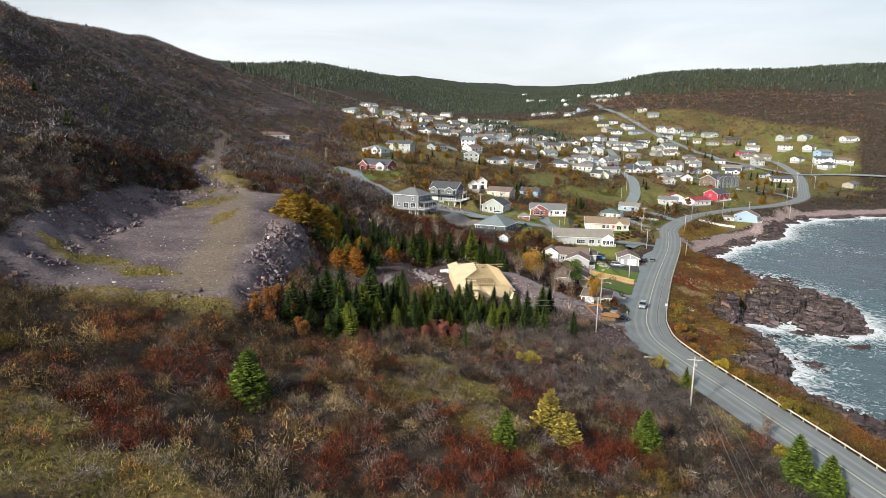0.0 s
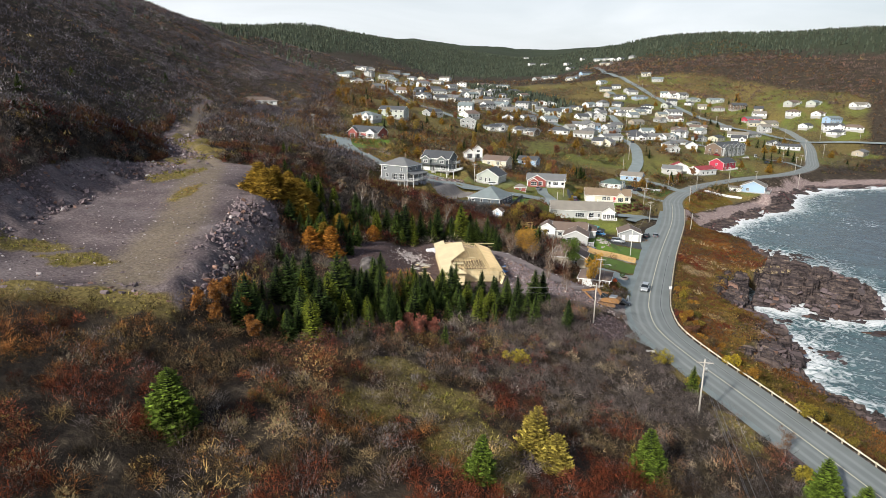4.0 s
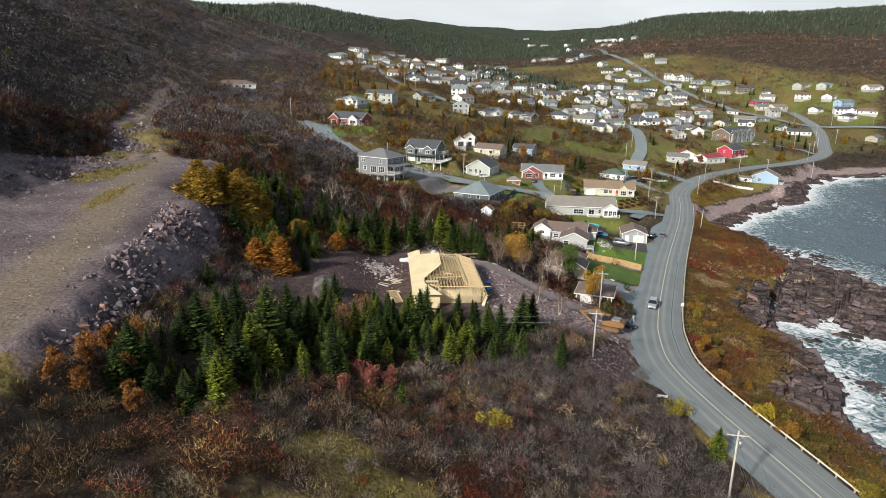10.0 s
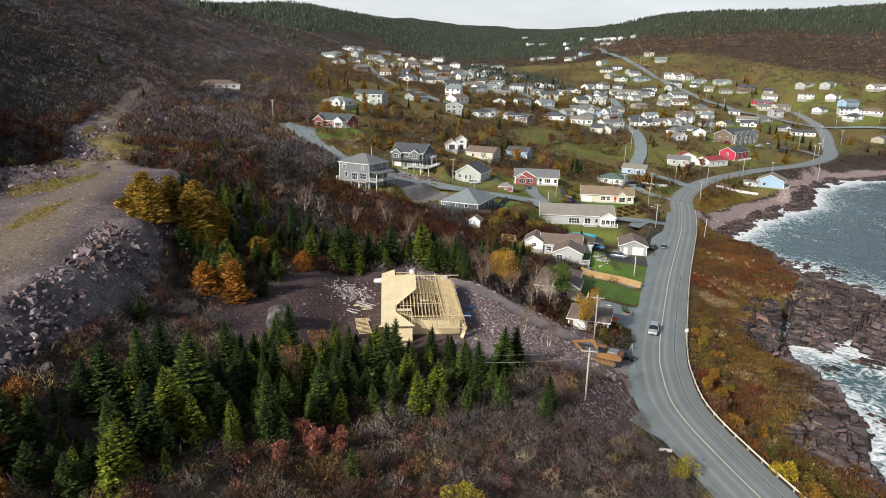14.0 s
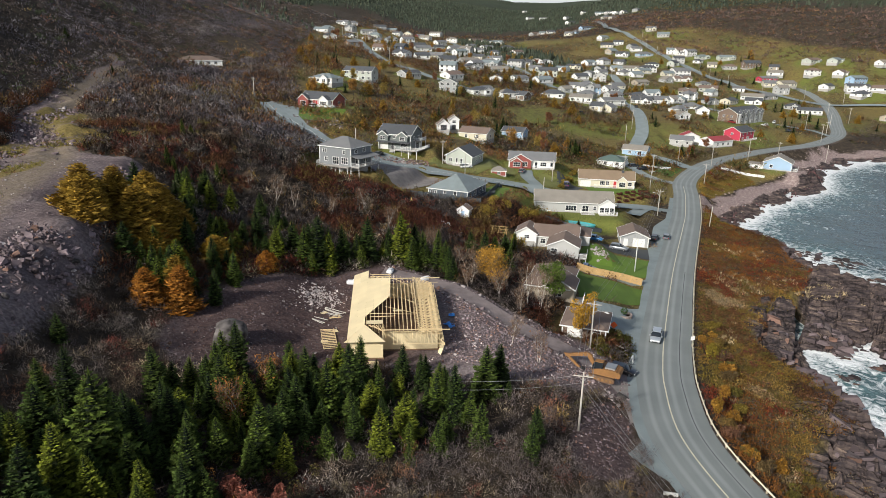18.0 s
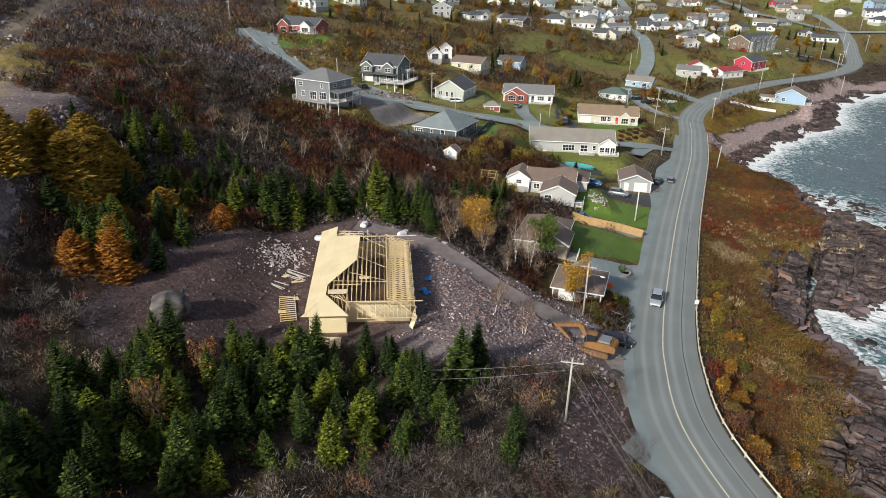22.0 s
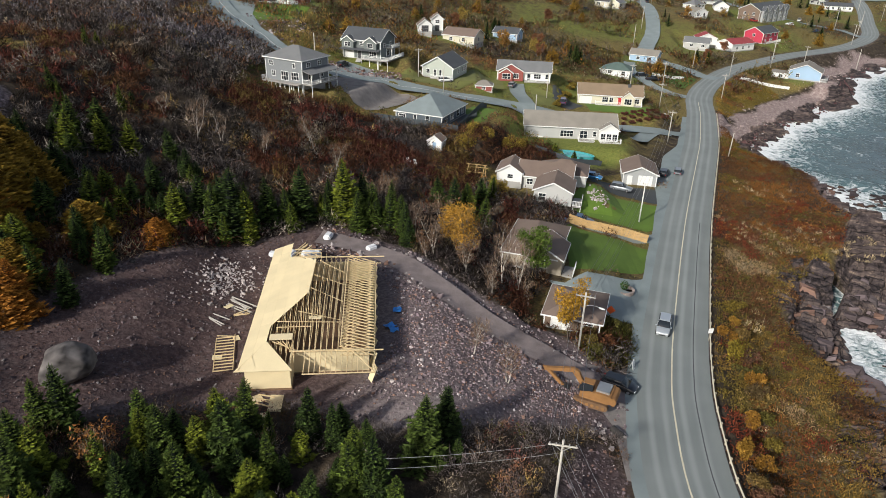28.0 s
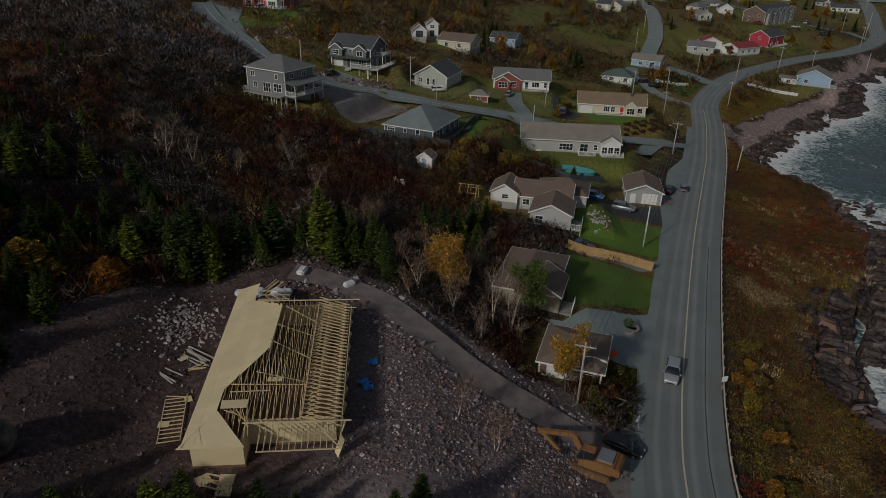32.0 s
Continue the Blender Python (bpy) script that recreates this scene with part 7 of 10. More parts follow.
row = house(203, 489, 14.0, 42, 34, 12, 6.6, 3.0, "x", "b", "k", [("left", -2.5, 1.2, 1.2, 1.4, 1), ("left", 2.5, 1.2, 1.2, 1.4, 1), ("left", -2.5, 4, 1.2, 1.4, 1), ("left", 2.5, 4, 1.2, 1.4, 1)], name="row_houses", label="row of blue-grey gabled houses with a brown end wall")
for i in range(5):
    u = -13.2 + i * 6.6
    block(row, u, -6.6, 4.4, 1.4, 6.4, 2.2, "y", "g", "k", 0, [("front", 0, 4.0, 1.8, 1.3, 1), ("front", 0, 0.8, 1.8, 1.5, 1)], "house_front")
bl = house(170, 366, 6.3, -30, 11.5, 11, 3.4, 2.6, "y", "l", "w", [("front", -2.5, 1, 1.2, 1.3, 1), ("right", -3, 0.8, 1.6, 1.5, 1), ("right", 0, 0.8, 1.6, 1.5, 1), ("right", 3, 0.8, 1.6, 1.5, 1)], label="sky blue seaside house with a pale gable roof")
deck(bl, 5.75, 8.2, -5.5, 5.5, 0.2, -2.5, ("front", "right"))
block(bl, -8.5, -2.5, 6.5, 6.0, 2.4, 0.6, "x", "w", "w", -0.6, [("front", 0, 0.9, 1.2, 1.0, 1)])
house(-106, 409, 45.0, 24, 20, 9, 2.9, 1.9, "hip", "w", "b", [("front", u, 1, 1.4, 1.1, 1) for u in (-7, -3.5, 0, 3.5, 7)], label="long white bungalow with a red-brown hip roof")
house(-102, 470, 47.5, 30, 15, 8, 2.7, 1.8, "x", "w", "k", [("front", u, 1, 1.3, 1.1, 1) for u in (-4, 0, 4)], label="white bungalow with a charcoal roof")
house(22.8, 232.3, 15.2, -20, 3.0, 2.6, 2.0, 1.0, "y", "w", "b", [], [("front", 0, 0, 0.9, 1.7, WALLS["l"])], name="garden_shed", label="tiny white shed with a pale blue door", category="shed", over=0.25)

# The village: x, y, length, wall colour and storeys.
VILLAGE_A = [(-40, 392, 12.9, "a"), (-28, 429, 16.4, "c2"), (19, 458, 9.9, "g2"), (156, 462, 7.7, "w"), (37, 465, 12.5, "w"), (108, 466, 7.5, "y"), (114, 466, 7.5, "y"), (63, 470, 7.5, "b"), (54, 471, 9.7, "w"), (52, 471, 7.5, "w"), (41, 473, 7.5, "w"), (-5, 481, 11.7, "g"), (103, 494, 13.6, "w"), (123, 498, 15.9, "w"), (86, 500, 14.4, "w"), (168, 502, 9.8, "w"), (184, 503, 8.5, "w"), (21, 503, 11.7, "w"), (19, 523, 10.8, "w2"), (52, 537, 8.4, "w"), (101, 541, 7.5, "g"), (118, 556, 8.9, "w2"), (125, 560, 7.5, "l2"), (344, 561, 16.1, "t"), (-15, 567, 11.8, "w"), (289, 570, 17.0, "w"), (-1, 579, 10.6, "w"), (192, 583, 15.3, "w"), (195, 583, 11.6, "g"), (284, 586, 10.6, "g")]
VILLAGE_B = [(-33, 592, 10.1, "w"), (-55, 595, 8.6, "b"), (18, 596, 13.2, "w"), (179, 599, 11.5, "w"), (59, 603, 12.7, "g"), (267, 619, 17.0, "w"), (356, 621, 15.6, "w"), (235, 624, 9.0, "w"), (157, 624, 12.7, "y"), (282, 625, 14.9, "g"), (217, 627, 13.5, "y"), (375, 628, 17.0, "w"), (101, 628, 15.0, "c2"), (217, 630, 10.5, "y"), (358, 631, 17.0, "w2"), (-78, 633, 8.4, "w"), (36, 634, 17.0, "g"), (-20, 635, 9.2, "n"), (55, 640, 15.2, "g"), (340, 644, 8.9, "w"), (365, 646, 17.0, "l2"), (241, 646, 14.9, "c"), (54, 650, 13.7, "w"), (270, 654, 9.6, "w"), (185, 655, 13.4, "t"), (315, 664, 16.0, "y"), (303, 668, 12.0, "y"), (363, 668, 14.5, "w"), (143, 670, 9.0, "g"), (406, 675, 17.0, "w")]
VILLAGE_C = [(-4, 685, 14.5, "w"), (308, 686, 17.0, "k"), (123, 690, 11.1, "w"), (234, 694, 16.0, "w"), (236, 699, 14.7, "w"), (374, 699, 17.0, "c"), (321, 700, 12.6, "w"), (193, 701, 11.5, "w"), (183, 704, 11.5, "w"), (225, 709, 9.9, "y"), (239, 714, 15.4, "w2"), (361, 715, 17.0, "c"), (328, 718, 8.6, "t"), (239, 720, 14.1, "w2"), (165, 723, 11.8, "g"), (-45, 723, 12.5, "w"), (182, 732, 10.0, "w"), (214, 737, 15.3, "w2"), (198, 740, 16.3, "w"), (106, 740, 9.9, "w"), (316, 741, 17.0, "b2"), (116, 744, 10.0, "w"), (297, 746, 13.2, "g"), (282, 752, 8.8, "y"), (275, 772, 7.5, "w"), (306, 779, 17.0, "c"), (285, 789, 13.8, "c"), (68, 797, 12.8, "g"), (276, 803, 14.0, "w2"), (272, 804, 13.6, "w")]
VILLAGE_D = [(-115, 806, 15.3, "w"), (266, 806, 9.3, "w2"), (93, 807, 13.0, "w"), (230, 810, 17.0, "l"), (262, 810, 15.9, "w2"), (27, 812, 16.3, "w"), (209, 818, 13.5, "w"), (227, 833, 11.5, "w"), (201, 838, 11.5, "t"), (-115, 841, 13.7, "g"), (226, 845, 9.4, "g"), (-70, 846, 17.0, "g"), (10, 851, 13.7, "w"), (-27, 852, 11.4, "w"), (64, 863, 16.2, "w"), (203, 869, 14.3, "y"), (217, 874, 10.9, "w"), (89, 880, 14.2, "g"), (271, 884, 13.7, "g"), (-106, 899, 14.6, "w"), (207, 911, 13.8, "w"), (265, 915, 11.5, "y"), (-100, 936, 12.7, "g"), (82, 940, 12.7, "w"), (69, 953, 12.9, "w"), (56, 996, 20.0, "y"), (-73, 1008, 16.4, "g"), (183, 1011, 11.1, "y"), (-57, 1016, 13.8, "b"), (196, 1032, 7.5, "l")]
VILLAGE_E = [(-20, 1046, 11.3, "r"), (214, 1052, 20.0, "l"), (1, 1113, 18.1, "w2"), (174, 1118, 12.3, "w"), (150, 1121, 15.3, "g"), (162, 1125, 9.3, "w"), (273, 1150, 11.2, "y"), (311, 1161, 9.8, "g"), (298, 1186, 10.0, "w"), (275, 1206, 15.2, "y"), (295, 1221, 12.0, "w"), (295, 1273, 14.3, "w"), (286, 1307, 16.4, "w"), (237, 1312, 20.0, "w"), (288, 1459, 12.2, "w"), (257, 1465, 18.3, "w"), (241, 1692, 20.0, "w"), (218, 1761, 20.0, "w"), (237, 2069, 11.5, "w")]


def village_house(x, y, L, code):
    """A plain village house: clapboard, gable or hip roof, windows, porch."""
    r = np.random.default_rng(int(x * 13 + y * 7) % 99991)
    wall, two = code[0], len(code) > 1
    z = float(ground_z(x, y)[0])
    W, h = min(L, r.uniform(7.5, 9.5)), 5.0 if two else 2.8
    yaw = float(r.choice([-28, -12, 8, 24, 40])) + r.uniform(-7, 7) + (60 if L < 9 and r.random() < 0.4 else 0)
    along = "hip" if code[0] == "a" or r.random() < 0.2 else ("y" if L < 11 and r.random() < 0.4 else "x")
    wall = "w" if wall == "a" else wall
    roof = str(r.choice(list("ggkkbwsg")))
    wins = []
    for s in ((0.9, 3.5) if two else (0.9,)):
        n = max(2, int(L / 3.2))
        wins += [("front", (i + 0.5) * L / n - L / 2, s, 1.2 if i % 3 else 1.7, 1.2, 1) for i in range(n) if not (i == n // 2 and s < 1)]
        wins += [(side, 0.0, s, 1.2, 1.2, 1) for side in ("left", "right")]
    ob = house(x, y, z, yaw, L, W, h, r.uniform(1.6, 2.4), along, wall, roof, wins, [("front", (max(2, int(L / 3.2)) // 2 + 0.5) * L / max(2, int(L / 3.2)) - L / 2, 0.2, 0.95, 2.05, WHITE_DOOR if r.random() < 0.6 else DARK_DOOR)],
               group="village houses", trim=y < 520, chimney=(L * 0.2, 0.5, 0.6, h + 2.4) if r.random() < 0.35 else None,
               label=f"{WALL_WORDS[wall]} {'two-storey' if two else 'one-storey'} village house, {ROOF_WORDS[roof]} roof")
    if L > 10 and r.random() < 0.35:
        block(ob, L * 0.22, -W / 2 - 0.6, 3.6, 1.6, h - 0.2, 1.3, "y", wall, roof, 0, [("front", 0, 0.8, 1.8, 1.3, 1)])


for rows in (VILLAGE_A, VILLAGE_B, VILLAGE_C, VILLAGE_D, VILLAGE_E):
    for row in rows:
        village_house(*row)
# More houses along the upper streets, where there is room between those above.
INFILL = [(12, 700), (30, 720), (22, 742), (48, 706), (64, 728), (8, 770), (38, 780), (52, 820), (-10, 730), (-22, 760), (-40, 790), (-62, 770), (-84, 790), (-60, 820), (-92, 860), (-40, 880), (-8, 900), (24, 920), (46, 880), (-30, 920),
          (118, 585), (130, 610), (150, 655), (158, 690), (160, 755), (178, 770), (196, 775), (140, 720), (225, 760), (246, 760), (256, 775), (90, 580), (72, 600), (40, 600), (36, 575), (10, 620), (70, 560), (112, 520), (132, 530), (155, 540), (170, 550),
          (208, 600), (222, 590), (240, 598), (260, 600), (245, 670), (300, 640), (325, 690), (330, 740), (345, 680), (215, 680), (205, 720), (130, 640), (95, 660), (80, 680), (90, 705), (160, 570), (140, 575), (232, 545), (215, 500), (190, 540)]
for i, (x, y) in enumerate(INFILL):
    if all(math.hypot(x - hx, y - hy) > r + 6.5 for hx, hy, r in HOUSE_SPOTS):
        village_house(x, y, 9.5 + (i * 37 % 50) / 10, ("w", "w2", "g", "y", "w", "c", "e2", "w")[i % 8])

# ---------------------------------------------------------------- streets, drives and lawns
STREETS = [[(88, 276), (70, 277), (58, 277), (45, 275), (30, 274), (8, 276), (-8, 277), (-20, 284), (-30, 297), (-38, 308), (-46, 320), (-54, 334)],
           [(96, 276), (84, 276), (74, 262)], [(48, 276), (46, 288), (46, 296)], [(112, 322), (100, 332), (96, 352), (100, 372)],
           [(131, 356), (118, 372), (112, 392), (125, 430), (135, 480), (140, 540), (150, 590), (165, 640), (170, 700)],
           [(258, 476), (230, 500), (215, 530), (205, 560), (180, 590), (150, 600)], [(150, 600), (100, 560), (84, 620), (70, 690), (52, 760), (36, 830), (24, 900)],
           [(318, 600), (280, 660), (262, 730), (250, 800), (240, 880), (230, 980), (240, 1060), (255, 1200)], [(36, 480), (0, 500), (-30, 540), (-50, 620), (-70, 720), (-100, 800)],
           [(318, 600), (360, 600), (430, 590)]]
lane("street", STREETS[0], 6.0, PALE_ASPHALT, "pale asphalt street between the houses", 0.22)
for i in range(1, 4):
    lane("street", STREETS[i], 4.6, PALE_ASPHALT, "pale asphalt drive", 0.16)
for s in STREETS[4:]:
    lane("street", s, 7.0, PALE_ASPHALT, "pale asphalt village street", 0.25)
line = smooth_line(STREETS[0], 5)[18:]
p = np.concatenate([line, ground_z(line[:, 0], line[:, 1])[:, None]], 1)
tagged(strip("street_line", line, p[:, 2], (-0.08, 0.08), WHITE_PAINT, 0.32), "white line along the street", "road marking", kind="structure")
drape("driveway", [(-47, 350), (-55, 345), (-56, 330), (-52, 318), (-45, 304), (-38, 295), (-29, 298), (-33, 308), (-39, 322), (-42, 338)], PALE_ASPHALT, 0.24, 1.4, "wide asphalt turning place at the street end", "street")
DARK_ASPHALT = simple("dark_asphalt", (0.045, 0.05, 0.053), 0.8, 0, 0.2, 3, 0.15, 50)
drape("driveway", [(39, 174), (45, 174), (51.5, 173.6), (54, 173), (57, 176), (61, 186), (58.5, 188.5), (52, 186), (47, 184.5), (43, 181), (40, 181), (46, 178)], PALE_ASPHALT, 0.07, 1.6, "asphalt forecourt beside the road", "driveway")
drape("driveway", [(64, 203), (66, 207), (60, 205.5), (54, 207.5), (48, 210), (47, 205), (53, 203.2), (59, 201.5)], PALE_ASPHALT, 0.07, 1.6, "narrow asphalt drive between lawns", "driveway")
drape("driveway", [(52, 230), (58, 232), (64, 232), (72, 231), (78, 234), (80, 241), (83, 243), (78, 228), (72, 221.5), (64, 224), (56, 226.5)], DARK_ASPHALT, 0.07, 1.6, "dark asphalt drive to the garage", "driveway")
drape("driveway", [(61, 285), (66, 291), (61, 297), (57, 296), (56, 286)], DARK_ASPHALT, 0.08, 1.6, "dark asphalt drive beside the tan-roofed house", "driveway")
lane("gravel_lane", LANE, 4.0, simple("packed_gravel", (0.215, 0.175, 0.168), 0.95, 0, 0.45, 1.6, 0.6, 16), "packed grey gravel lane up to the new house", 0.1)
drape("driveway", [(45, 141), (47.4, 150), (50, 160), (50.4, 164), (47, 161.6), (41.5, 161), (42, 155), (43.6, 150), (43, 142)], GRAVEL, 0.05, 1.6, "gravel pull-off beside the road", "driveway")
drape("driveway", [(40.5, 134), (46, 126), (48, 129), (46.2, 136), (44.5, 139)], PALE_ASPHALT, 0.06, 1.6, "short asphalt apron beside the road", "driveway")
drape("driveway", [(-7, 273.5), (2, 274), (14, 273.5), (18, 271), (13, 263), (8, 257.5), (2, 255.5), (-3, 259)], GRAVEL, 0.2, 0.9, "bare gravel yard between the houses", "yard")
drape("driveway", [(-9, 277), (-4, 288), (3, 286), (8, 277)], PALE_ASPHALT, 0.08, 1.6, "asphalt drive before the gabled house", "driveway")
LAWN = simple("lawn", (0.08, 0.14, 0.013), 0.95, 0, 0.3, 4, 0.5, 30)
DRY_LAWN = simple("dry_lawn", (0.13, 0.135, 0.035), 0.95, 0, 0.3, 4, 0.5, 30)
drape("lawn", [(44.2, 184.2), (51, 187), (57.5, 190), (61.5, 195), (62.5, 199), (54, 201.8), (47, 203.8), (45.5, 196)], LAWN, 0.09, 1.6, "bright green mown lawn", "lawn")
drape("lawn", [(49.5, 212), (56, 209.5), (63, 207.5), (67.5, 210), (71, 218), (70, 221), (62, 222.5), (54, 225.5), (51, 219)], LAWN, 0.09, 1.6, "green mown lawn with a stone bed", "lawn")
drape("lawn", [(50, 270), (56, 271), (55, 262), (46, 262)], DRY_LAWN, 0.08, 1.8, "dry grass yard", "lawn")
drape("lawn", [(50, 281), (57, 283), (57, 292), (50, 294)], DRY_LAWN, 0.08, 1.8, "grass before the red house", "lawn")
drape("lawn", [(67, 285.5), (83, 283.5), (87, 289), (85, 291.5), (67, 294)], LAWN, 0.08, 1.8, "grass before the tan-roofed house", "lawn")
drape("lawn", [(24, 250), (31, 244), (40, 262), (33, 266)], LAWN, 0.08, 1.8, "grass inside a dark fence", "lawn")
drape("lawn", [(-46, 322), (-36, 316), (-26, 322), (-22, 334), (-32, 341), (-44, 344)], LAWN, 0.1, 1.8, "grass below the red bungalow", "lawn")
drape("lawn", [(8, 281), (28, 280), (34, 286), (42, 290), (42, 300), (33, 302), (28, 288), (14, 288)], DRY_LAWN, 0.08, 1.8, "dry grass along the street", "lawn")
drape("lawn", [(111, 336), (122, 354), (118, 366), (106, 362), (103, 346)], LAWN, 0.1, 2.0, "grass beside the bend", "lawn")
# Mown and rough grass round the houses.
green = lawn.copy()
for i, (hx, hy, r) in enumerate(HOUSE_SPOTS):
    k = (np.abs(GX - hx) < 30) & (np.abs(GY - hy) < 30)
    if hy > 262 and hx > -90 and k.any():
        ox, oy = 0.5 * r * math.cos(i * 2.4), 0.5 * r * math.sin(i * 2.4)
        d = np.hypot(GX[k] - hx - ox, GY[k] - hy - oy)
        green[k] = np.maximum(green[k], (0.6 + 0.4 * (i * 37 % 11) / 10) * (1 - step(r * 1.0, r * 1.9, d)))
ground.data.color_attributes["zone_more"].data.foreach_set("color", np.stack([green, beach, forest, np.ones_like(GX)], -1).astype(np.float32).ravel())
far_plants()

# ---------------------------------------------------------------- rough grass and scrub of the yards
def unbuilt(x, y, gap):
    """Places between houses, drives and streets."""
    ok = clear_of_houses(x, y, gap) & (np.abs(road_side(x, y)) > 6) & (inside(LOT, x, y, 1) < 0.3) & (-line_distance(COAST, x, y)[0] > 18)
    for poly in DRAPES:
        ok &= inside(poly, x, y, 0.5) < 0.3
    for line in STREETS:
        ok &= np.abs(line_distance(line, x, y)[0]) > 4.2
    return ok


def in_clear(x, y):
    return np.maximum.reduce([inside(poly, x, y, 1) for poly in CLEAR_POLYS]) > 0.25


x, y = scatter(26000, -64, 112, 164, 346)
k = in_clear(x, y) & unbuilt(x, y, 0)
x, y = x[k], y[k]
tone = pick(x, y, ((0.13, 0.125, 0.03), 0.25), ((0.19, 0.15, 0.05), 0.15), ((0.09, 0.11, 0.02), 0.0), ((0.15, 0.085, 0.035), 0.05), mess=0.2) * rng.uniform(0.6, 1.15, (len(x), 1))
wid = rng.uniform(0.5, 1.1, len(x))
t6, c6 = fuzz(rows_of(x, y), rng.uniform(0.15, 0.45, len(x)), wid, tone, 9, 0.07, 0.15 + 0.12 * wid)
tagged(soup("yard_grass", t6, c6, TWIG), "rough olive and straw grass round the houses", "grass", kind="stuff")
x, y = scatter(9000, -64, 112, 164, 346)
k = in_clear(x, y) & unbuilt(x, y, 3) & (wave(x, y, 12, 87) + 0.8 * wave(x, y, 5, 88) > 0.0)
x, y = x[k], y[k]
tone = pick(x, y, (RUSSET, 0.1), (OCHRE, 0.2), (BROWN, 0.15), ((0.09, 0.10, 0.025), 0.1), (ORANGE, -0.2), (GREY, 0.0)) * rng.uniform(0.6, 1.1, (len(x), 1))
h = rng.uniform(0.8, 2.4, len(x))
t6, c6 = fuzz(rows_of(x, y), h, h * rng.uniform(0.6, 1.0, len(x)), tone, 45, 0.09, 0.25 + 0.15 * h)
tagged(soup("yard_scrub", t6, c6, TWIG), "ochre and russet scrub round the houses", "scrub", kind="stuff")

# Hedges, firs and shrubs of the yards.
for i in range(9):
    bush("hedge_bush", 57.0 + 1.25 * i, 284.4 + 3.6 * i, 1.5, 1.2, (0.22, 0.16, 0.03), "clipped yellowing hedge bush beside the dark drive")
for row in range(3):
    for i in range(6):
        bush("hedge_bush", 75.6 + 2.5 * i + row * 0.6, 280.2 + 0.75 * i + row * 1.9, 0.9, 0.9, (0.11, 0.045, 0.03), "low red-brown planted bush below the tan-roofed house")
for x, y, h in ((26.1, 199.6, 7.0), (28.4, 202.4, 6.2), (31.3, 206.4, 5.6), (33.6, 209.8, 4.8), (23.4, 202.0, 5.2), (73.8, 350.2, 8.0), (75.5, 352.0, 6.0), (129.4, 379.4, 6.5), (43.8, 374.8, 7.5), (46.2, 377.0, 6.0), (136.0, 382.7, 5.5), (50.6, 244.4, 3.4), (55.0, 242.6, 3.2)):
    conifer(x, y, h, group="spruces in the village", wide=1.15, name="garden_spruce")
for x, y, h in ((41.3, 242.2, 3.6), (38.6, 240.6, 3.0), (33.9, 237.3, 3.2), (29.3, 233.5, 3.4), (43.2, 243.6, 2.8), (35.0, 212.5, 3.4), (30.5, 239.5, 2.6)):
    bush("bush", x, y, h, h * 0.55, (0.30, 0.215, 0.04), "tall yellow-leaved bush in the rough yard")

# ---------------------------------------------------------------- rocks
ROCK = tinted("rock", 0.9)
nb = ROCK.node_tree.nodes
rn, rb_ = nb.new("ShaderNodeTexNoise"), nb.new("ShaderNodeBump")
rn.inputs["Scale"].default_value, rn.inputs["Detail"].default_value = 3.5, 6
rb_.inputs["Strength"].default_value, rb_.inputs["Distance"].default_value = 0.6, 0.15
ROCK.node_tree.links.new(rn.outputs["Fac"], rb_.inputs["Height"])
ROCK.node_tree.links.new(rb_.outputs[0], nb["Principled BSDF"].inputs["Normal"])
CUBE = np.array([(x, y, z) for z in (-1, 1) for x, y in ((-1, -1), (1, -1), (1, 1), (-1, 1))], float) * 0.5
CUBE_TRIS = np.array([(3, 2, 1), (3, 1, 0), (4, 5, 6), (4, 6, 7), (0, 1, 5), (0, 5, 4), (1, 2, 6), (1, 6, 5), (2, 3, 7), (2, 7, 6), (3, 0, 4), (3, 4, 7)])


def rocks(name, x, y, size, tones, label, flat=(1, 0.8, 0.6), turn=None, sink=0.25, jitter=0.28, lift=None):
    """Angular stones on the ground, joined."""
    n = len(x)
    v = CUBE[None] * (1 + rng.normal(0, jitter, (n, 8, 3)))
    v[:, 4:, :2] *= rng.uniform(0.55, 0.95, (n, 1, 1))
    v = v * (size[:, None] * np.array(flat) * rng.uniform(0.75, 1.3, (n, 3)))[:, None, :]
    a = rng.uniform(0, 2 * np.pi, n) if turn is None else turn + rng.normal(0, 0.15, n)
    tx, ty = rng.normal(0, 0.25, n), rng.normal(0, 0.25, n)
    v[:, :, 2] += v[:, :, 0] * tx[:, None] + v[:, :, 1] * ty[:, None]
    c, s = np.cos(a)[:, None], np.sin(a)[:, None]
    v = np.stack([v[:, :, 0] * c - v[:, :, 1] * s, v[:, :, 0] * s + v[:, :, 1] * c, v[:, :, 2]], -1)
    z = ground_z(x, y) if lift is None else lift
    v += np.stack([x, y, z + size * flat[2] * (0.5 - sink)], -1)[:, None, :]
    ob = soup(name, v[:, CUBE_TRIS].reshape(-1, 3, 3), np.repeat(tones, 12, 0), ROCK)
    return tagged(ob, label, "rocks", kind="stuff")


LILAC, PALE_STONE, RUSTY, SLATE = np.array((0.16, 0.125, 0.13)), np.array((0.36, 0.32, 0.31)), np.array((0.19, 0.115, 0.09)), np.array((0.095, 0.078, 0.08))


def stone_tones(n, *weights):
    base = np.array([LILAC, PALE_STONE, RUSTY, SLATE])
    return base[rng.choice(4, n, p=weights)] * rng.uniform(0.65, 1.35, (n, 1))


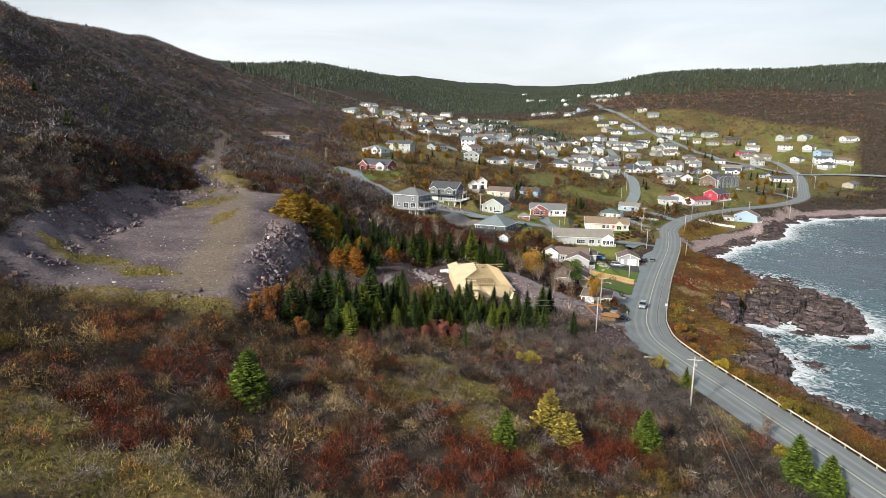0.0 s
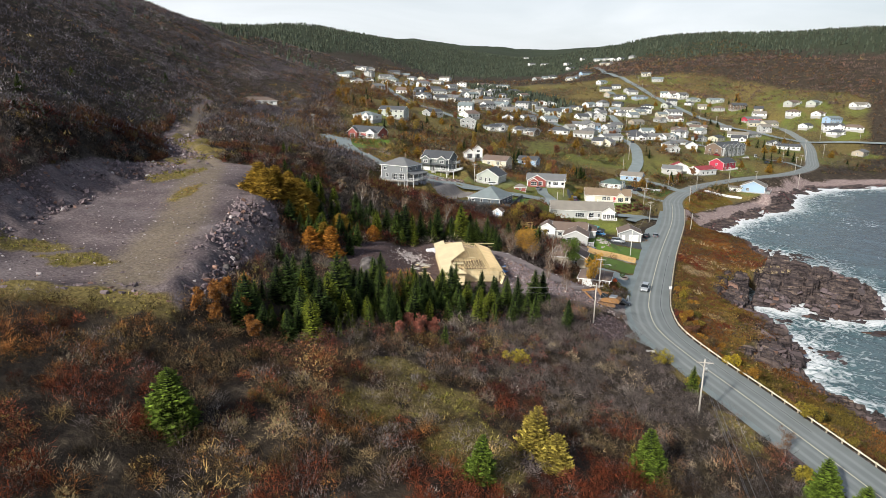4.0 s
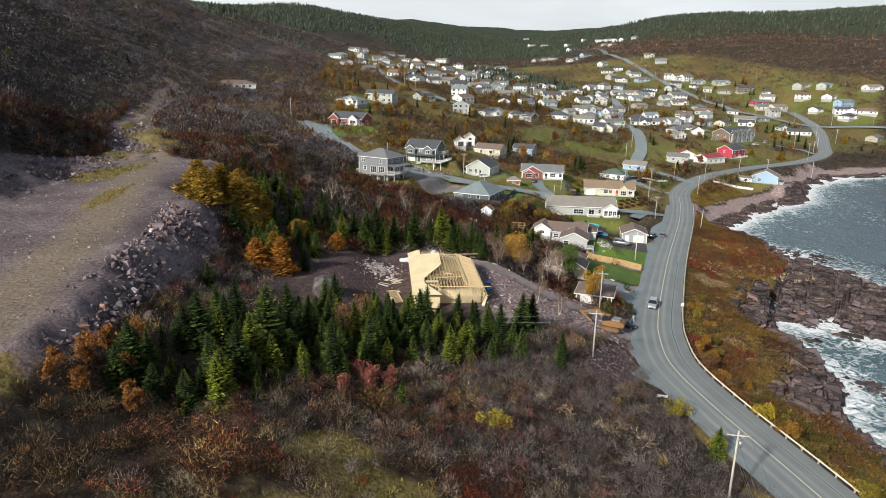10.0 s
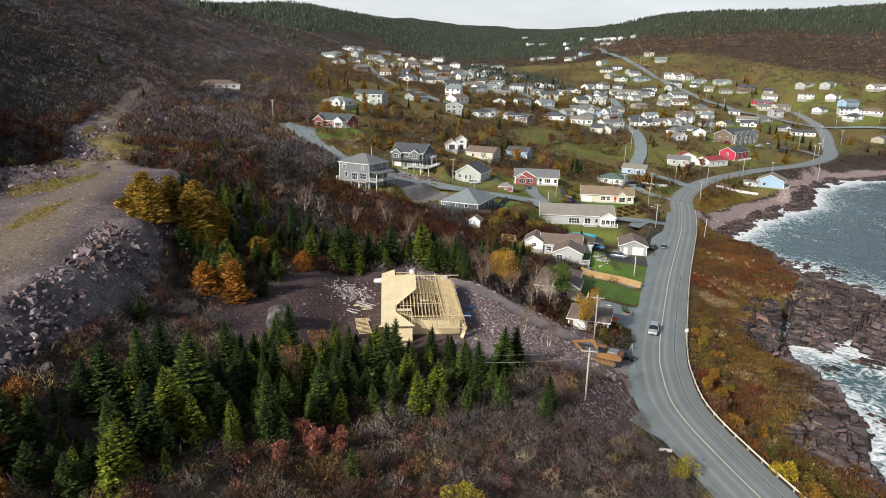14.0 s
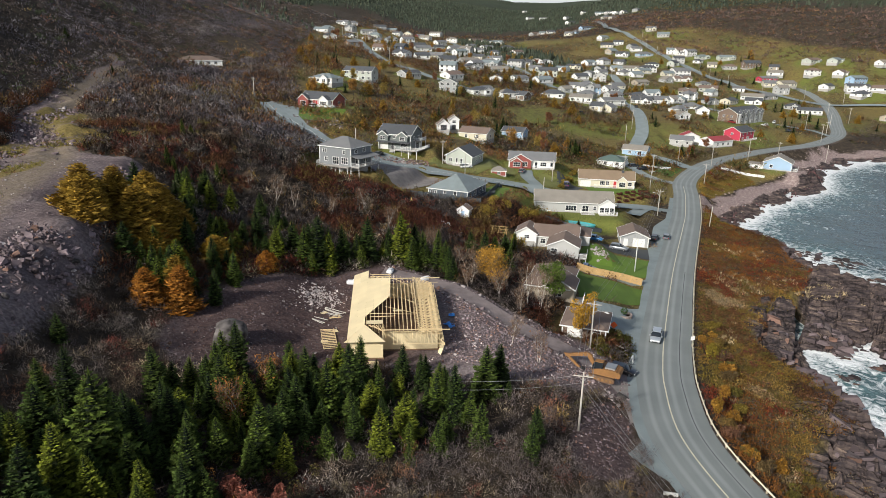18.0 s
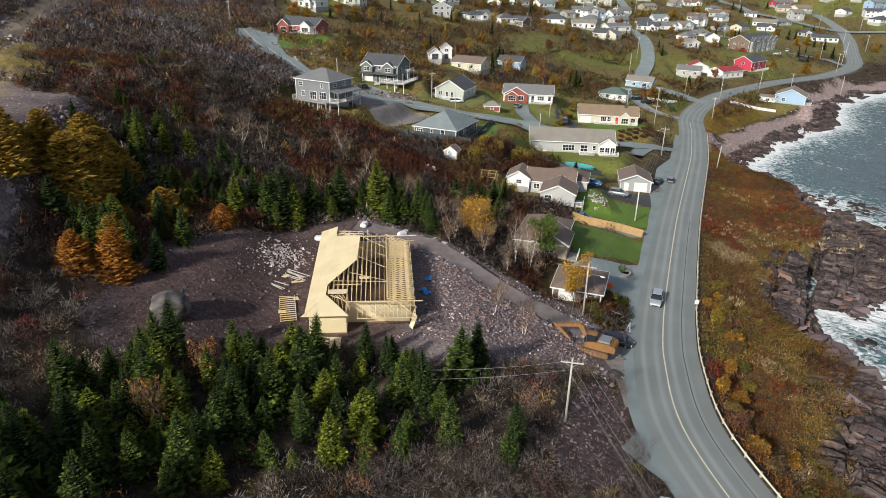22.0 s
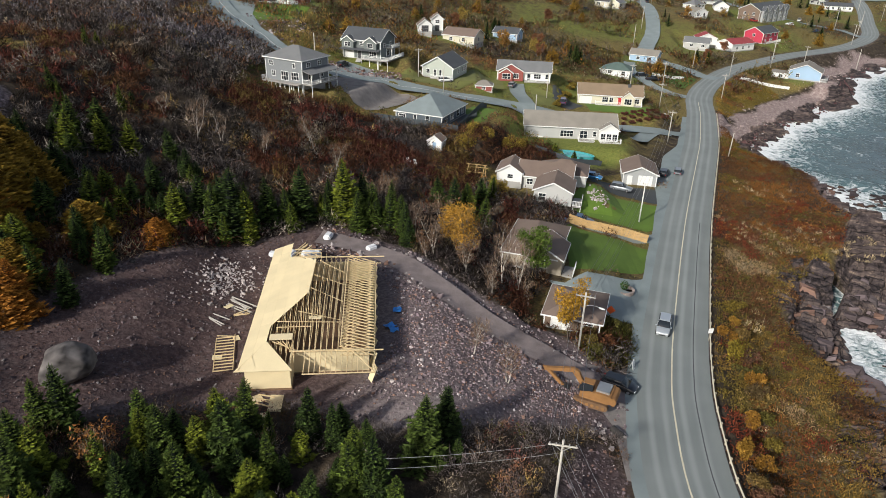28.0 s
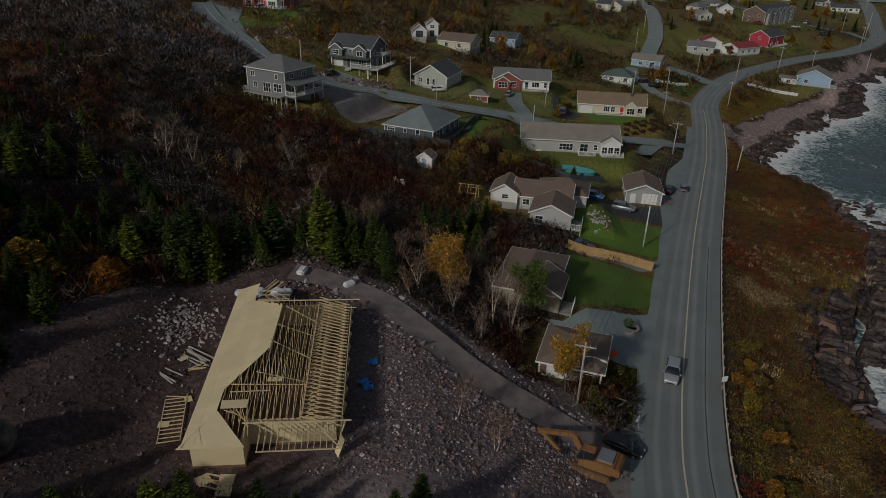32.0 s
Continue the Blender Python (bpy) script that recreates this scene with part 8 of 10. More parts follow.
def within(poly, n):
    """n places inside a polygon."""
    xs, ys = [p[0] for p in poly], [p[1] for p in poly]
    x, y = scatter(n * 4, min(xs), max(xs), min(ys), max(ys))
    k = inside(poly, x, y, 0.3) > 0.5
    return x[k][:n], y[k][:n]


x, y = within(QUARRY, 15000)
k = inside(FLOOR, x, y, 1.5) < 0.4
x, y = x[k], y[k]
k = (x > -50) | (rng.uniform(0, 1, len(x)) < 0.4)
x, y = x[k], y[k]
n = len(x)
rocks("bank_rubble", x, y, rng.gamma(2.0, 0.13, n) + 0.14, stone_tones(n, 0.78, 0.04, 0.08, 0.1) * 1.15, "lilac-grey broken rock on the gravel bank")
x, y = within(FLOOR, 900)
rocks("floor_stones", x, y, rng.gamma(2, 0.05, len(x)) + 0.08, stone_tones(len(x), 0.4, 0.4, 0.1, 0.1), "small stones on the gravel floor")
x, y = np.concatenate([within(LOT, 6500), within([(15, 146), (30, 148), (40, 150), (40, 160), (30, 166), (20, 176), (15, 172)], 4500)], 1)
k = (np.hypot((x - 10.5) / 8.6, (y - 160) / 15) > 1) & (np.abs(line_distance(smooth_line(LANE), x, y)[0]) > 2.4)
x, y = x[k], y[k]
n = len(x)
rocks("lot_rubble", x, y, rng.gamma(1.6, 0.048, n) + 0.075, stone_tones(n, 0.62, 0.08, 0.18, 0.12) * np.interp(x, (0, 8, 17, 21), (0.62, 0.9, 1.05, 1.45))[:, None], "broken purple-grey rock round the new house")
lane_line = smooth_line(LANE)
for side_off, cnt in ((2.7, 320), (-2.7, 380)):
    t = rng.integers(0, len(lane_line), cnt)
    p = lane_line[t] + normals_of(lane_line)[t] * (side_off + rng.normal(0, 0.5, (cnt, 1))) + rng.normal(0, 0.5, (cnt, 2))
    rocks("lane_edge_stones", p[:, 0], p[:, 1], rng.gamma(2, 0.09, cnt) + 0.12, stone_tones(cnt, 0.4, 0.35, 0.1, 0.15), "stones heaped along the gravel lane")
x, y = rng.normal(-3.6, 1.9, 420), rng.normal(169, 2.6, 420)
rocks("pale_rubble", x, y, rng.gamma(2, 0.06, 420) + 0.09, np.tile(PALE_STONE * 1.15, (420, 1)) * rng.uniform(0.7, 1.2, (420, 1)), "heap of pale broken stone")
x, y = rng.normal(42.6, 1.1, 90), rng.normal(149.0, 0.9, 90)
rocks("ditch_stones", x, y, rng.gamma(2, 0.07, 90) + 0.1, stone_tones(90, 0.4, 0.3, 0.1, 0.2), "stones round a culvert")
x, y = within(BANK, 500)
rocks("bank_stones", x, y, rng.gamma(2, 0.04, len(x)) + 0.08, stone_tones(len(x), 0.7, 0.02, 0.18, 0.1) * 0.9, "loose stones on the cut bank")
x, y = scatter(420, -8, 12, 278, 286)
rocks("yard_stones", x, y, rng.gamma(2, 0.14, 420) + 0.15, stone_tones(420, 0.4, 0.2, 0.25, 0.15), "stony bank above the street")
x, y = scatter(520, -44, -20, 296, 322)
k = np.abs(line_distance(smooth_line(STREETS[0]), x, y)[0]) > 4
rocks("slope_stones", x[k], y[k], rng.gamma(2, 0.15, k.sum()) + 0.15, stone_tones(k.sum(), 0.35, 0.2, 0.3, 0.15), "stony slope below the red bungalow")

# Shore: bedded blocks along the cliffs, boulders on the beach.
cl = smooth_line(COAST[2:20], 14)
seg = np.hypot(*np.diff(cl, axis=0).T)
pick_at = np.interp(rng.uniform(0, seg.sum(), 1500), np.r_[0, np.cumsum(seg)], np.arange(len(cl)))
i0 = np.minimum(pick_at.astype(int), len(cl) - 2)
p = cl[i0] + (cl[i0 + 1] - cl[i0]) * (pick_at - i0)[:, None]
nrm = normals_of(cl)[i0]
inn = rng.gamma(1.5, 3.2, len(p)) - 1.6
p = p - nrm * inn[:, None]
k = (p[:, 1] > 70) & (p[:, 1] < 262) & (road_side(p[:, 0], p[:, 1]) > 15) & (inn < 8) & (-line_distance(COAST, p[:, 0], p[:, 1])[0] > -2.6)
p, inn = p[k], inn[k]
n = len(p)
tone = stone_tones(n, 0.5, 0.04, 0.12, 0.34) * np.where(inn < 0.8, 0.5, 1.0)[:, None]
rocks("shore_rock", p[:, 0], p[:, 1], rng.gamma(2.0, 0.2, n) + 0.25, tone * 0.7, "bedded red-brown and slate shore rock", (2.2, 0.9, 0.85), radians(-27), 0.5, 0.16)
for cx, cy, r, m in ((126, 252, 4, 40), (122, 244, 4, 30), (134, 246, 5, 30), (121, 262, 2, 14), (104, 178, 3, 20), (113, 168, 2.5, 14), (92, 152, 3, 20), (90, 118, 4, 26), (132, 228, 5, 30), (94, 175, 2, 10)):
    x, y = rng.normal(cx, r * 0.55, m), rng.normal(cy, r * 0.55, m)
    rocks("sea_rocks", x, y, (rng.gamma(2.2, 0.28, m) + 0.35).clip(0.35, 1.3), stone_tones(m, 0.15, 0.0, 0.2, 0.65) * 0.42, "dark wet rocks in the surf", (1.7, 0.9, 0.5), radians(-27), 0.0, 0.34, np.full(m, -0.3))
bl_line = smooth_line(COAST[18:26], 20)
t = rng.integers(0, len(bl_line), 2600)
p = bl_line[t] - normals_of(bl_line)[t] * (rng.gamma(2.0, 6.0, (2600, 1)) + 0.5) + rng.normal(0, 1.5, (2600, 2))
up = -line_distance(COAST, p[:, 0], p[:, 1])[0]
k = (up > -1) & (up < 20) & (p[:, 1] > 284) & (np.abs(road_side(p[:, 0], p[:, 1])) > 5.5)
p, up = p[k], up[k]
tone = np.where((up < 7)[:, None], np.array((0.13, 0.07, 0.07)), PALE_STONE * np.array((0.9, 0.8, 0.78))) * rng.uniform(0.65, 1.3, (len(p), 1))
rocks("beach_stones", p[:, 0], p[:, 1], rng.gamma(2, 0.11, len(p)) + 0.14, tone * 0.8, "pink-grey cobbles and boulders on the beach")


def boulder(x, y, w, h, tone, label, seed=0, sink=0.2):
    """A split block with worn planes, rounded edges and a pitted face."""
    bm = bmesh.new()
    r = np.random.default_rng(seed + 50)
    cuts = [(Vector(r.normal(0, 1, 3)).normalized(), r.uniform(0.33, 0.46)) for _ in range(13)]
    bmesh.ops.create_icosphere(bm, subdivisions=4, radius=0.52)
    for v in bm.verts:
        for nrm, d in cuts:
            over = v.co.dot(nrm) - d
            if over > 0:
                v.co -= nrm * over * 0.9
        v.co *= 1 + noise.noise(v.co * 3.0 + Vector((seed * 3.7, 0, 0))) * 0.09 + noise.noise(v.co * 8 + Vector((0, seed, 0))) * 0.05 + noise.noise(v.co * 19) * 0.025
        v.co.z = max(v.co.z, -0.34)
    bmesh.ops.scale(bm, vec=(w, w * 0.85, h * 1.2), verts=bm.verts[:])
    tint = bm.verts.layers.float_color.new("tint")
    for v in bm.verts:
        k = 0.8 + 0.7 * noise.noise(v.co * 1.1 + Vector((seed, 2, 0))) + 0.5 * noise.noise(v.co * 4.5)
        v[tint] = (*[c * k for c in tone], 1)
    for f in bm.faces:
        f.smooth = True
    ob = part("boulder", bm, ROCK)
    ob.matrix_world = pose(x, y, float(ground_z(x, y)[0]) + h * (0.5 - sink), 0, 0, seed * 67)
    return tagged(ob, label, "boulder", "boulders")


boulder(-11.0, 144.3, 5.3, 3.2, (0.17, 0.152, 0.145), "huge rounded grey boulder on the cleared ground", 1, 0.12)
for i, (x, y, w) in enumerate([(-25.5, 104, 1.8), (-23.6, 107, 1.5), (-24.6, 110.5, 2.0), (-24, 114, 2.2), (-25, 117.5, 1.6), (-22, 112, 1.9), (-26, 121, 1.4), (-27, 127, 1.3), (-28, 134, 1.5), (-28.6, 141, 1.2), (-27.4, 148, 1.6), (-31.5, 98.4, 1.5), (-33.6, 97.3, 1.3), (-20.5, 118.5, 1.3), (10.5, 132, 1.5), (-73, 168, 2.4), (-75, 162, 1.6), (-14, 166, 1.1), (-12.5, 170, 1.0), (-86, 215, 2.2)]):
    boulder(x - (4.6 if -29 < x < -19 else 0), y, w * 0.75, w * 0.5, PALE_STONE * 0.32 if i % 3 else LILAC * 0.7, "weathered grey boulder at the foot of the bank", i + 2)

# ---------------------------------------------------------------- house under construction
LUMBER = simple("new_lumber", (0.66, 0.51, 0.29), 0.75, 0, 0.15, 1.5, 0.05)
OSB = simple("sheathing_board", (0.72, 0.60, 0.37), 0.8, 0, 0.12, 2.4, 0.1, 25)
# Floor in dark brown, seen between the open trusses.
SUBFLOOR = simple("dark_brown_subfloor", (0.16, 0.095, 0.055), 0.85, 0, 0.3, 1.2, 0.1)
site = pose(4.4, 146.3, 0, 0, 0, 5.25)
FRAME = thing("unfinished_house", site @ Matrix.Diagonal((0.965, 1, 1, 1)), "timber house under construction, roof half sheathed", "house")
EAVE, PITCH, SPAN, LENGTH, BASE = 19.3, 0.333, 13.6, 25.4, 16.35


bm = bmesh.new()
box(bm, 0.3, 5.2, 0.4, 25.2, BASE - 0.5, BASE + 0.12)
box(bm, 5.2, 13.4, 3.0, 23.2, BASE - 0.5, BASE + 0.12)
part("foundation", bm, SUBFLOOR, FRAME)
for u0, u1, v0, v1 in ((0.45, 5.1, 0.55, 0.7), (0.45, 0.6, 0.7, 25.0), (4.95, 5.1, 0.7, 3.2), (5.1, 13.2, 3.1, 3.25), (13.05, 13.2, 3.25, 23.0), (0.6, 13.2, 24.85, 25.0)):
    if v1 > 24.9 and u1 > 6:
        v0, v1 = 22.9, 23.05
    bm = bmesh.new()
    box(bm, u0, u1, v0, v1, BASE + 0.12, EAVE - 0.12)
    part("wall", bm, OSB, FRAME)
for v in np.arange(1.2, 24, 2.44):
    bm = bmesh.new()
    bar(bm, (13.28, v, BASE + 0.2), (13.95, v + 0.3, BASE + 1.9), 0.9, 0.03)
    part("loose_board", bm, OSB, FRAME)


def slab(name, pts, thick=0.03):
    """A sheathed roof plane from (u, v, z) corners."""
    bm = bmesh.new()
    top = [bm.verts.new((u, v, z + thick)) for u, v, z in pts]
    low = [bm.verts.new((u, v, z)) for u, v, z in pts]
    bm.faces.new(top)
    bm.faces.new(low[::-1])
    for i in range(len(pts)):
        j = (i + 1) % len(pts)
        bm.faces.new((low[i], low[j], top[j], top[i]))
    return part(name, bm, OSB, FRAME)


def on_left(u, v):
    return (u, v, EAVE + PITCH * u + 0.1)


# Sheets of the left slope, board by board, with the stepped edge where work has stopped.
EDGE_V = np.array([-0.4, 3.3, 6.2, 11.2, 19.3, 22.2, 22.25, 26.5])
EDGE_U = np.array([-0.2, 2.5, 2.4, 6.2, 6.4, 2.9, 2.6, 2.6])
for i in range(11):
    v0, v1 = -0.4 + i * 2.446, -0.4 + (i + 1) * 2.446
    for j in range(6):
        u0, u1 = 0.0 + j * 1.22, 0.0 + (j + 1) * 1.22
        vs = np.linspace(v0, v1 - 0.008, 5)
        hi = [min(u1 - 0.008, float(np.interp(v, EDGE_V, EDGE_U))) for v in vs]
        if max(hi) <= u0 + 0.05:
            continue
        pts = [on_left(u0, v0), *[on_left(max(h, u0 + 0.01), v) for h, v in zip(hi, vs)], on_left(u0, v1 - 0.008)]
        slab("sheathing_sheet", pts)
slab("front_sheathing", [(-0.4, -0.4, EAVE - 0.03), (5.5, -0.4, EAVE - 0.03), (2.5, 3.3, EAVE + PITCH * 2.5 + 0.12)])
slab("loose_sheet", [(2.7, 3.5, 20.3), (5.1, 3.5, 20.32), (5.1, 4.6, 20.34), (2.7, 4.6, 20.32)])
slab("loose_sheet", [(6.6, 6.4, 20.95), (8.0, 6.3, 20.97), (8.0, 6.9, 20.97), (6.6, 7.0, 20.95)])


def long_truss(u):
    """A truss that runs the length of the house: chords and zigzag webs."""
    bm = bmesh.new()
    zt, w = EAVE + PITCH * min(u, SPAN - u), 0.8 * min(u, SPAN - u)
    pts = [(2.6, EAVE + 0.25), (2.6 + w, zt), (22.9 - w, zt), (22.9, EAVE + 0.25)]
    for p, q in zip(pts, pts[1:]):
        bar(bm, (u, *p), (u, *q), 0.045, 0.11)
    bar(bm, (u, 2.6, EAVE), (u, 22.9, EAVE), 0.045, 0.11)
    n = 10
    for i in range(n):
        v0, v1 = 3.4 + 18.6 * i / n, 3.4 + 18.6 * (i + 0.5) / n
        bar(bm, (u, v0, EAVE), (u, v1, min(zt, EAVE + 0.25 + (v1 - 2.6) * 0.4)), 0.04, 0.08)
    return part("truss", bm, LUMBER, FRAME)


for u in np.arange(1.4, 10.2, 0.61):
    long_truss(u)
for v in np.arange(1.9, 22.9, 0.61):
    bm = bmesh.new()
    bar(bm, (10.2, v, EAVE + PITCH * 3.4), (13.75, v, EAVE - 0.05), 0.045, 0.11)
    bar(bm, (10.2, v, EAVE), (13.6, v, EAVE), 0.045, 0.11)
    bar(bm, (10.3, v, EAVE), (11.6, v, EAVE + PITCH * 2.0), 0.04, 0.08)
    part("jack_truss", bm, LUMBER, FRAME)
for u in np.arange(6.6, 13.3, 0.55):
    bm = bmesh.new()
    bar(bm, (u, 1.7, EAVE + 0.62), (u, -0.9, EAVE - 0.12), 0.045, 0.11)
    bar(bm, (u, 1.7, EAVE - 0.02), (u, -0.9, EAVE - 0.14), 0.045, 0.1)
    part("jack_rafter", bm, LUMBER, FRAME)
for u in np.arange(3.0, 5.4, 0.55):
    bm = bmesh.new()
    bar(bm, (u, 3.6, EAVE + PITCH * 2.3), (5.5, 3.6 - (u - 2.6), EAVE - 0.1), 0.045, 0.1)
    bar(bm, (u, 0.8, EAVE), (u, 3.2, EAVE + 0.7), 0.04, 0.08)
    part("jack_rafter", bm, LUMBER, FRAME)
for a, b, w in (((5.0, 1.65, 20.15), (14.8, 1.5, 20.15), 0.12), ((6.5, -0.95, 19.2), (13.9, -0.95, 19.2), 0.1), ((13.9, -0.95, 19.2), (11.4, 1.7, 20.1), 0.09), ((2.9, 22.3, 20.3), (15.0, 21.6, 20.6), 0.12),
                ((10.3, 2, EAVE + PITCH * 3.3 + 0.1), (10.3, 21, EAVE + PITCH * 3.3 + 0.1), 0.1), ((5.4, 7.5, 21.3), (12.2, 6.6, 20.0), 0.07), ((5.9, 12.6, 21.5), (10.2, 10.4, 20.6), 0.07), ((6.2, 15.5, 21.5), (10.3, 14.4, 20.5), 0.07),
                ((3.1, 6.6, 20.6), (10.4, 6.3, 20.5), 0.08), ((3.2, 5.6, 20.5), (7.0, 5.5, 20.6), 0.08), ((6.9, 18.8, 21.6), (10.3, 17.0, 20.6), 0.07), ((13.8, -0.2, 19.2), (13.95, 22.5, 19.2), 0.08), ((13.2, 20.6, 20.2), (14.6, 20.5, 20.2), 0.08)):
    bm = bmesh.new()
    bar(bm, a, b, w, w * 0.8)
    part("bracing_board", bm, LUMBER, FRAME)
for k in range(3):
    bm = bmesh.new()
    bar(bm, (2.9, 23.0 + k * 1.0, 20.1), (6.6, 22.8 + k * 0.9, 20.2), 0.08)
    bar(bm, (3.0 + k, 25.6, EAVE), (4.6 + k, 22.4, 20.3), 0.06)
    part("bracing_board", bm, LUMBER, FRAME)


def lumber_pile(x, y, yaw, n, ln, mat, label, name="lumber_pile", seed=0):
    r = np.random.default_rng(seed)
    ob = thing(name, pose(x, y, float(ground_z(x, y)[0]) + 0.05, 0, 0, yaw), label, "lumber", "building materials")
    for i in range(n):
        bm = bmesh.new()
        a, o = r.normal(0, 0.12), r.uniform(-0.9, 0.9)
        l = ln * r.uniform(0.6, 1)
        bar(bm, (-l / 2, o - a * l / 2, 0.06 + i * 0.03), (l / 2, o + a * l / 2, 0.08 + i * 0.03), 0.14, 0.06)
        part("plank", bm, mat, ob)
    return ob


GREY_LUMBER = simple("grey_lumber", (0.50, 0.47, 0.42), 0.8, 0, 0.15)
lumber_pile(-2.2, 159.4, -31, 3, 4.4, GREY_LUMBER, "pale planks lying on the cleared ground", seed=1)
lumber_pile(-0.4, 163.0, -31, 6, 5.0, GREY_LUMBER, "loose heap of pale planks", seed=2)
lumber_pile(0.2, 161.6, 20, 4, 2.0, LUMBER, "short offcuts of new yellow lumber", seed=3)
lumber_pile(6.9, 145.2, -15, 4, 2.2, LUMBER, "short boards before the new house", seed=4)
panel = thing("wall_panel", pose(0.7, 153.2, float(ground_z(0.7, 153.2)[0]) + 0.1, 0, 0, 14), "timber wall frame lying on the ground", "wall frame")
for i in range(13):
    bm = bmesh.new()
    bar(bm, (-1, -3.4 + i * 0.57, 0.06), (1, -3.4 + i * 0.57 + (0.0 if i < 12 else -0.5), 0.06), 0.06, 0.1)
    part("stud", bm, LUMBER, panel)
for u in (-1, 1):
    bm = bmesh.new()
    bar(bm, (u, -3.45, 0.06), (u, 3.4 if u > 0 else 2.9, 0.06), 0.07, 0.12)
    part("plate", bm, LUMBER, panel)
for x, y, w, l, a in ((8.2, 144.9, 1.3, 2.4, 5), (6.2, 145.4, 1.2, 1.2, 40), (7.6, 143.0, 0.8, 0.9, 20), (1.2, 156.0, 0.7, 0.9, 30), (0.2, 152.2, 1.0, 0.8, 10), (-1.6, 162.6, 1.1, 0.7, 60)):
    bm = bmesh.new()
    box(bm, -w / 2, w / 2, -l / 2, l / 2, 0, 0.03)
    ob = part("board_sheet", bm, OSB)
    ob.matrix_world = pose(x, y, float(ground_z(x, y)[0]) + 0.12, 2, 3, a)
    tagged(ob, "loose sheet of pale sheathing board", "board", "building materials")
BAG = simple("white_wrap", (0.75, 0.76, 0.78), 0.5, 0, 0.08)
BLUE = simple("blue_tarp", (0.03, 0.22, 0.6), 0.45, 0, 0.2)
for i, (x, y, s) in enumerate(((0.8, 176.6, 0.8), (1.9, 177.0, 0.9), (3.0, 176.8, 0.85), (2.3, 176.2, 0.8), (5.6, 176.6, 1.1), (6.3, 177.2, 0.8), (14.0, 180.2, 0.8), (7.4, 182.4, 0.9))):
    bm = bmesh.new()
    box(bm, -s, s, -s * 0.6, s * 0.6, 0, s * 0.9)
    bmesh.ops.bevel(bm, geom=bm.edges[:], offset=s * 0.22, segments=2, affect="EDGES")
    ob = part("wrapped_pallet", bm, BAG)
    ob.matrix_world = pose(x, y, float(ground_z(x, y)[0]) - 0.02, 0, 0, i * 37)
    tagged(ob, "white plastic-wrapped bundle of materials", "bundle", "building materials")
lumber_pile(4.6, 178.2, 70, 8, 4.0, LUMBER, "stack of new boards behind the house", seed=9)
for i, (x, y, s) in enumerate(((18.9, 162.8, 0.5), (18.3, 159.2, 0.6), (18.9, 158.4, 0.5))):
    bm = bmesh.new()
    bmesh.ops.create_grid(bm, x_segments=8, y_segments=8, size=s)
    for v in bm.verts:
        v.co.z = 0.25 + 0.28 * noise.noise(v.co * 2.2 + Vector((i * 5, 0, 0)))
        v.co.x *= 1 + 0.3 * noise.noise(v.co + Vector((0, i, 3)))
    bmesh.ops.solidify(bm, geom=bm.faces[:], thickness=0.04)
    ob = part("tarpaulin", bm, BLUE)
    ob.matrix_world = pose(x, y, float(ground_z(x, y)[0]), 0, 0, i * 50)
    tagged(ob, "crumpled bright blue tarpaulin on rubble", "tarpaulin", "blue tarpaulins")

# ---------------------------------------------------------------- poles and wires
POLE_WOOD = simple("pole_wood", (0.46, 0.43, 0.38), 0.9, 0, 0.3, 2, 0.2)
GALVANISED = simple("galvanised_metal", (0.42, 0.43, 0.43), 0.5, 0.7, 0.1)
CERAMIC = simple("insulator_glaze", (0.30, 0.29, 0.28), 0.25)
WIRE = simple("wire", (0.24, 0.24, 0.24), 0.6)
LAMP_GLASS = simple("lamp_lens", (0.62, 0.62, 0.6), 0.2)


def zat(x, y):
    return float(ground_z(np.array([float(x)]), np.array([float(y)]))[0])


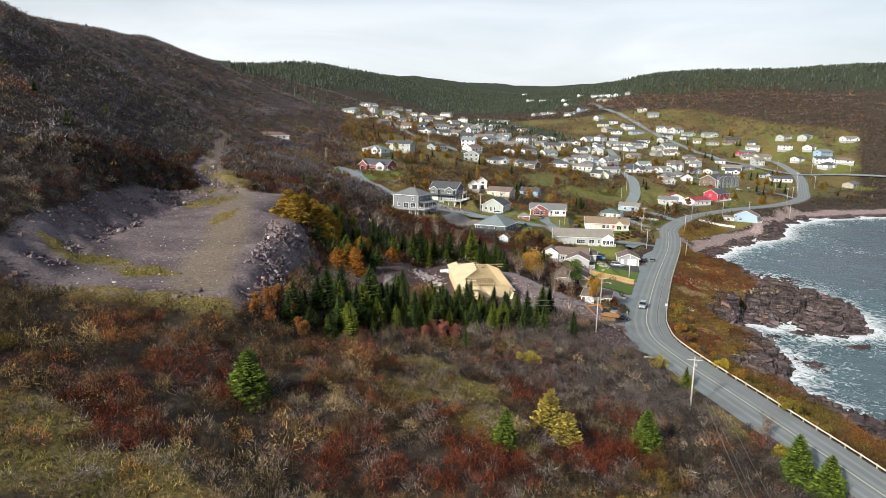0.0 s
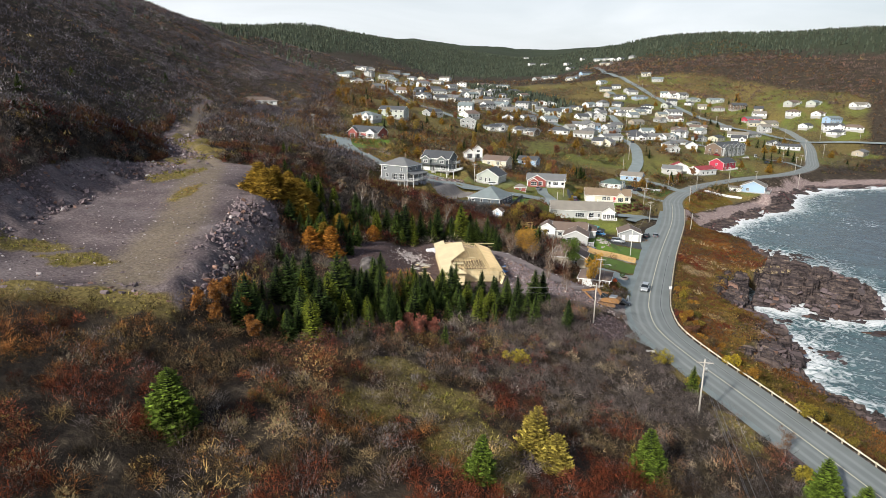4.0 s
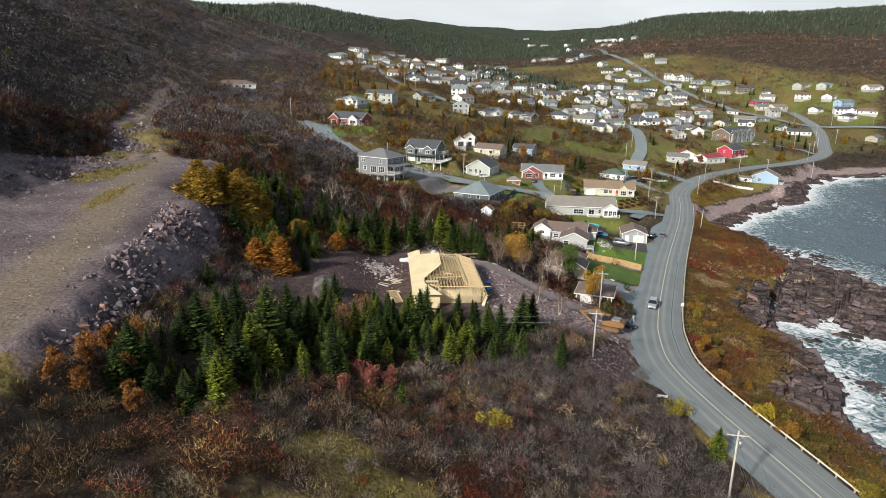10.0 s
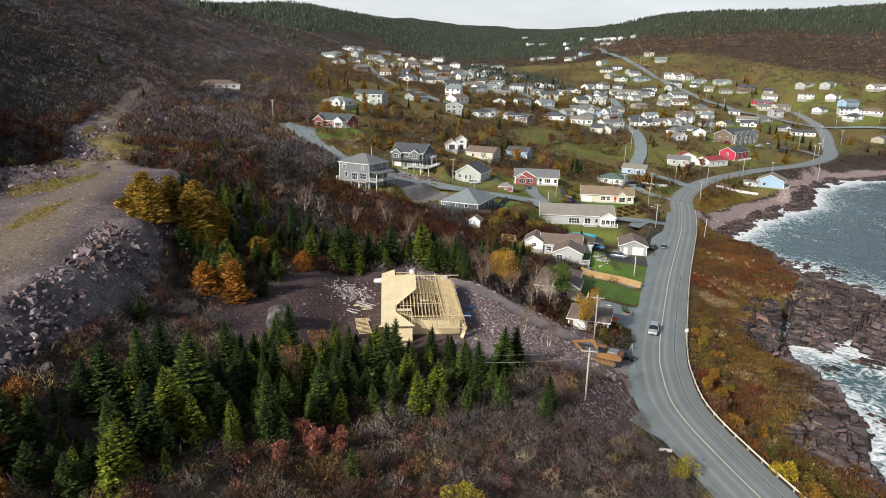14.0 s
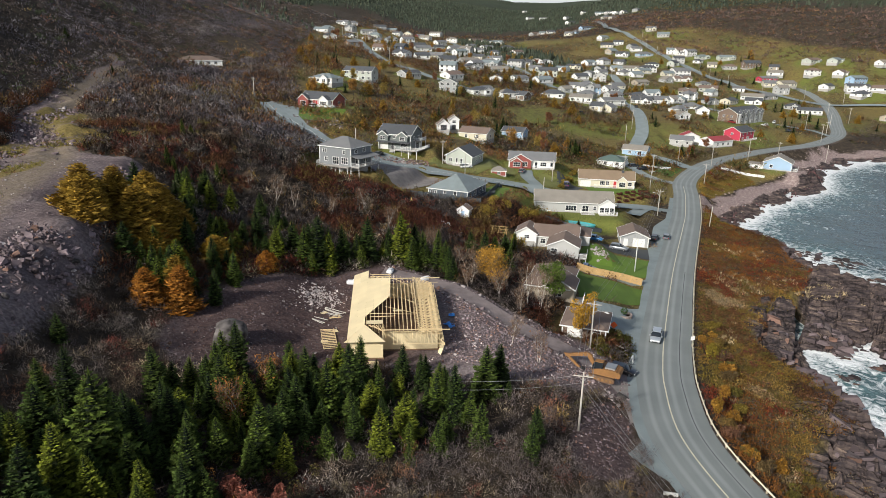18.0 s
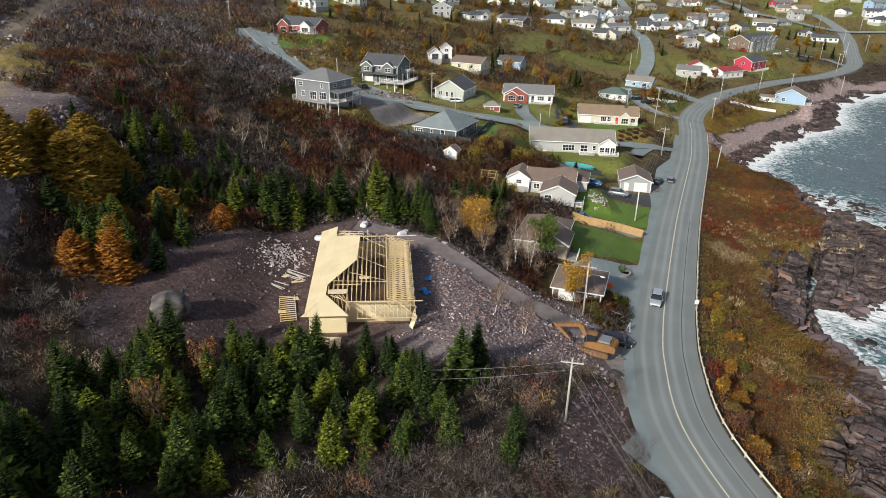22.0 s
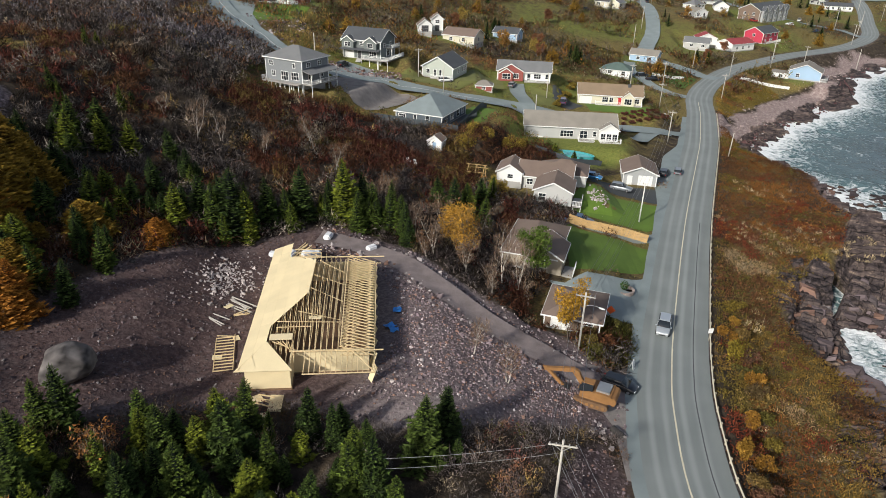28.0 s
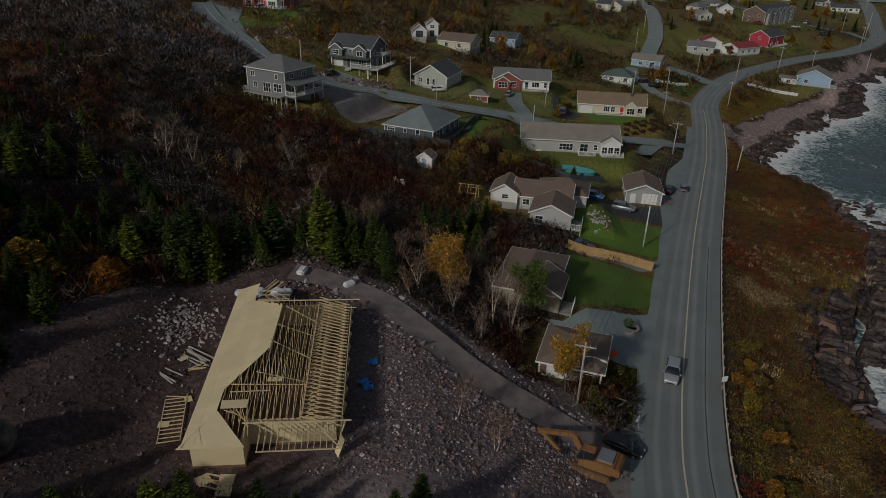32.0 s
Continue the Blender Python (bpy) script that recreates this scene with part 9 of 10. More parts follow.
def utility_pole(x, y, h, yaw=0, arm=True, lamp=None, can=False, lean=0.0, white=False, group="utility poles", label=""):
    ob = thing("utility_pole", pose(x, y, zat(x, y), lean, 0, yaw), label or "weathered wooden utility pole with a crossarm", "pole", group)
    bm = bmesh.new()
    tube(bm, (0, 0, -0.6), (0, 0, h), 0.15, 0.10, 9)
    part("post", bm, WHITE_PAINT if white else POLE_WOOD, ob)
    if arm:
        bm = bmesh.new()
        box(bm, -1.2, 1.2, -0.19, -0.09, h - 0.55, h - 0.42)
        cross = part("crossarm", bm, POLE_WOOD, ob)
        for px in (-1.1, -0.55, 0.55, 1.1):
            bm = bmesh.new()
            tube(bm, (px, -0.14, h - 0.42), (px, -0.14, h - 0.22), 0.05, 0.065, 6)
            part("insulator", bm, CERAMIC, cross)
        for sgn in (-1, 1):
            bm = bmesh.new()
            bar(bm, (sgn * 0.75, -0.14, h - 0.5), (sgn * 0.08, -0.12, h - 1.05), 0.04)
            part("brace", bm, GALVANISED, cross)
    if lamp is not None:
        a = math.radians(lamp)
        c, s = math.cos(a), math.sin(a)
        bm = bmesh.new()
        pts = [Vector((c * r, s * r, h - 1.9 + z)) for r, z in ((0.1, 0), (0.7, 0.35), (1.4, 0.5), (2.0, 0.5))]
        for p, q in zip(pts, pts[1:]):
            tube(bm, p, q, 0.035, 0.035, 6)
        la = part("lamp_arm", bm, GALVANISED, ob)
        bm = bmesh.new()
        bmesh.ops.create_icosphere(bm, subdivisions=2, radius=1.0)
        bmesh.ops.transform(bm, matrix=Matrix.Translation((c * 2.3, s * 2.3, h - 1.42)) @ Matrix.Rotation(a, 4, "Z") @ Matrix.Diagonal((0.42, 0.17, 0.11, 1)), verts=bm.verts[:])
        part("lamp_head", bm, LAMP_GLASS, la)
    if can:
        bm = bmesh.new()
        tube(bm, (0.3, -0.12, h - 1.9), (0.3, -0.12, h - 1.15), 0.2, 0.2, 10)
        part("transformer", bm, GALVANISED, ob, "grey transformer can")
    return ob


def power_line(a, b, offsets, sag, label="thin sagging power lines between poles"):
    """Wires between two pole tops; offsets are across the line and down."""
    a, b = Vector(a), Vector(b)
    side = (b - a).cross(Vector((0, 0, 1))).normalized()
    ob = thing("power_line", Matrix.Translation(a), label, "wires", "power lines")
    for o, down in offsets:
        bm = bmesh.new()
        pts = [(b - a) * (i / 12) + side * o + Vector((0, 0, -down - sag * 4 * (i / 12) * (1 - i / 12))) for i in range(13)]
        for p, q in zip(pts, pts[1:]):
            tube(bm, p, q, 0.018, 0.018, 4)
        bmesh.ops.remove_doubles(bm, verts=bm.verts[:], dist=0.004)
        part("wire", bm, WIRE, ob)
    return ob


MAIN = [(42.4, 99.9, 9.3), (34.6, 135.8, 8.2), (42.0, 163.8, 8.5), (62.6, 211.7, 8.0), (85.5, 269.3, 8.5), (94, 307, 8.0)]
utility_pole(*MAIN[0], yaw=-10, can=True, label="pale wooden utility pole with crossarm and transformer")
utility_pole(*MAIN[1], yaw=-10, lean=1.5)
utility_pole(*MAIN[2], yaw=-18, lamp=-20, label="wooden utility pole with a street lamp arm")
utility_pole(*MAIN[3], yaw=-20, arm=False, white=True, label="white-painted pole standing in the lawn")
utility_pole(*MAIN[4], yaw=-25, lamp=150, label="wooden utility pole with a street lamp arm")
utility_pole(*MAIN[5], yaw=-30)
utility_pole(97.8, 257.9, 6.5, 0, False, lean=4, label="bare leaning wooden post beside the coast road")
for x, y, h in ((49.3, 273.2, 7.5), (54.4, 288.7, 7.5), (16.7, 287, 8), (-60, 338, 9), (-12, 283, 7.5), (24, 275, 7.5), (-38, 372, 8.5), (90, 330, 8), (104, 338, 8)):
    utility_pole(x, y, h, x * 7 % 60 - 30, h > 7.8)
TIPS = [(x, y, zat(x, y) + h - 0.25) for x, y, h in MAIN]
utility_pole(28, 40, 9.3, -10, group="utility poles")
TIPS = [(28, 40, zat(28, 40) + 9.05)] + TIPS
for a, b in zip(TIPS, TIPS[1:]):
    power_line(a, b, ((-1.1, 0), (-0.4, 0), (1.1, 0), (0, 2.0)), 0.8)
power_line(TIPS[2], (19.0, 133.4, zat(19.0, 133.4) + 5.4), ((0, 0.2), (0, 1.3)), 0.3, "two service wires running to the new house")
# Along the village streets.
n_pole = 0
for line in STREETS[4:] + [[(108, 316), (131, 348), (180, 390), (226, 430), (258, 476), (290, 530), (318, 590)]]:
    path = smooth_line(line, 8)
    run = np.r_[0, np.cumsum(np.hypot(*np.diff(path, axis=0).T))]
    nor = normals_of(path)
    for d in np.arange(14, run[-1], 34.0):
        i = int(np.searchsorted(run, d).clip(0, len(path) - 1))
        side = -5.6 if n_pole % 4 else 6.0
        x, y = path[i] + nor[i] * side
        if y < 900 and all(math.hypot(x - hx, y - hy) > r * 0.8 for hx, hy, r in HOUSE_SPOTS):
            utility_pole(float(x), float(y), 8.6 + n_pole % 3, math.degrees(math.atan2(nor[i][1], nor[i][0])), n_pole % 3 != 1, group="village utility poles")
        n_pole += 1

# ---------------------------------------------------------------- guard rail
RAIL = simple("cream_guard_rail", (0.60, 0.55, 0.42), 0.7, 0.0, 0.25, 1.5, 0.1)
RAIL_POST = simple("rail_post", (0.42, 0.37, 0.28), 0.85, 0, 0.3, 1, 0.2)
keep = (ROAD_LINE[:, 1] > 40) & (ROAD_LINE[:, 1] < 306)
rl, rz = ROAD_LINE[keep] + normals_of(ROAD_LINE)[keep] * 4.75, ROAD_Z[keep]
run = np.r_[0, np.cumsum(np.hypot(*np.diff(rl, axis=0).T))]
stops = np.arange(0, run[-1], 3.0)
RX, RY, RZ = np.interp(stops, run, rl[:, 0]), np.interp(stops, run, rl[:, 1]), np.interp(stops, run, rz)
guard = tagged(new("guard_rail"), "cream-painted guard rail on short wooden posts", "guard rail")
guard.matrix_world = Matrix.Translation((RX[0], RY[0], RZ[0]))
bm = bmesh.new()
prism(bm, [(-0.05, 0.38), (0.02, 0.41), (-0.03, 0.5), (0.02, 0.59), (-0.05, 0.62), (-0.09, 0.59), (-0.1, 0.41)], "x", -0.02, 3.06)
rail_piece = part("rail", bm, RAIL, guard)
bm = bmesh.new()
box(bm, -0.08, 0.08, -0.27, -0.1, -0.5, 0.6)
rail_post = part("post", bm, RAIL_POST, guard)
inv = guard.matrix_world.inverted()
for i in range(len(stops) - 1):
    yaw = math.degrees(math.atan2(RY[i + 1] - RY[i], RX[i + 1] - RX[i]))
    tilt = -math.degrees(math.atan2(RZ[i + 1] - RZ[i], 3.0))
    for base, name in ((rail_piece, "rail"), (rail_post, "post")):
        o = base if i == 0 else new(name, base.data)
        o.parent = guard
        o.matrix_local = inv @ pose(RX[i], RY[i], RZ[i], 0, tilt if name == "rail" else 0, yaw)

# ---------------------------------------------------------------- vehicles
TYRE = simple("tyre", (0.02, 0.02, 0.021), 0.85)
RIM = simple("alloy_rim", (0.45, 0.45, 0.46), 0.35, 0.8, 0.05)
HEADLIGHT = simple("headlight", (0.75, 0.76, 0.78), 0.12)
TAILLIGHT = simple("tail_light", (0.32, 0.015, 0.015), 0.2)
BLACK_PLASTIC = simple("black_plastic", (0.025, 0.025, 0.027), 0.55)


def paint(name, color, metal=0.3):
    m = simple(name, color, 0.3, metal, 0.04, 2)
    m.node_tree.nodes["Principled BSDF"].inputs["Coat Weight"].default_value = 0.7
    return m


PAINTS = {"black": paint("black_car_paint", (0.02, 0.022, 0.026)), "silver": paint("silver_car_paint", (0.52, 0.55, 0.57), 0.5), "blue": paint("blue_car_paint", (0.03, 0.19, 0.42)), "green": paint("green_car_paint", (0.05, 0.14, 0.11)),
          "grey": paint("grey_car_paint", (0.22, 0.24, 0.26)), "navy": paint("navy_car_paint", (0.05, 0.09, 0.17)), "white": paint("white_car_paint", (0.72, 0.73, 0.73), 0), "purple": paint("purple_van_paint", (0.10, 0.06, 0.13)), "red": paint("red_car_paint", (0.38, 0.03, 0.03))}


def loft(bm, sections, slot=0):
    """Closed shell over cross-sections: x, low, high, half width below, half width above."""
    rings = []
    for x, z0, z1, w0, w1 in sections:
        zm = z0 + (z1 - z0) * 0.55
        rings.append([bm.verts.new((x, y, z)) for y, z in ((-w0 * 0.94, z0), (w0 * 0.94, z0), (w0, zm), (w1, z1 - 0.03), (w1 * 0.9, z1), (-w1 * 0.9, z1), (-w1, z1 - 0.03), (-w0, zm))])
    for a, b in zip(rings, rings[1:]):
        for i in range(8):
            bm.faces.new((a[i], b[i], b[(i + 1) % 8], a[(i + 1) % 8])).smooth = True
    bm.faces.new(rings[0])
    bm.faces.new(rings[-1][::-1])
    bmesh.ops.recalc_face_normals(bm, faces=bm.faces[:])


def car(x, y, yaw, kind, color, label, name="car", z=None, group="parked cars"):
    """kind: hatch, suv, van or pickup."""
    L, W, H, hood, cab0, cab1 = {"hatch": (4.3, 1.76, 1.46, 0.92, -2.0, 1.05), "suv": (4.7, 1.86, 1.68, 1.05, -2.25, 1.0), "van": (5.0, 1.95, 1.8, 1.08, -2.4, 1.5), "pickup": (5.6, 1.95, 1.8, 1.1, -0.55, 1.35)}[kind]
    ob = thing(name, pose(x, y, (zat(x, y) if z is None else z) + 0.02, 0, 0, yaw), label, "car", group)
    h, w = L / 2, W / 2
    bm = bmesh.new()
    loft(bm, [(-h, 0.42, hood * 0.86, w * 0.84, w * 0.8), (-h + 0.25, 0.28, hood, w * 0.97, w * 0.93), (-h * 0.4, 0.24, hood + 0.02, w, w * 0.95), (cab1, 0.24, hood + 0.02, w, w * 0.95), (h - 0.55, 0.26, hood - 0.1, w * 0.97, w * 0.9), (h - 0.1, 0.34, hood - 0.24, w * 0.88, w * 0.8), (h, 0.42, hood - 0.36, w * 0.78, w * 0.7)])
    body = part("body", bm, PAINTS[color], ob)
    back = cab0 + (0.15 if kind == "pickup" else 0.35)
    bm = bmesh.new()
    loft(bm, [(cab0, hood - 0.05, hood + 0.03, w * 0.92, w * 0.9), (back, hood - 0.05, H - 0.06, w * 0.93, w * 0.76), (cab1 - 0.75, hood - 0.05, H - 0.05, w * 0.93, w * 0.76), (cab1 + 0.12, hood - 0.05, hood + 0.03, w * 0.92, w * 0.86)])
    part("cabin_glass", bm, GLASS, ob)
    bm = bmesh.new()
    box(bm, back - 0.02, cab1 - 0.72, -w * 0.74, w * 0.74, H - 0.07, H)
    bmesh.ops.bevel(bm, geom=bm.edges[:], offset=0.03, segments=1)
    part("roof", bm, PAINTS[color], ob)
    for px in (back, (back + cab1 - 0.75) / 2, cab1 - 0.75):
        for s in (-1, 1):
            bm = bmesh.new()
            bar(bm, (px + (0.0 if px < cab1 - 0.8 else 0.4), s * w * 0.93, hood), (px, s * w * 0.77, H - 0.05), 0.07, 0.05)
            part("pillar", bm, PAINTS[color], ob)
    if kind == "pickup":
        bm = bmesh.new()
        box(bm, -h + 0.16, cab0 - 0.15, -w * 0.8, w * 0.8, hood - 0.02, hood + 0.04)
        part("bed_liner", bm, BLACK_PLASTIC, ob)
    for px in (-h * 0.6, h * 0.62):
        for s in (-1, 1):
            bm = bmesh.new()
            tube(bm, (px, s * (w - 0.2), 0.33), (px, s * (w + 0.01), 0.33), 0.33, 0.33, 14)
            t = part("tyre", bm, TYRE, ob)
            bm = bmesh.new()
            tube(bm, (px, s * (w - 0.03), 0.33), (px, s * (w + 0.02), 0.33), 0.21, 0.19, 10)
            part("rim", bm, RIM, t)
    for s in (-1, 1):
        bm = bmesh.new()
        box(bm, h - 0.16, h - 0.03, s * w * 0.64 - 0.17, s * w * 0.64 + 0.17, hood - 0.42, hood - 0.27)
        part("headlight", bm, HEADLIGHT, ob)
        bm = bmesh.new()
        box(bm, -h - 0.02, -h + 0.12, s * w * 0.74 - 0.1, s * w * 0.74 + 0.1, hood - 0.32, hood - 0.1)
        part("tail_light", bm, TAILLIGHT, ob)
        bm = bmesh.new()
        box(bm, cab1 - 0.05, cab1 + 0.1, s * (w + 0.1) - 0.09, s * (w + 0.1) + 0.09, hood + 0.02, hood + 0.16)
        part("mirror", bm, PAINTS[color], ob)
    for e, nm in ((h - 0.02, "grille"), (-h - 0.01, "bumper")):
        bm = bmesh.new()
        box(bm, e - 0.04, e + 0.04, -w * 0.5, w * 0.5, 0.42, 0.58)
        part(nm, bm, BLACK_PLASTIC, ob)
    return ob


car(46.0, 157.9, -32, "hatch", "black", "glossy dark hatchback parked on the gravel pull-off")
car(55.6, 172.1, 248, "suv", "silver", "silver hatchback on the coast road", z=8.6)
car(56.6, 229.0, -28, "hatch", "blue", "bright blue hatchback on a dark drive")
car(63.0, 228.6, -27, "suv", "grey", "grey-green car parked on a dark drive")
car(76.2, 241.2, 62, "suv", "black", "dark car parked beside the garage")
car(80.0, 243.0, 70, "hatch", "grey", "blue-grey car parked beside the garage")
car(49.6, 206.4, -20, "pickup", "navy", "navy pickup beside the wooden fence", "pickup_truck")
car(-4.5, 284.5, 65, "hatch", "black", "black car before the gabled house")
car(44.5, 293.5, 70, "hatch", "grey", "dark grey car beside the red house")
car(59.5, 289.5, 80, "van", "purple", "purple van on a dark drive", "van")
car(98.0, 345.0, 20, "suv", "black", "dark car on a drive")
car(101.0, 341.0, 20, "pickup", "black", "dark pickup on a drive", "pickup_truck")
car(-36.5, 341.0, 60, "suv", "white", "white car beside the red bungalow")
car(24.5, 284.0, 15, "hatch", "white", "white car beside the street")
car(7.0, 300.0, 40, "hatch", "silver", "silver car behind the gabled house")
for i, (x, y) in enumerate([(96, 452), (118, 470), (190, 470), (212, 474), (224, 468), (140, 500), (70, 486), (176, 520), (236, 512), (200, 560)]):
    car(x, y, i * 53 % 180, ("hatch", "suv", "pickup")[i % 3], ("black", "silver", "red", "white", "navy")[i % 5], "car parked beside a village house", group="village cars")

# ---------------------------------------------------------------- excavator
ORANGE_PAINT = simple("worn_orange_paint", (0.235, 0.115, 0.038), 0.7, 0.0, 0.35, 0.9, 0.05)
DARK_STEEL = simple("dark_steel", (0.05, 0.045, 0.042), 0.7, 0.4, 0.3, 1)
ex = thing("excavator", pose(41.8, 153.8, zat(41.8, 153.8) + 0.25, 0, 0, 154), "orange tracked excavator parked on the cut bank", "excavator")


def plate(bm, pts, y0, y1):
    prism(bm, pts, "y", y0, y1)


RUSTY_STEEL = simple("rusty_track_steel", (0.17, 0.10, 0.055), 0.8, 0.3, 0.4, 0.5)
for s in (-1, 1):
    bm = bmesh.new()
    plate(bm, [(-1.9, 0.1), (-1.6, 0.0), (1.6, 0.0), (1.9, 0.1), (2.05, 0.42), (1.9, 0.74), (1.6, 0.84), (-1.6, 0.84), (-1.9, 0.74), (-2.05, 0.42)], s * 1.15 - 0.3, s * 1.15 + 0.3)
    t = part("track", bm, RUSTY_STEEL, ex)
    for px in np.linspace(-1.5, 1.5, 6):
        bm = bmesh.new()
        tube(bm, (px, s * 1.46, 0.4), (px, s * 1.5, 0.4), 0.2, 0.2, 10)
        part("roller", bm, ORANGE_PAINT, t)
bm = bmesh.new()
box(bm, -1.1, 1.1, -0.85, 0.85, 0.35, 0.9)
part("undercarriage", bm, DARK_STEEL, ex)
bm = bmesh.new()
plate(bm, [(-2.3, 1.1), (-2.35, 1.75), (-2.1, 2.05), (0.2, 2.05), (1.3, 1.75), (1.35, 1.0), (-1.9, 0.95)], -1.25, 1.25)
hull = part("body", bm, ORANGE_PAINT, ex)
bm = bmesh.new()
plate(bm, [(-2.75, 1.1), (-2.6, 0.95), (-2.25, 0.95), (-2.25, 1.95), (-2.6, 1.9), (-2.8, 1.6)], -1.2, 1.2)
part("counterweight", bm, ORANGE_PAINT, hull)
bm = bmesh.new()
box(bm, -1.9, -0.4, -0.9, 0.9, 2.05, 2.3)
part("engine_hood", bm, GALVANISED, hull, "silver engine cover")
bm = bmesh.new()
plate(bm, [(-0.1, 1.7), (1.4, 1.7), (1.45, 2.3), (1.1, 3.0), (-0.1, 3.0)], 0.35, 1.2)
part("cab", bm, GLASS, hull, "dark glazed cab")
bm = bmesh.new()
plate(bm, [(-0.15, 3.0), (1.15, 3.0), (1.1, 3.1), (-0.15, 3.1)], 0.3, 1.25)
part("cab_roof", bm, ORANGE_PAINT, hull)
bm = bmesh.new()
plate(bm, [(0.9, 1.55), (1.3, 1.4), (2.6, 3.1), (5.9, 2.3), (5.95, 2.65), (2.5, 3.65), (1.9, 3.35)], -0.28, 0.12)
boom = part("boom", bm, ORANGE_PAINT, ex)
bm = bmesh.new()
plate(bm, [(6.2, 2.75), (5.6, 2.75), (3.4, 0.9), (3.7, 0.7)], -0.22, 0.06)
part("stick", bm, ORANGE_PAINT, boom)
bm = bmesh.new()
plate(bm, [(3.75, 0.85), (3.3, 1.0), (2.75, 0.7), (2.7, 0.2), (3.1, 0.0), (3.2, 0.15), (3.05, 0.45), (3.5, 0.6)], -0.55, 0.45)
part("bucket", bm, DARK_STEEL, boom)
bm = bmesh.new()
tube(bm, (1.6, -0.36, 1.5), (2.5, -0.36, 2.9), 0.08, 0.06, 8)
part("hydraulic_ram", bm, GALVANISED, boom)

# ---------------------------------------------------------------- signs and small things by the road
SIGN_WHITE = simple("sign_white", (0.78, 0.78, 0.76), 0.5, 0, 0.05)
SIGN_ORANGE = simple("sign_orange", (0.75, 0.13, 0.03), 0.5, 0, 0.05)
KERB = simple("island_kerb", (0.30, 0.24, 0.21), 0.9, 0, 0.3, 1, 0.3)


def road_sign(x, y, top, size, yaw, mat, label, turn=0):
    ob = thing("road_sign", pose(x, y, zat(x, y), 0, 0, yaw), label, "sign")
    bm = bmesh.new()
    box(bm, -0.04, 0.04, -0.04, 0.04, -0.5, top)
    part("post", bm, RAIL_POST, ob)
    bm = bmesh.new()
    box(bm, -size / 2, size / 2, -0.07, -0.045, -size / 2, size / 2, Matrix.Translation((0, 0, top - size * 0.5)) @ Matrix.Rotation(math.radians(turn), 4, "Y"))
    part("sign_board", bm, mat, ob)
    return ob


road_sign(61.2, 169.8, 2.1, 0.75, 10, SIGN_WHITE, "white square sign on a short wooden post")
road_sign(48.4, 174.0, 1.5, 0.95, -15, SIGN_ORANGE, "orange diamond warning sign beside the house", 45)
ob = thing("sandwich_board", pose(48.6, 162.1, zat(48.6, 162.1), 0, 0, 60), "white folding board sign standing on gravel", "sign")
for s in (-1, 1):
    bm = bmesh.new()
    box(bm, -0.45, 0.45, -0.02, 0.02, 0, 1.35, pose(0, s * 0.33, 0, s * 13, 0, 0))
    part("board", bm, SIGN_WHITE, ob)
bm = bmesh.new()
box(bm, -0.3, 0.3, -0.36, -0.35, 0.55, 0.8)
part("lettering_bar", bm, BLACK_PLASTIC, ob)
isl = thing("planted_island", pose(52.7, 183, zat(52.7, 183)), "round kerbed island with a clipped green shrub", "island")

def arc_stone(a, b, r0, r1, h):
    bm = bmesh.new()
    v = [bm.verts.new((r * math.cos(t), r * math.sin(t), z)) for z in (-0.2, h) for r, t in ((r0, a), (r1, a), (r1, b), (r0, b))]
    for f in ((3, 2, 1, 0), (4, 5, 6, 7), (0, 1, 5, 4), (1, 2, 6, 5), (2, 3, 7, 6), (3, 0, 4, 7)):
        bm.faces.new([v[k] for k in f])
    return bm


for i in range(16):
    part("kerb_stone", arc_stone(2 * math.pi * i / 16, 2 * math.pi * (i + 0.93) / 16, 1.25, 1.6, 0.28), KERB, isl)
part("soil", arc_stone(0, math.pi, 0, 1.25, 0.2), simple("bed_soil", (0.09, 0.06, 0.04), 0.95, 0, 0.3, 0.6, 0.5), isl)
t, c = leaves(np.array([[0, 0, 0.15]]), np.array([1.5]), np.array([0.75]), np.array([(0.05, 0.10, 0.02)]), 500, 0.07)
tagged(soup("shrub", t, c, LEAF), kind="stuff").parent = isl


def fence(points, h, gap, mat, label, board=0.14, name="fence"):
    """Posts, two rails and upright boards along a line."""
    ob = thing(name, pose(*points[0], zat(*points[0])), label, "fence")
    o = Vector((*points[0], zat(*points[0])))
    for (ax, ay), (bx, by) in zip(points, points[1:]):
        ln = math.dist((ax, ay), (bx, by))
        yaw = math.degrees(math.atan2(by - ay, bx - ax))
        k = max(1, round(ln / 2.4))
        for i in range(k):
            px, py, qx, qy = (ax + (bx - ax) * i / k, ay + (by - ay) * i / k, ax + (bx - ax) * (i + 1) / k, ay + (by - ay) * (i + 1) / k)
            za, zb = zat(px, py), zat(qx, qy)
            tilt = -math.degrees(math.atan2(zb - za, ln / k))
            m = Matrix.Translation(-o) @ pose(px, py, za, 0, tilt, yaw)
            bm = bmesh.new()
            box(bm, -0.06, 0.06, -0.06, 0.06, -0.4, h + 0.08, m)
            part("post", bm, mat, ob)
            bm = bmesh.new()
            w = ln / k
            n = max(2, int(w / (board + gap)))
            xs = sorted([j * w / n + e for j in range(n) for e in (gap / 2, w / n - gap / 2)])
            lattice(bm, xs, (0.08, 0.3, 0.42, h - 0.35, h - 0.22, h), lambda i, j: i % 2 == 0 or j in (1, 3), -0.03, 0.03, m)
            part("panel", bm, mat, ob)
    return ob


NEW_FENCE = simple("raw_wood_fence", (0.46, 0.30, 0.13), 0.85, 0, 0.25, 0.8, 0.15)
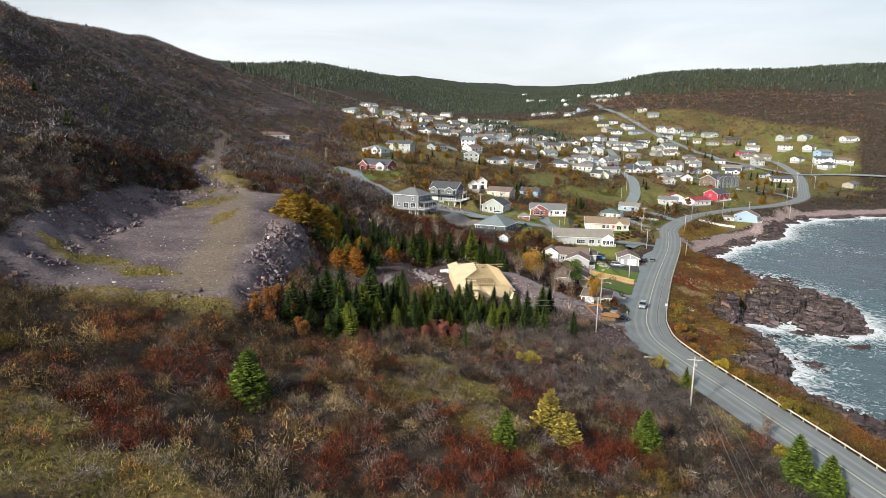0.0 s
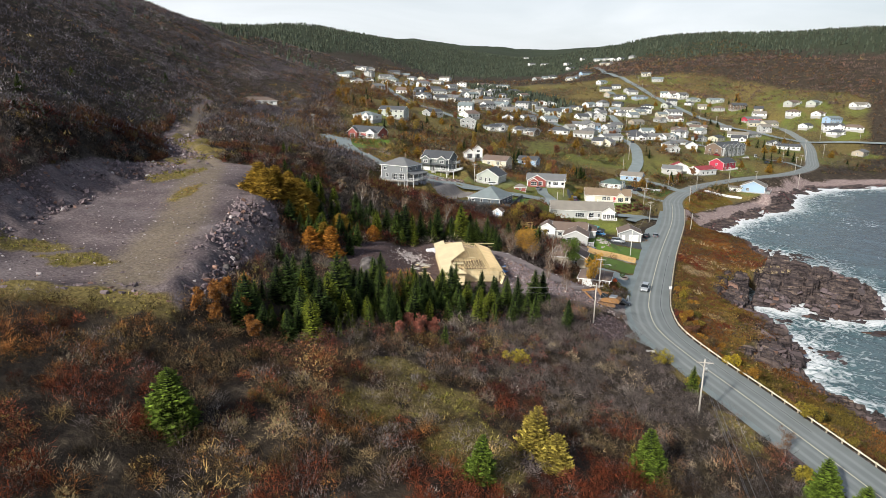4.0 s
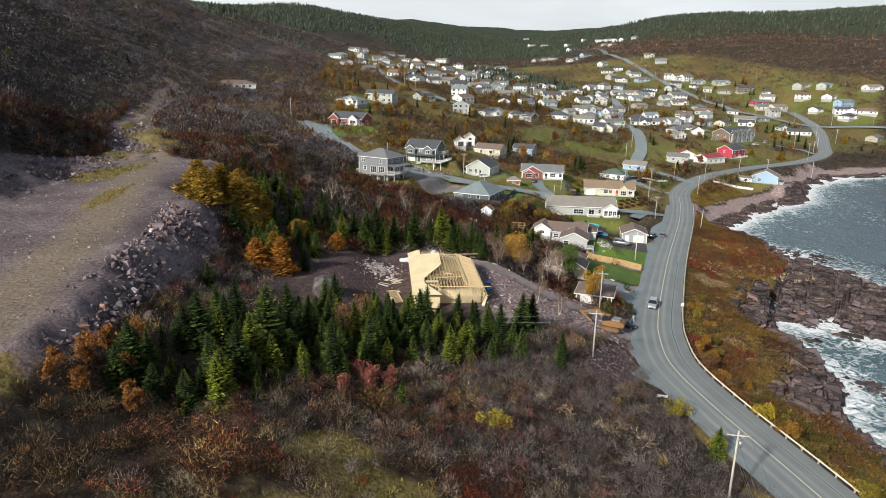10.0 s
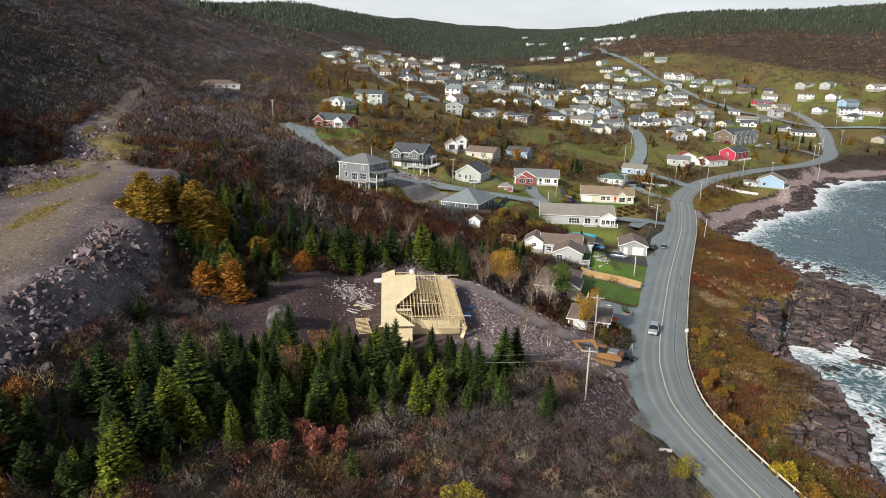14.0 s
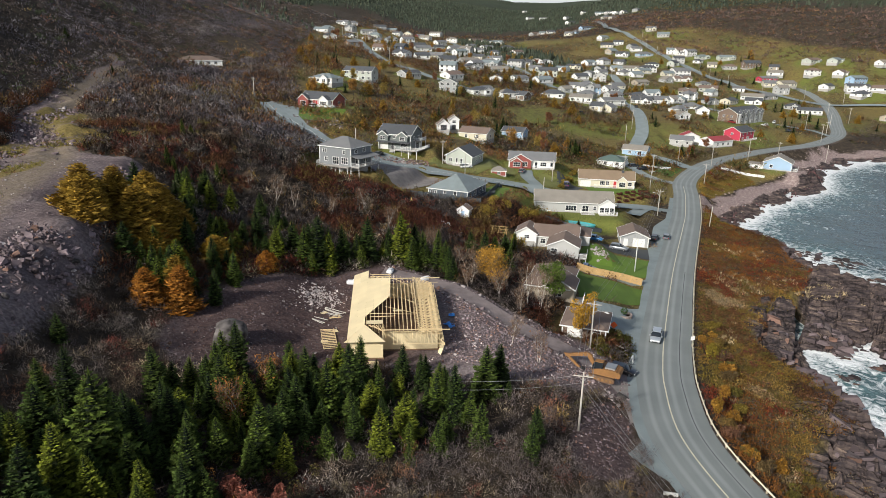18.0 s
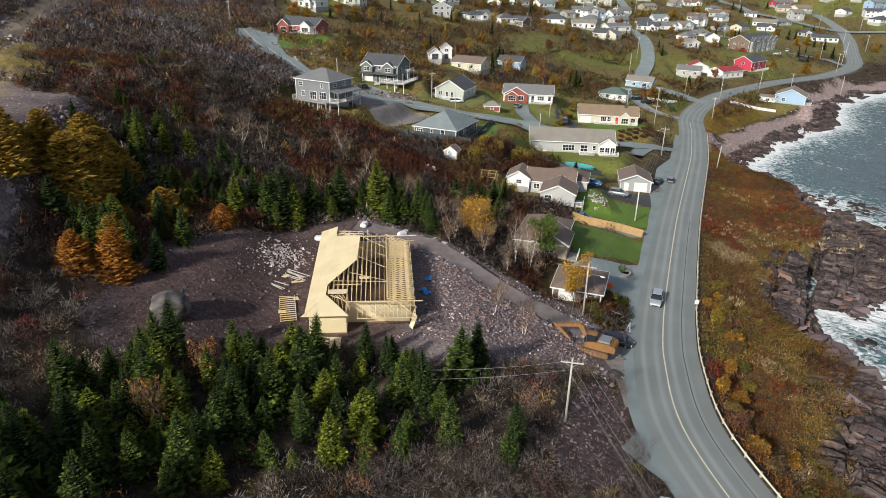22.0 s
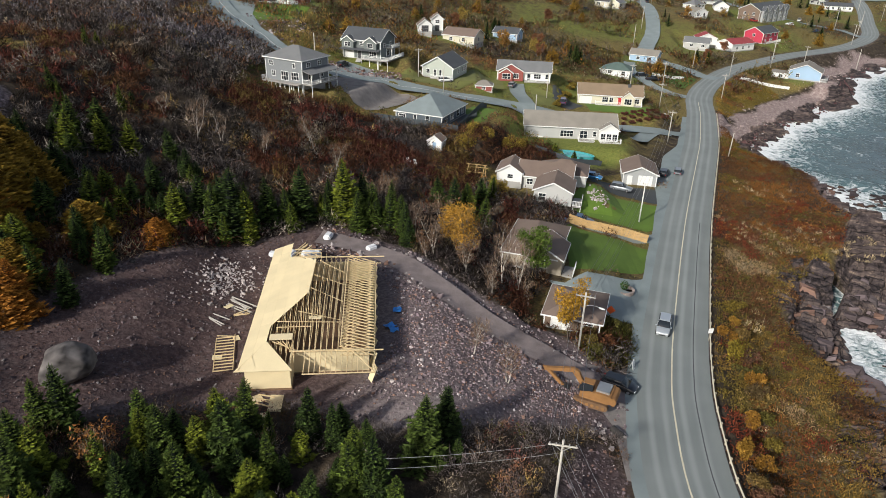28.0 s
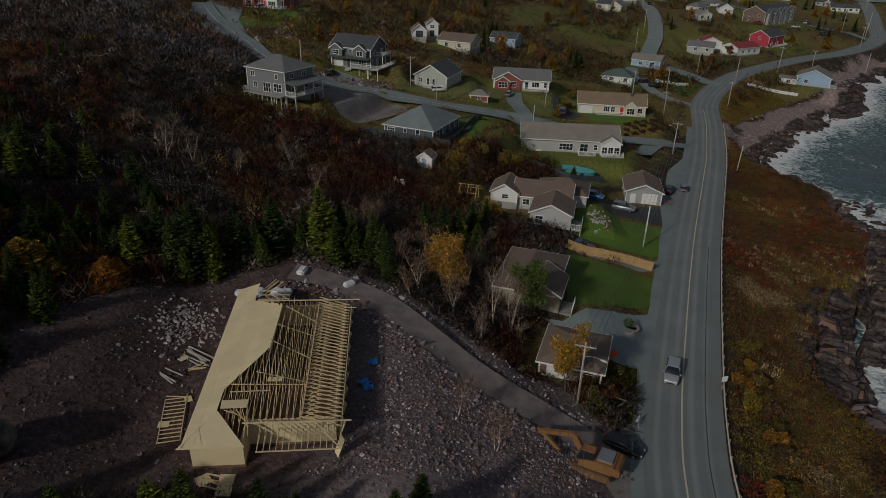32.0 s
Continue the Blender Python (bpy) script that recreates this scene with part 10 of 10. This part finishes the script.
fence([(47.1, 204.9), (53, 204.2), (59.3, 203.3), (61.6, 202.4)], 1.7, 0.02, NEW_FENCE, "low fence of upright raw wooden boards")
fence([(6.7, 250), (27.4, 240.4), (35.6, 269)], 1.5, 0.02, DARK_WOOD, "dark stained board fence round the hip-roofed house")
fence([(140, 356.5), (150, 355.6), (159, 354.5)], 1.2, 0.05, TRIM, "white picket fence along the shore")
fence([(104, 352), (111, 349), (116, 351)], 1.1, 0.05, TRIM, "white garden fence beside the bend")
fence([(46.0, 245.5), (54, 241.4), (62, 244.5)], 1.3, 0.02, DARK_WOOD, "dark board fence round the pool")

# Pool beside the long grey house.
POOL_WALL = simple("teal_pool_wall", (0.05, 0.30, 0.31), 0.5, 0, 0.1, 1)
POOL_WATER = simple("pool_water", (0.10, 0.42, 0.45), 0.06, 0, 0.1, 1, 0.2)
pz = zat(56.3, 248.6)
pool = thing("pool", pose(56.3, 248.6, pz, 0, 0, -26), "oval above-ground pool with teal walls", "pool")
bm = bmesh.new()
rings = [[bm.verts.new((a * math.cos(2 * math.pi * i / 32), b * math.sin(2 * math.pi * i / 32), z)) for i in range(32)] for a, b, z in ((4.8, 2.2, -1.6), (4.8, 2.2, 0.7), (4.9, 2.3, 0.75), (4.6, 2.0, 0.75), (4.6, 2.0, 0.3))]
for p, q in zip(rings, rings[1:]):
    for i in range(32):
        bm.faces.new((p[i], p[(i + 1) % 32], q[(i + 1) % 32], q[i]))
part("pool_wall", bm, POOL_WALL, pool)
bm = bmesh.new()
bm.faces.new([bm.verts.new((4.62 * math.cos(2 * math.pi * i / 32), 2.02 * math.sin(2 * math.pi * i / 32), 0.5)) for i in range(32)])
part("pool_water", bm, POOL_WATER, pool)
x, y = rng.normal(55.2, 0.9, 70), rng.normal(217, 2.2, 70)
rocks("bed_stones", x, y, rng.gamma(2, 0.13, 70) + 0.15, np.tile(PALE_STONE * 1.1, (70, 1)) * rng.uniform(0.7, 1.2, (70, 1)), "rockery of pale stones in the lawn")
culvert = thing("culvert", pose(43.7, 149.1, zat(43.7, 149.1), 0, 0, -60), "dark culvert pipe mouth among stones", "culvert")
bm = bmesh.new()
rr = [[bm.verts.new((x, r * math.cos(2 * math.pi * i / 14), 0.15 + r * math.sin(2 * math.pi * i / 14))) for i in range(14)] for x, r in ((-0.8, 0.45), (0.9, 0.45), (0.9, 0.37), (-0.8, 0.37))]
for p, q in zip(rr, rr[1:]):
    for i in range(14):
        bm.faces.new((p[i], p[(i + 1) % 14], q[(i + 1) % 14], q[i]))
part("pipe", bm, DARK_STEEL, culvert)
for x, y in ((43.4, 126.6),):
    head = thing("culvert_headwall", pose(x, y, zat(x, y), 0, 0, -12), "pale concrete culvert headwall beside the road", "headwall")
    bm = bmesh.new()
    box(bm, -0.8, 0.8, -0.12, 0.12, -0.6, 0.35)
    bmesh.ops.bevel(bm, geom=bm.edges[:], offset=0.03, segments=1)
    part("wall", bm, WHITE_PAINT, head)
    # Solid black disc, its colour standing for the unlit inside of the pipe.
    bm = bmesh.new()
    tube(bm, (0, -0.16, -0.05), (0, -0.1, -0.05), 0.28, 0.28, 12)
    part("pipe_mouth", bm, BLACK_PLASTIC, head)

# Timber playhouse frame and a pair of white chairs in the rough yard.
play = thing("timber_frame", pose(31.0, 219.5, zat(31.0, 219.5), 0, 0, -14), "open gabled frame of raw yellow timber", "frame")
for u in (-1.6, 0.0, 1.6):
    bm = bmesh.new()
    bar(bm, (u, -1.5, -0.3), (u, -1.5, 1.5), 0.1)
    bar(bm, (u, 1.5, -0.3), (u, 1.5, 1.5), 0.1)
    bar(bm, (u, -1.6, 1.45), (u, 0, 2.6), 0.1)
    bar(bm, (u, 1.6, 1.45), (u, 0, 2.6), 0.1)
    part("rafter_pair", bm, NEW_FENCE, play)
for v, z in ((-1.5, 1.5), (1.5, 1.5), (0, 2.6)):
    bm = bmesh.new()
    bar(bm, (-2.0, v, z), (2.0, v, z), 0.1)
    part("beam", bm, NEW_FENCE, play)


def garden_chair(x, y, yaw):
    ob = thing("garden_chair", pose(x, y, zat(x, y), 0, 0, yaw), "white slatted garden chair on rough grass", "chair", "garden chairs")
    bm = bmesh.new()
    box(bm, -0.35, 0.35, -0.35, 0.3, 0.36, 0.42)
    part("seat", bm, TRIM, ob)
    bm = bmesh.new()
    box(bm, -0.35, 0.35, -0.03, 0.03, 0, 0.75, pose(0, 0.3, 0.38, -18, 0, 0))
    part("backrest", bm, TRIM, ob)
    for sx in (-0.4, 0.4):
        bm = bmesh.new()
        box(bm, sx - 0.06, sx + 0.06, -0.4, 0.35, 0.58, 0.62)
        part("armrest", bm, TRIM, ob)
        for sy in (-0.33, 0.28):
            bm = bmesh.new()
            box(bm, sx - 0.04, sx + 0.04, sy - 0.04, sy + 0.04, -0.1, 0.58)
            part("leg", bm, TRIM, ob)


garden_chair(17.4, 219.4, 30)
garden_chair(18.6, 218.8, 5)
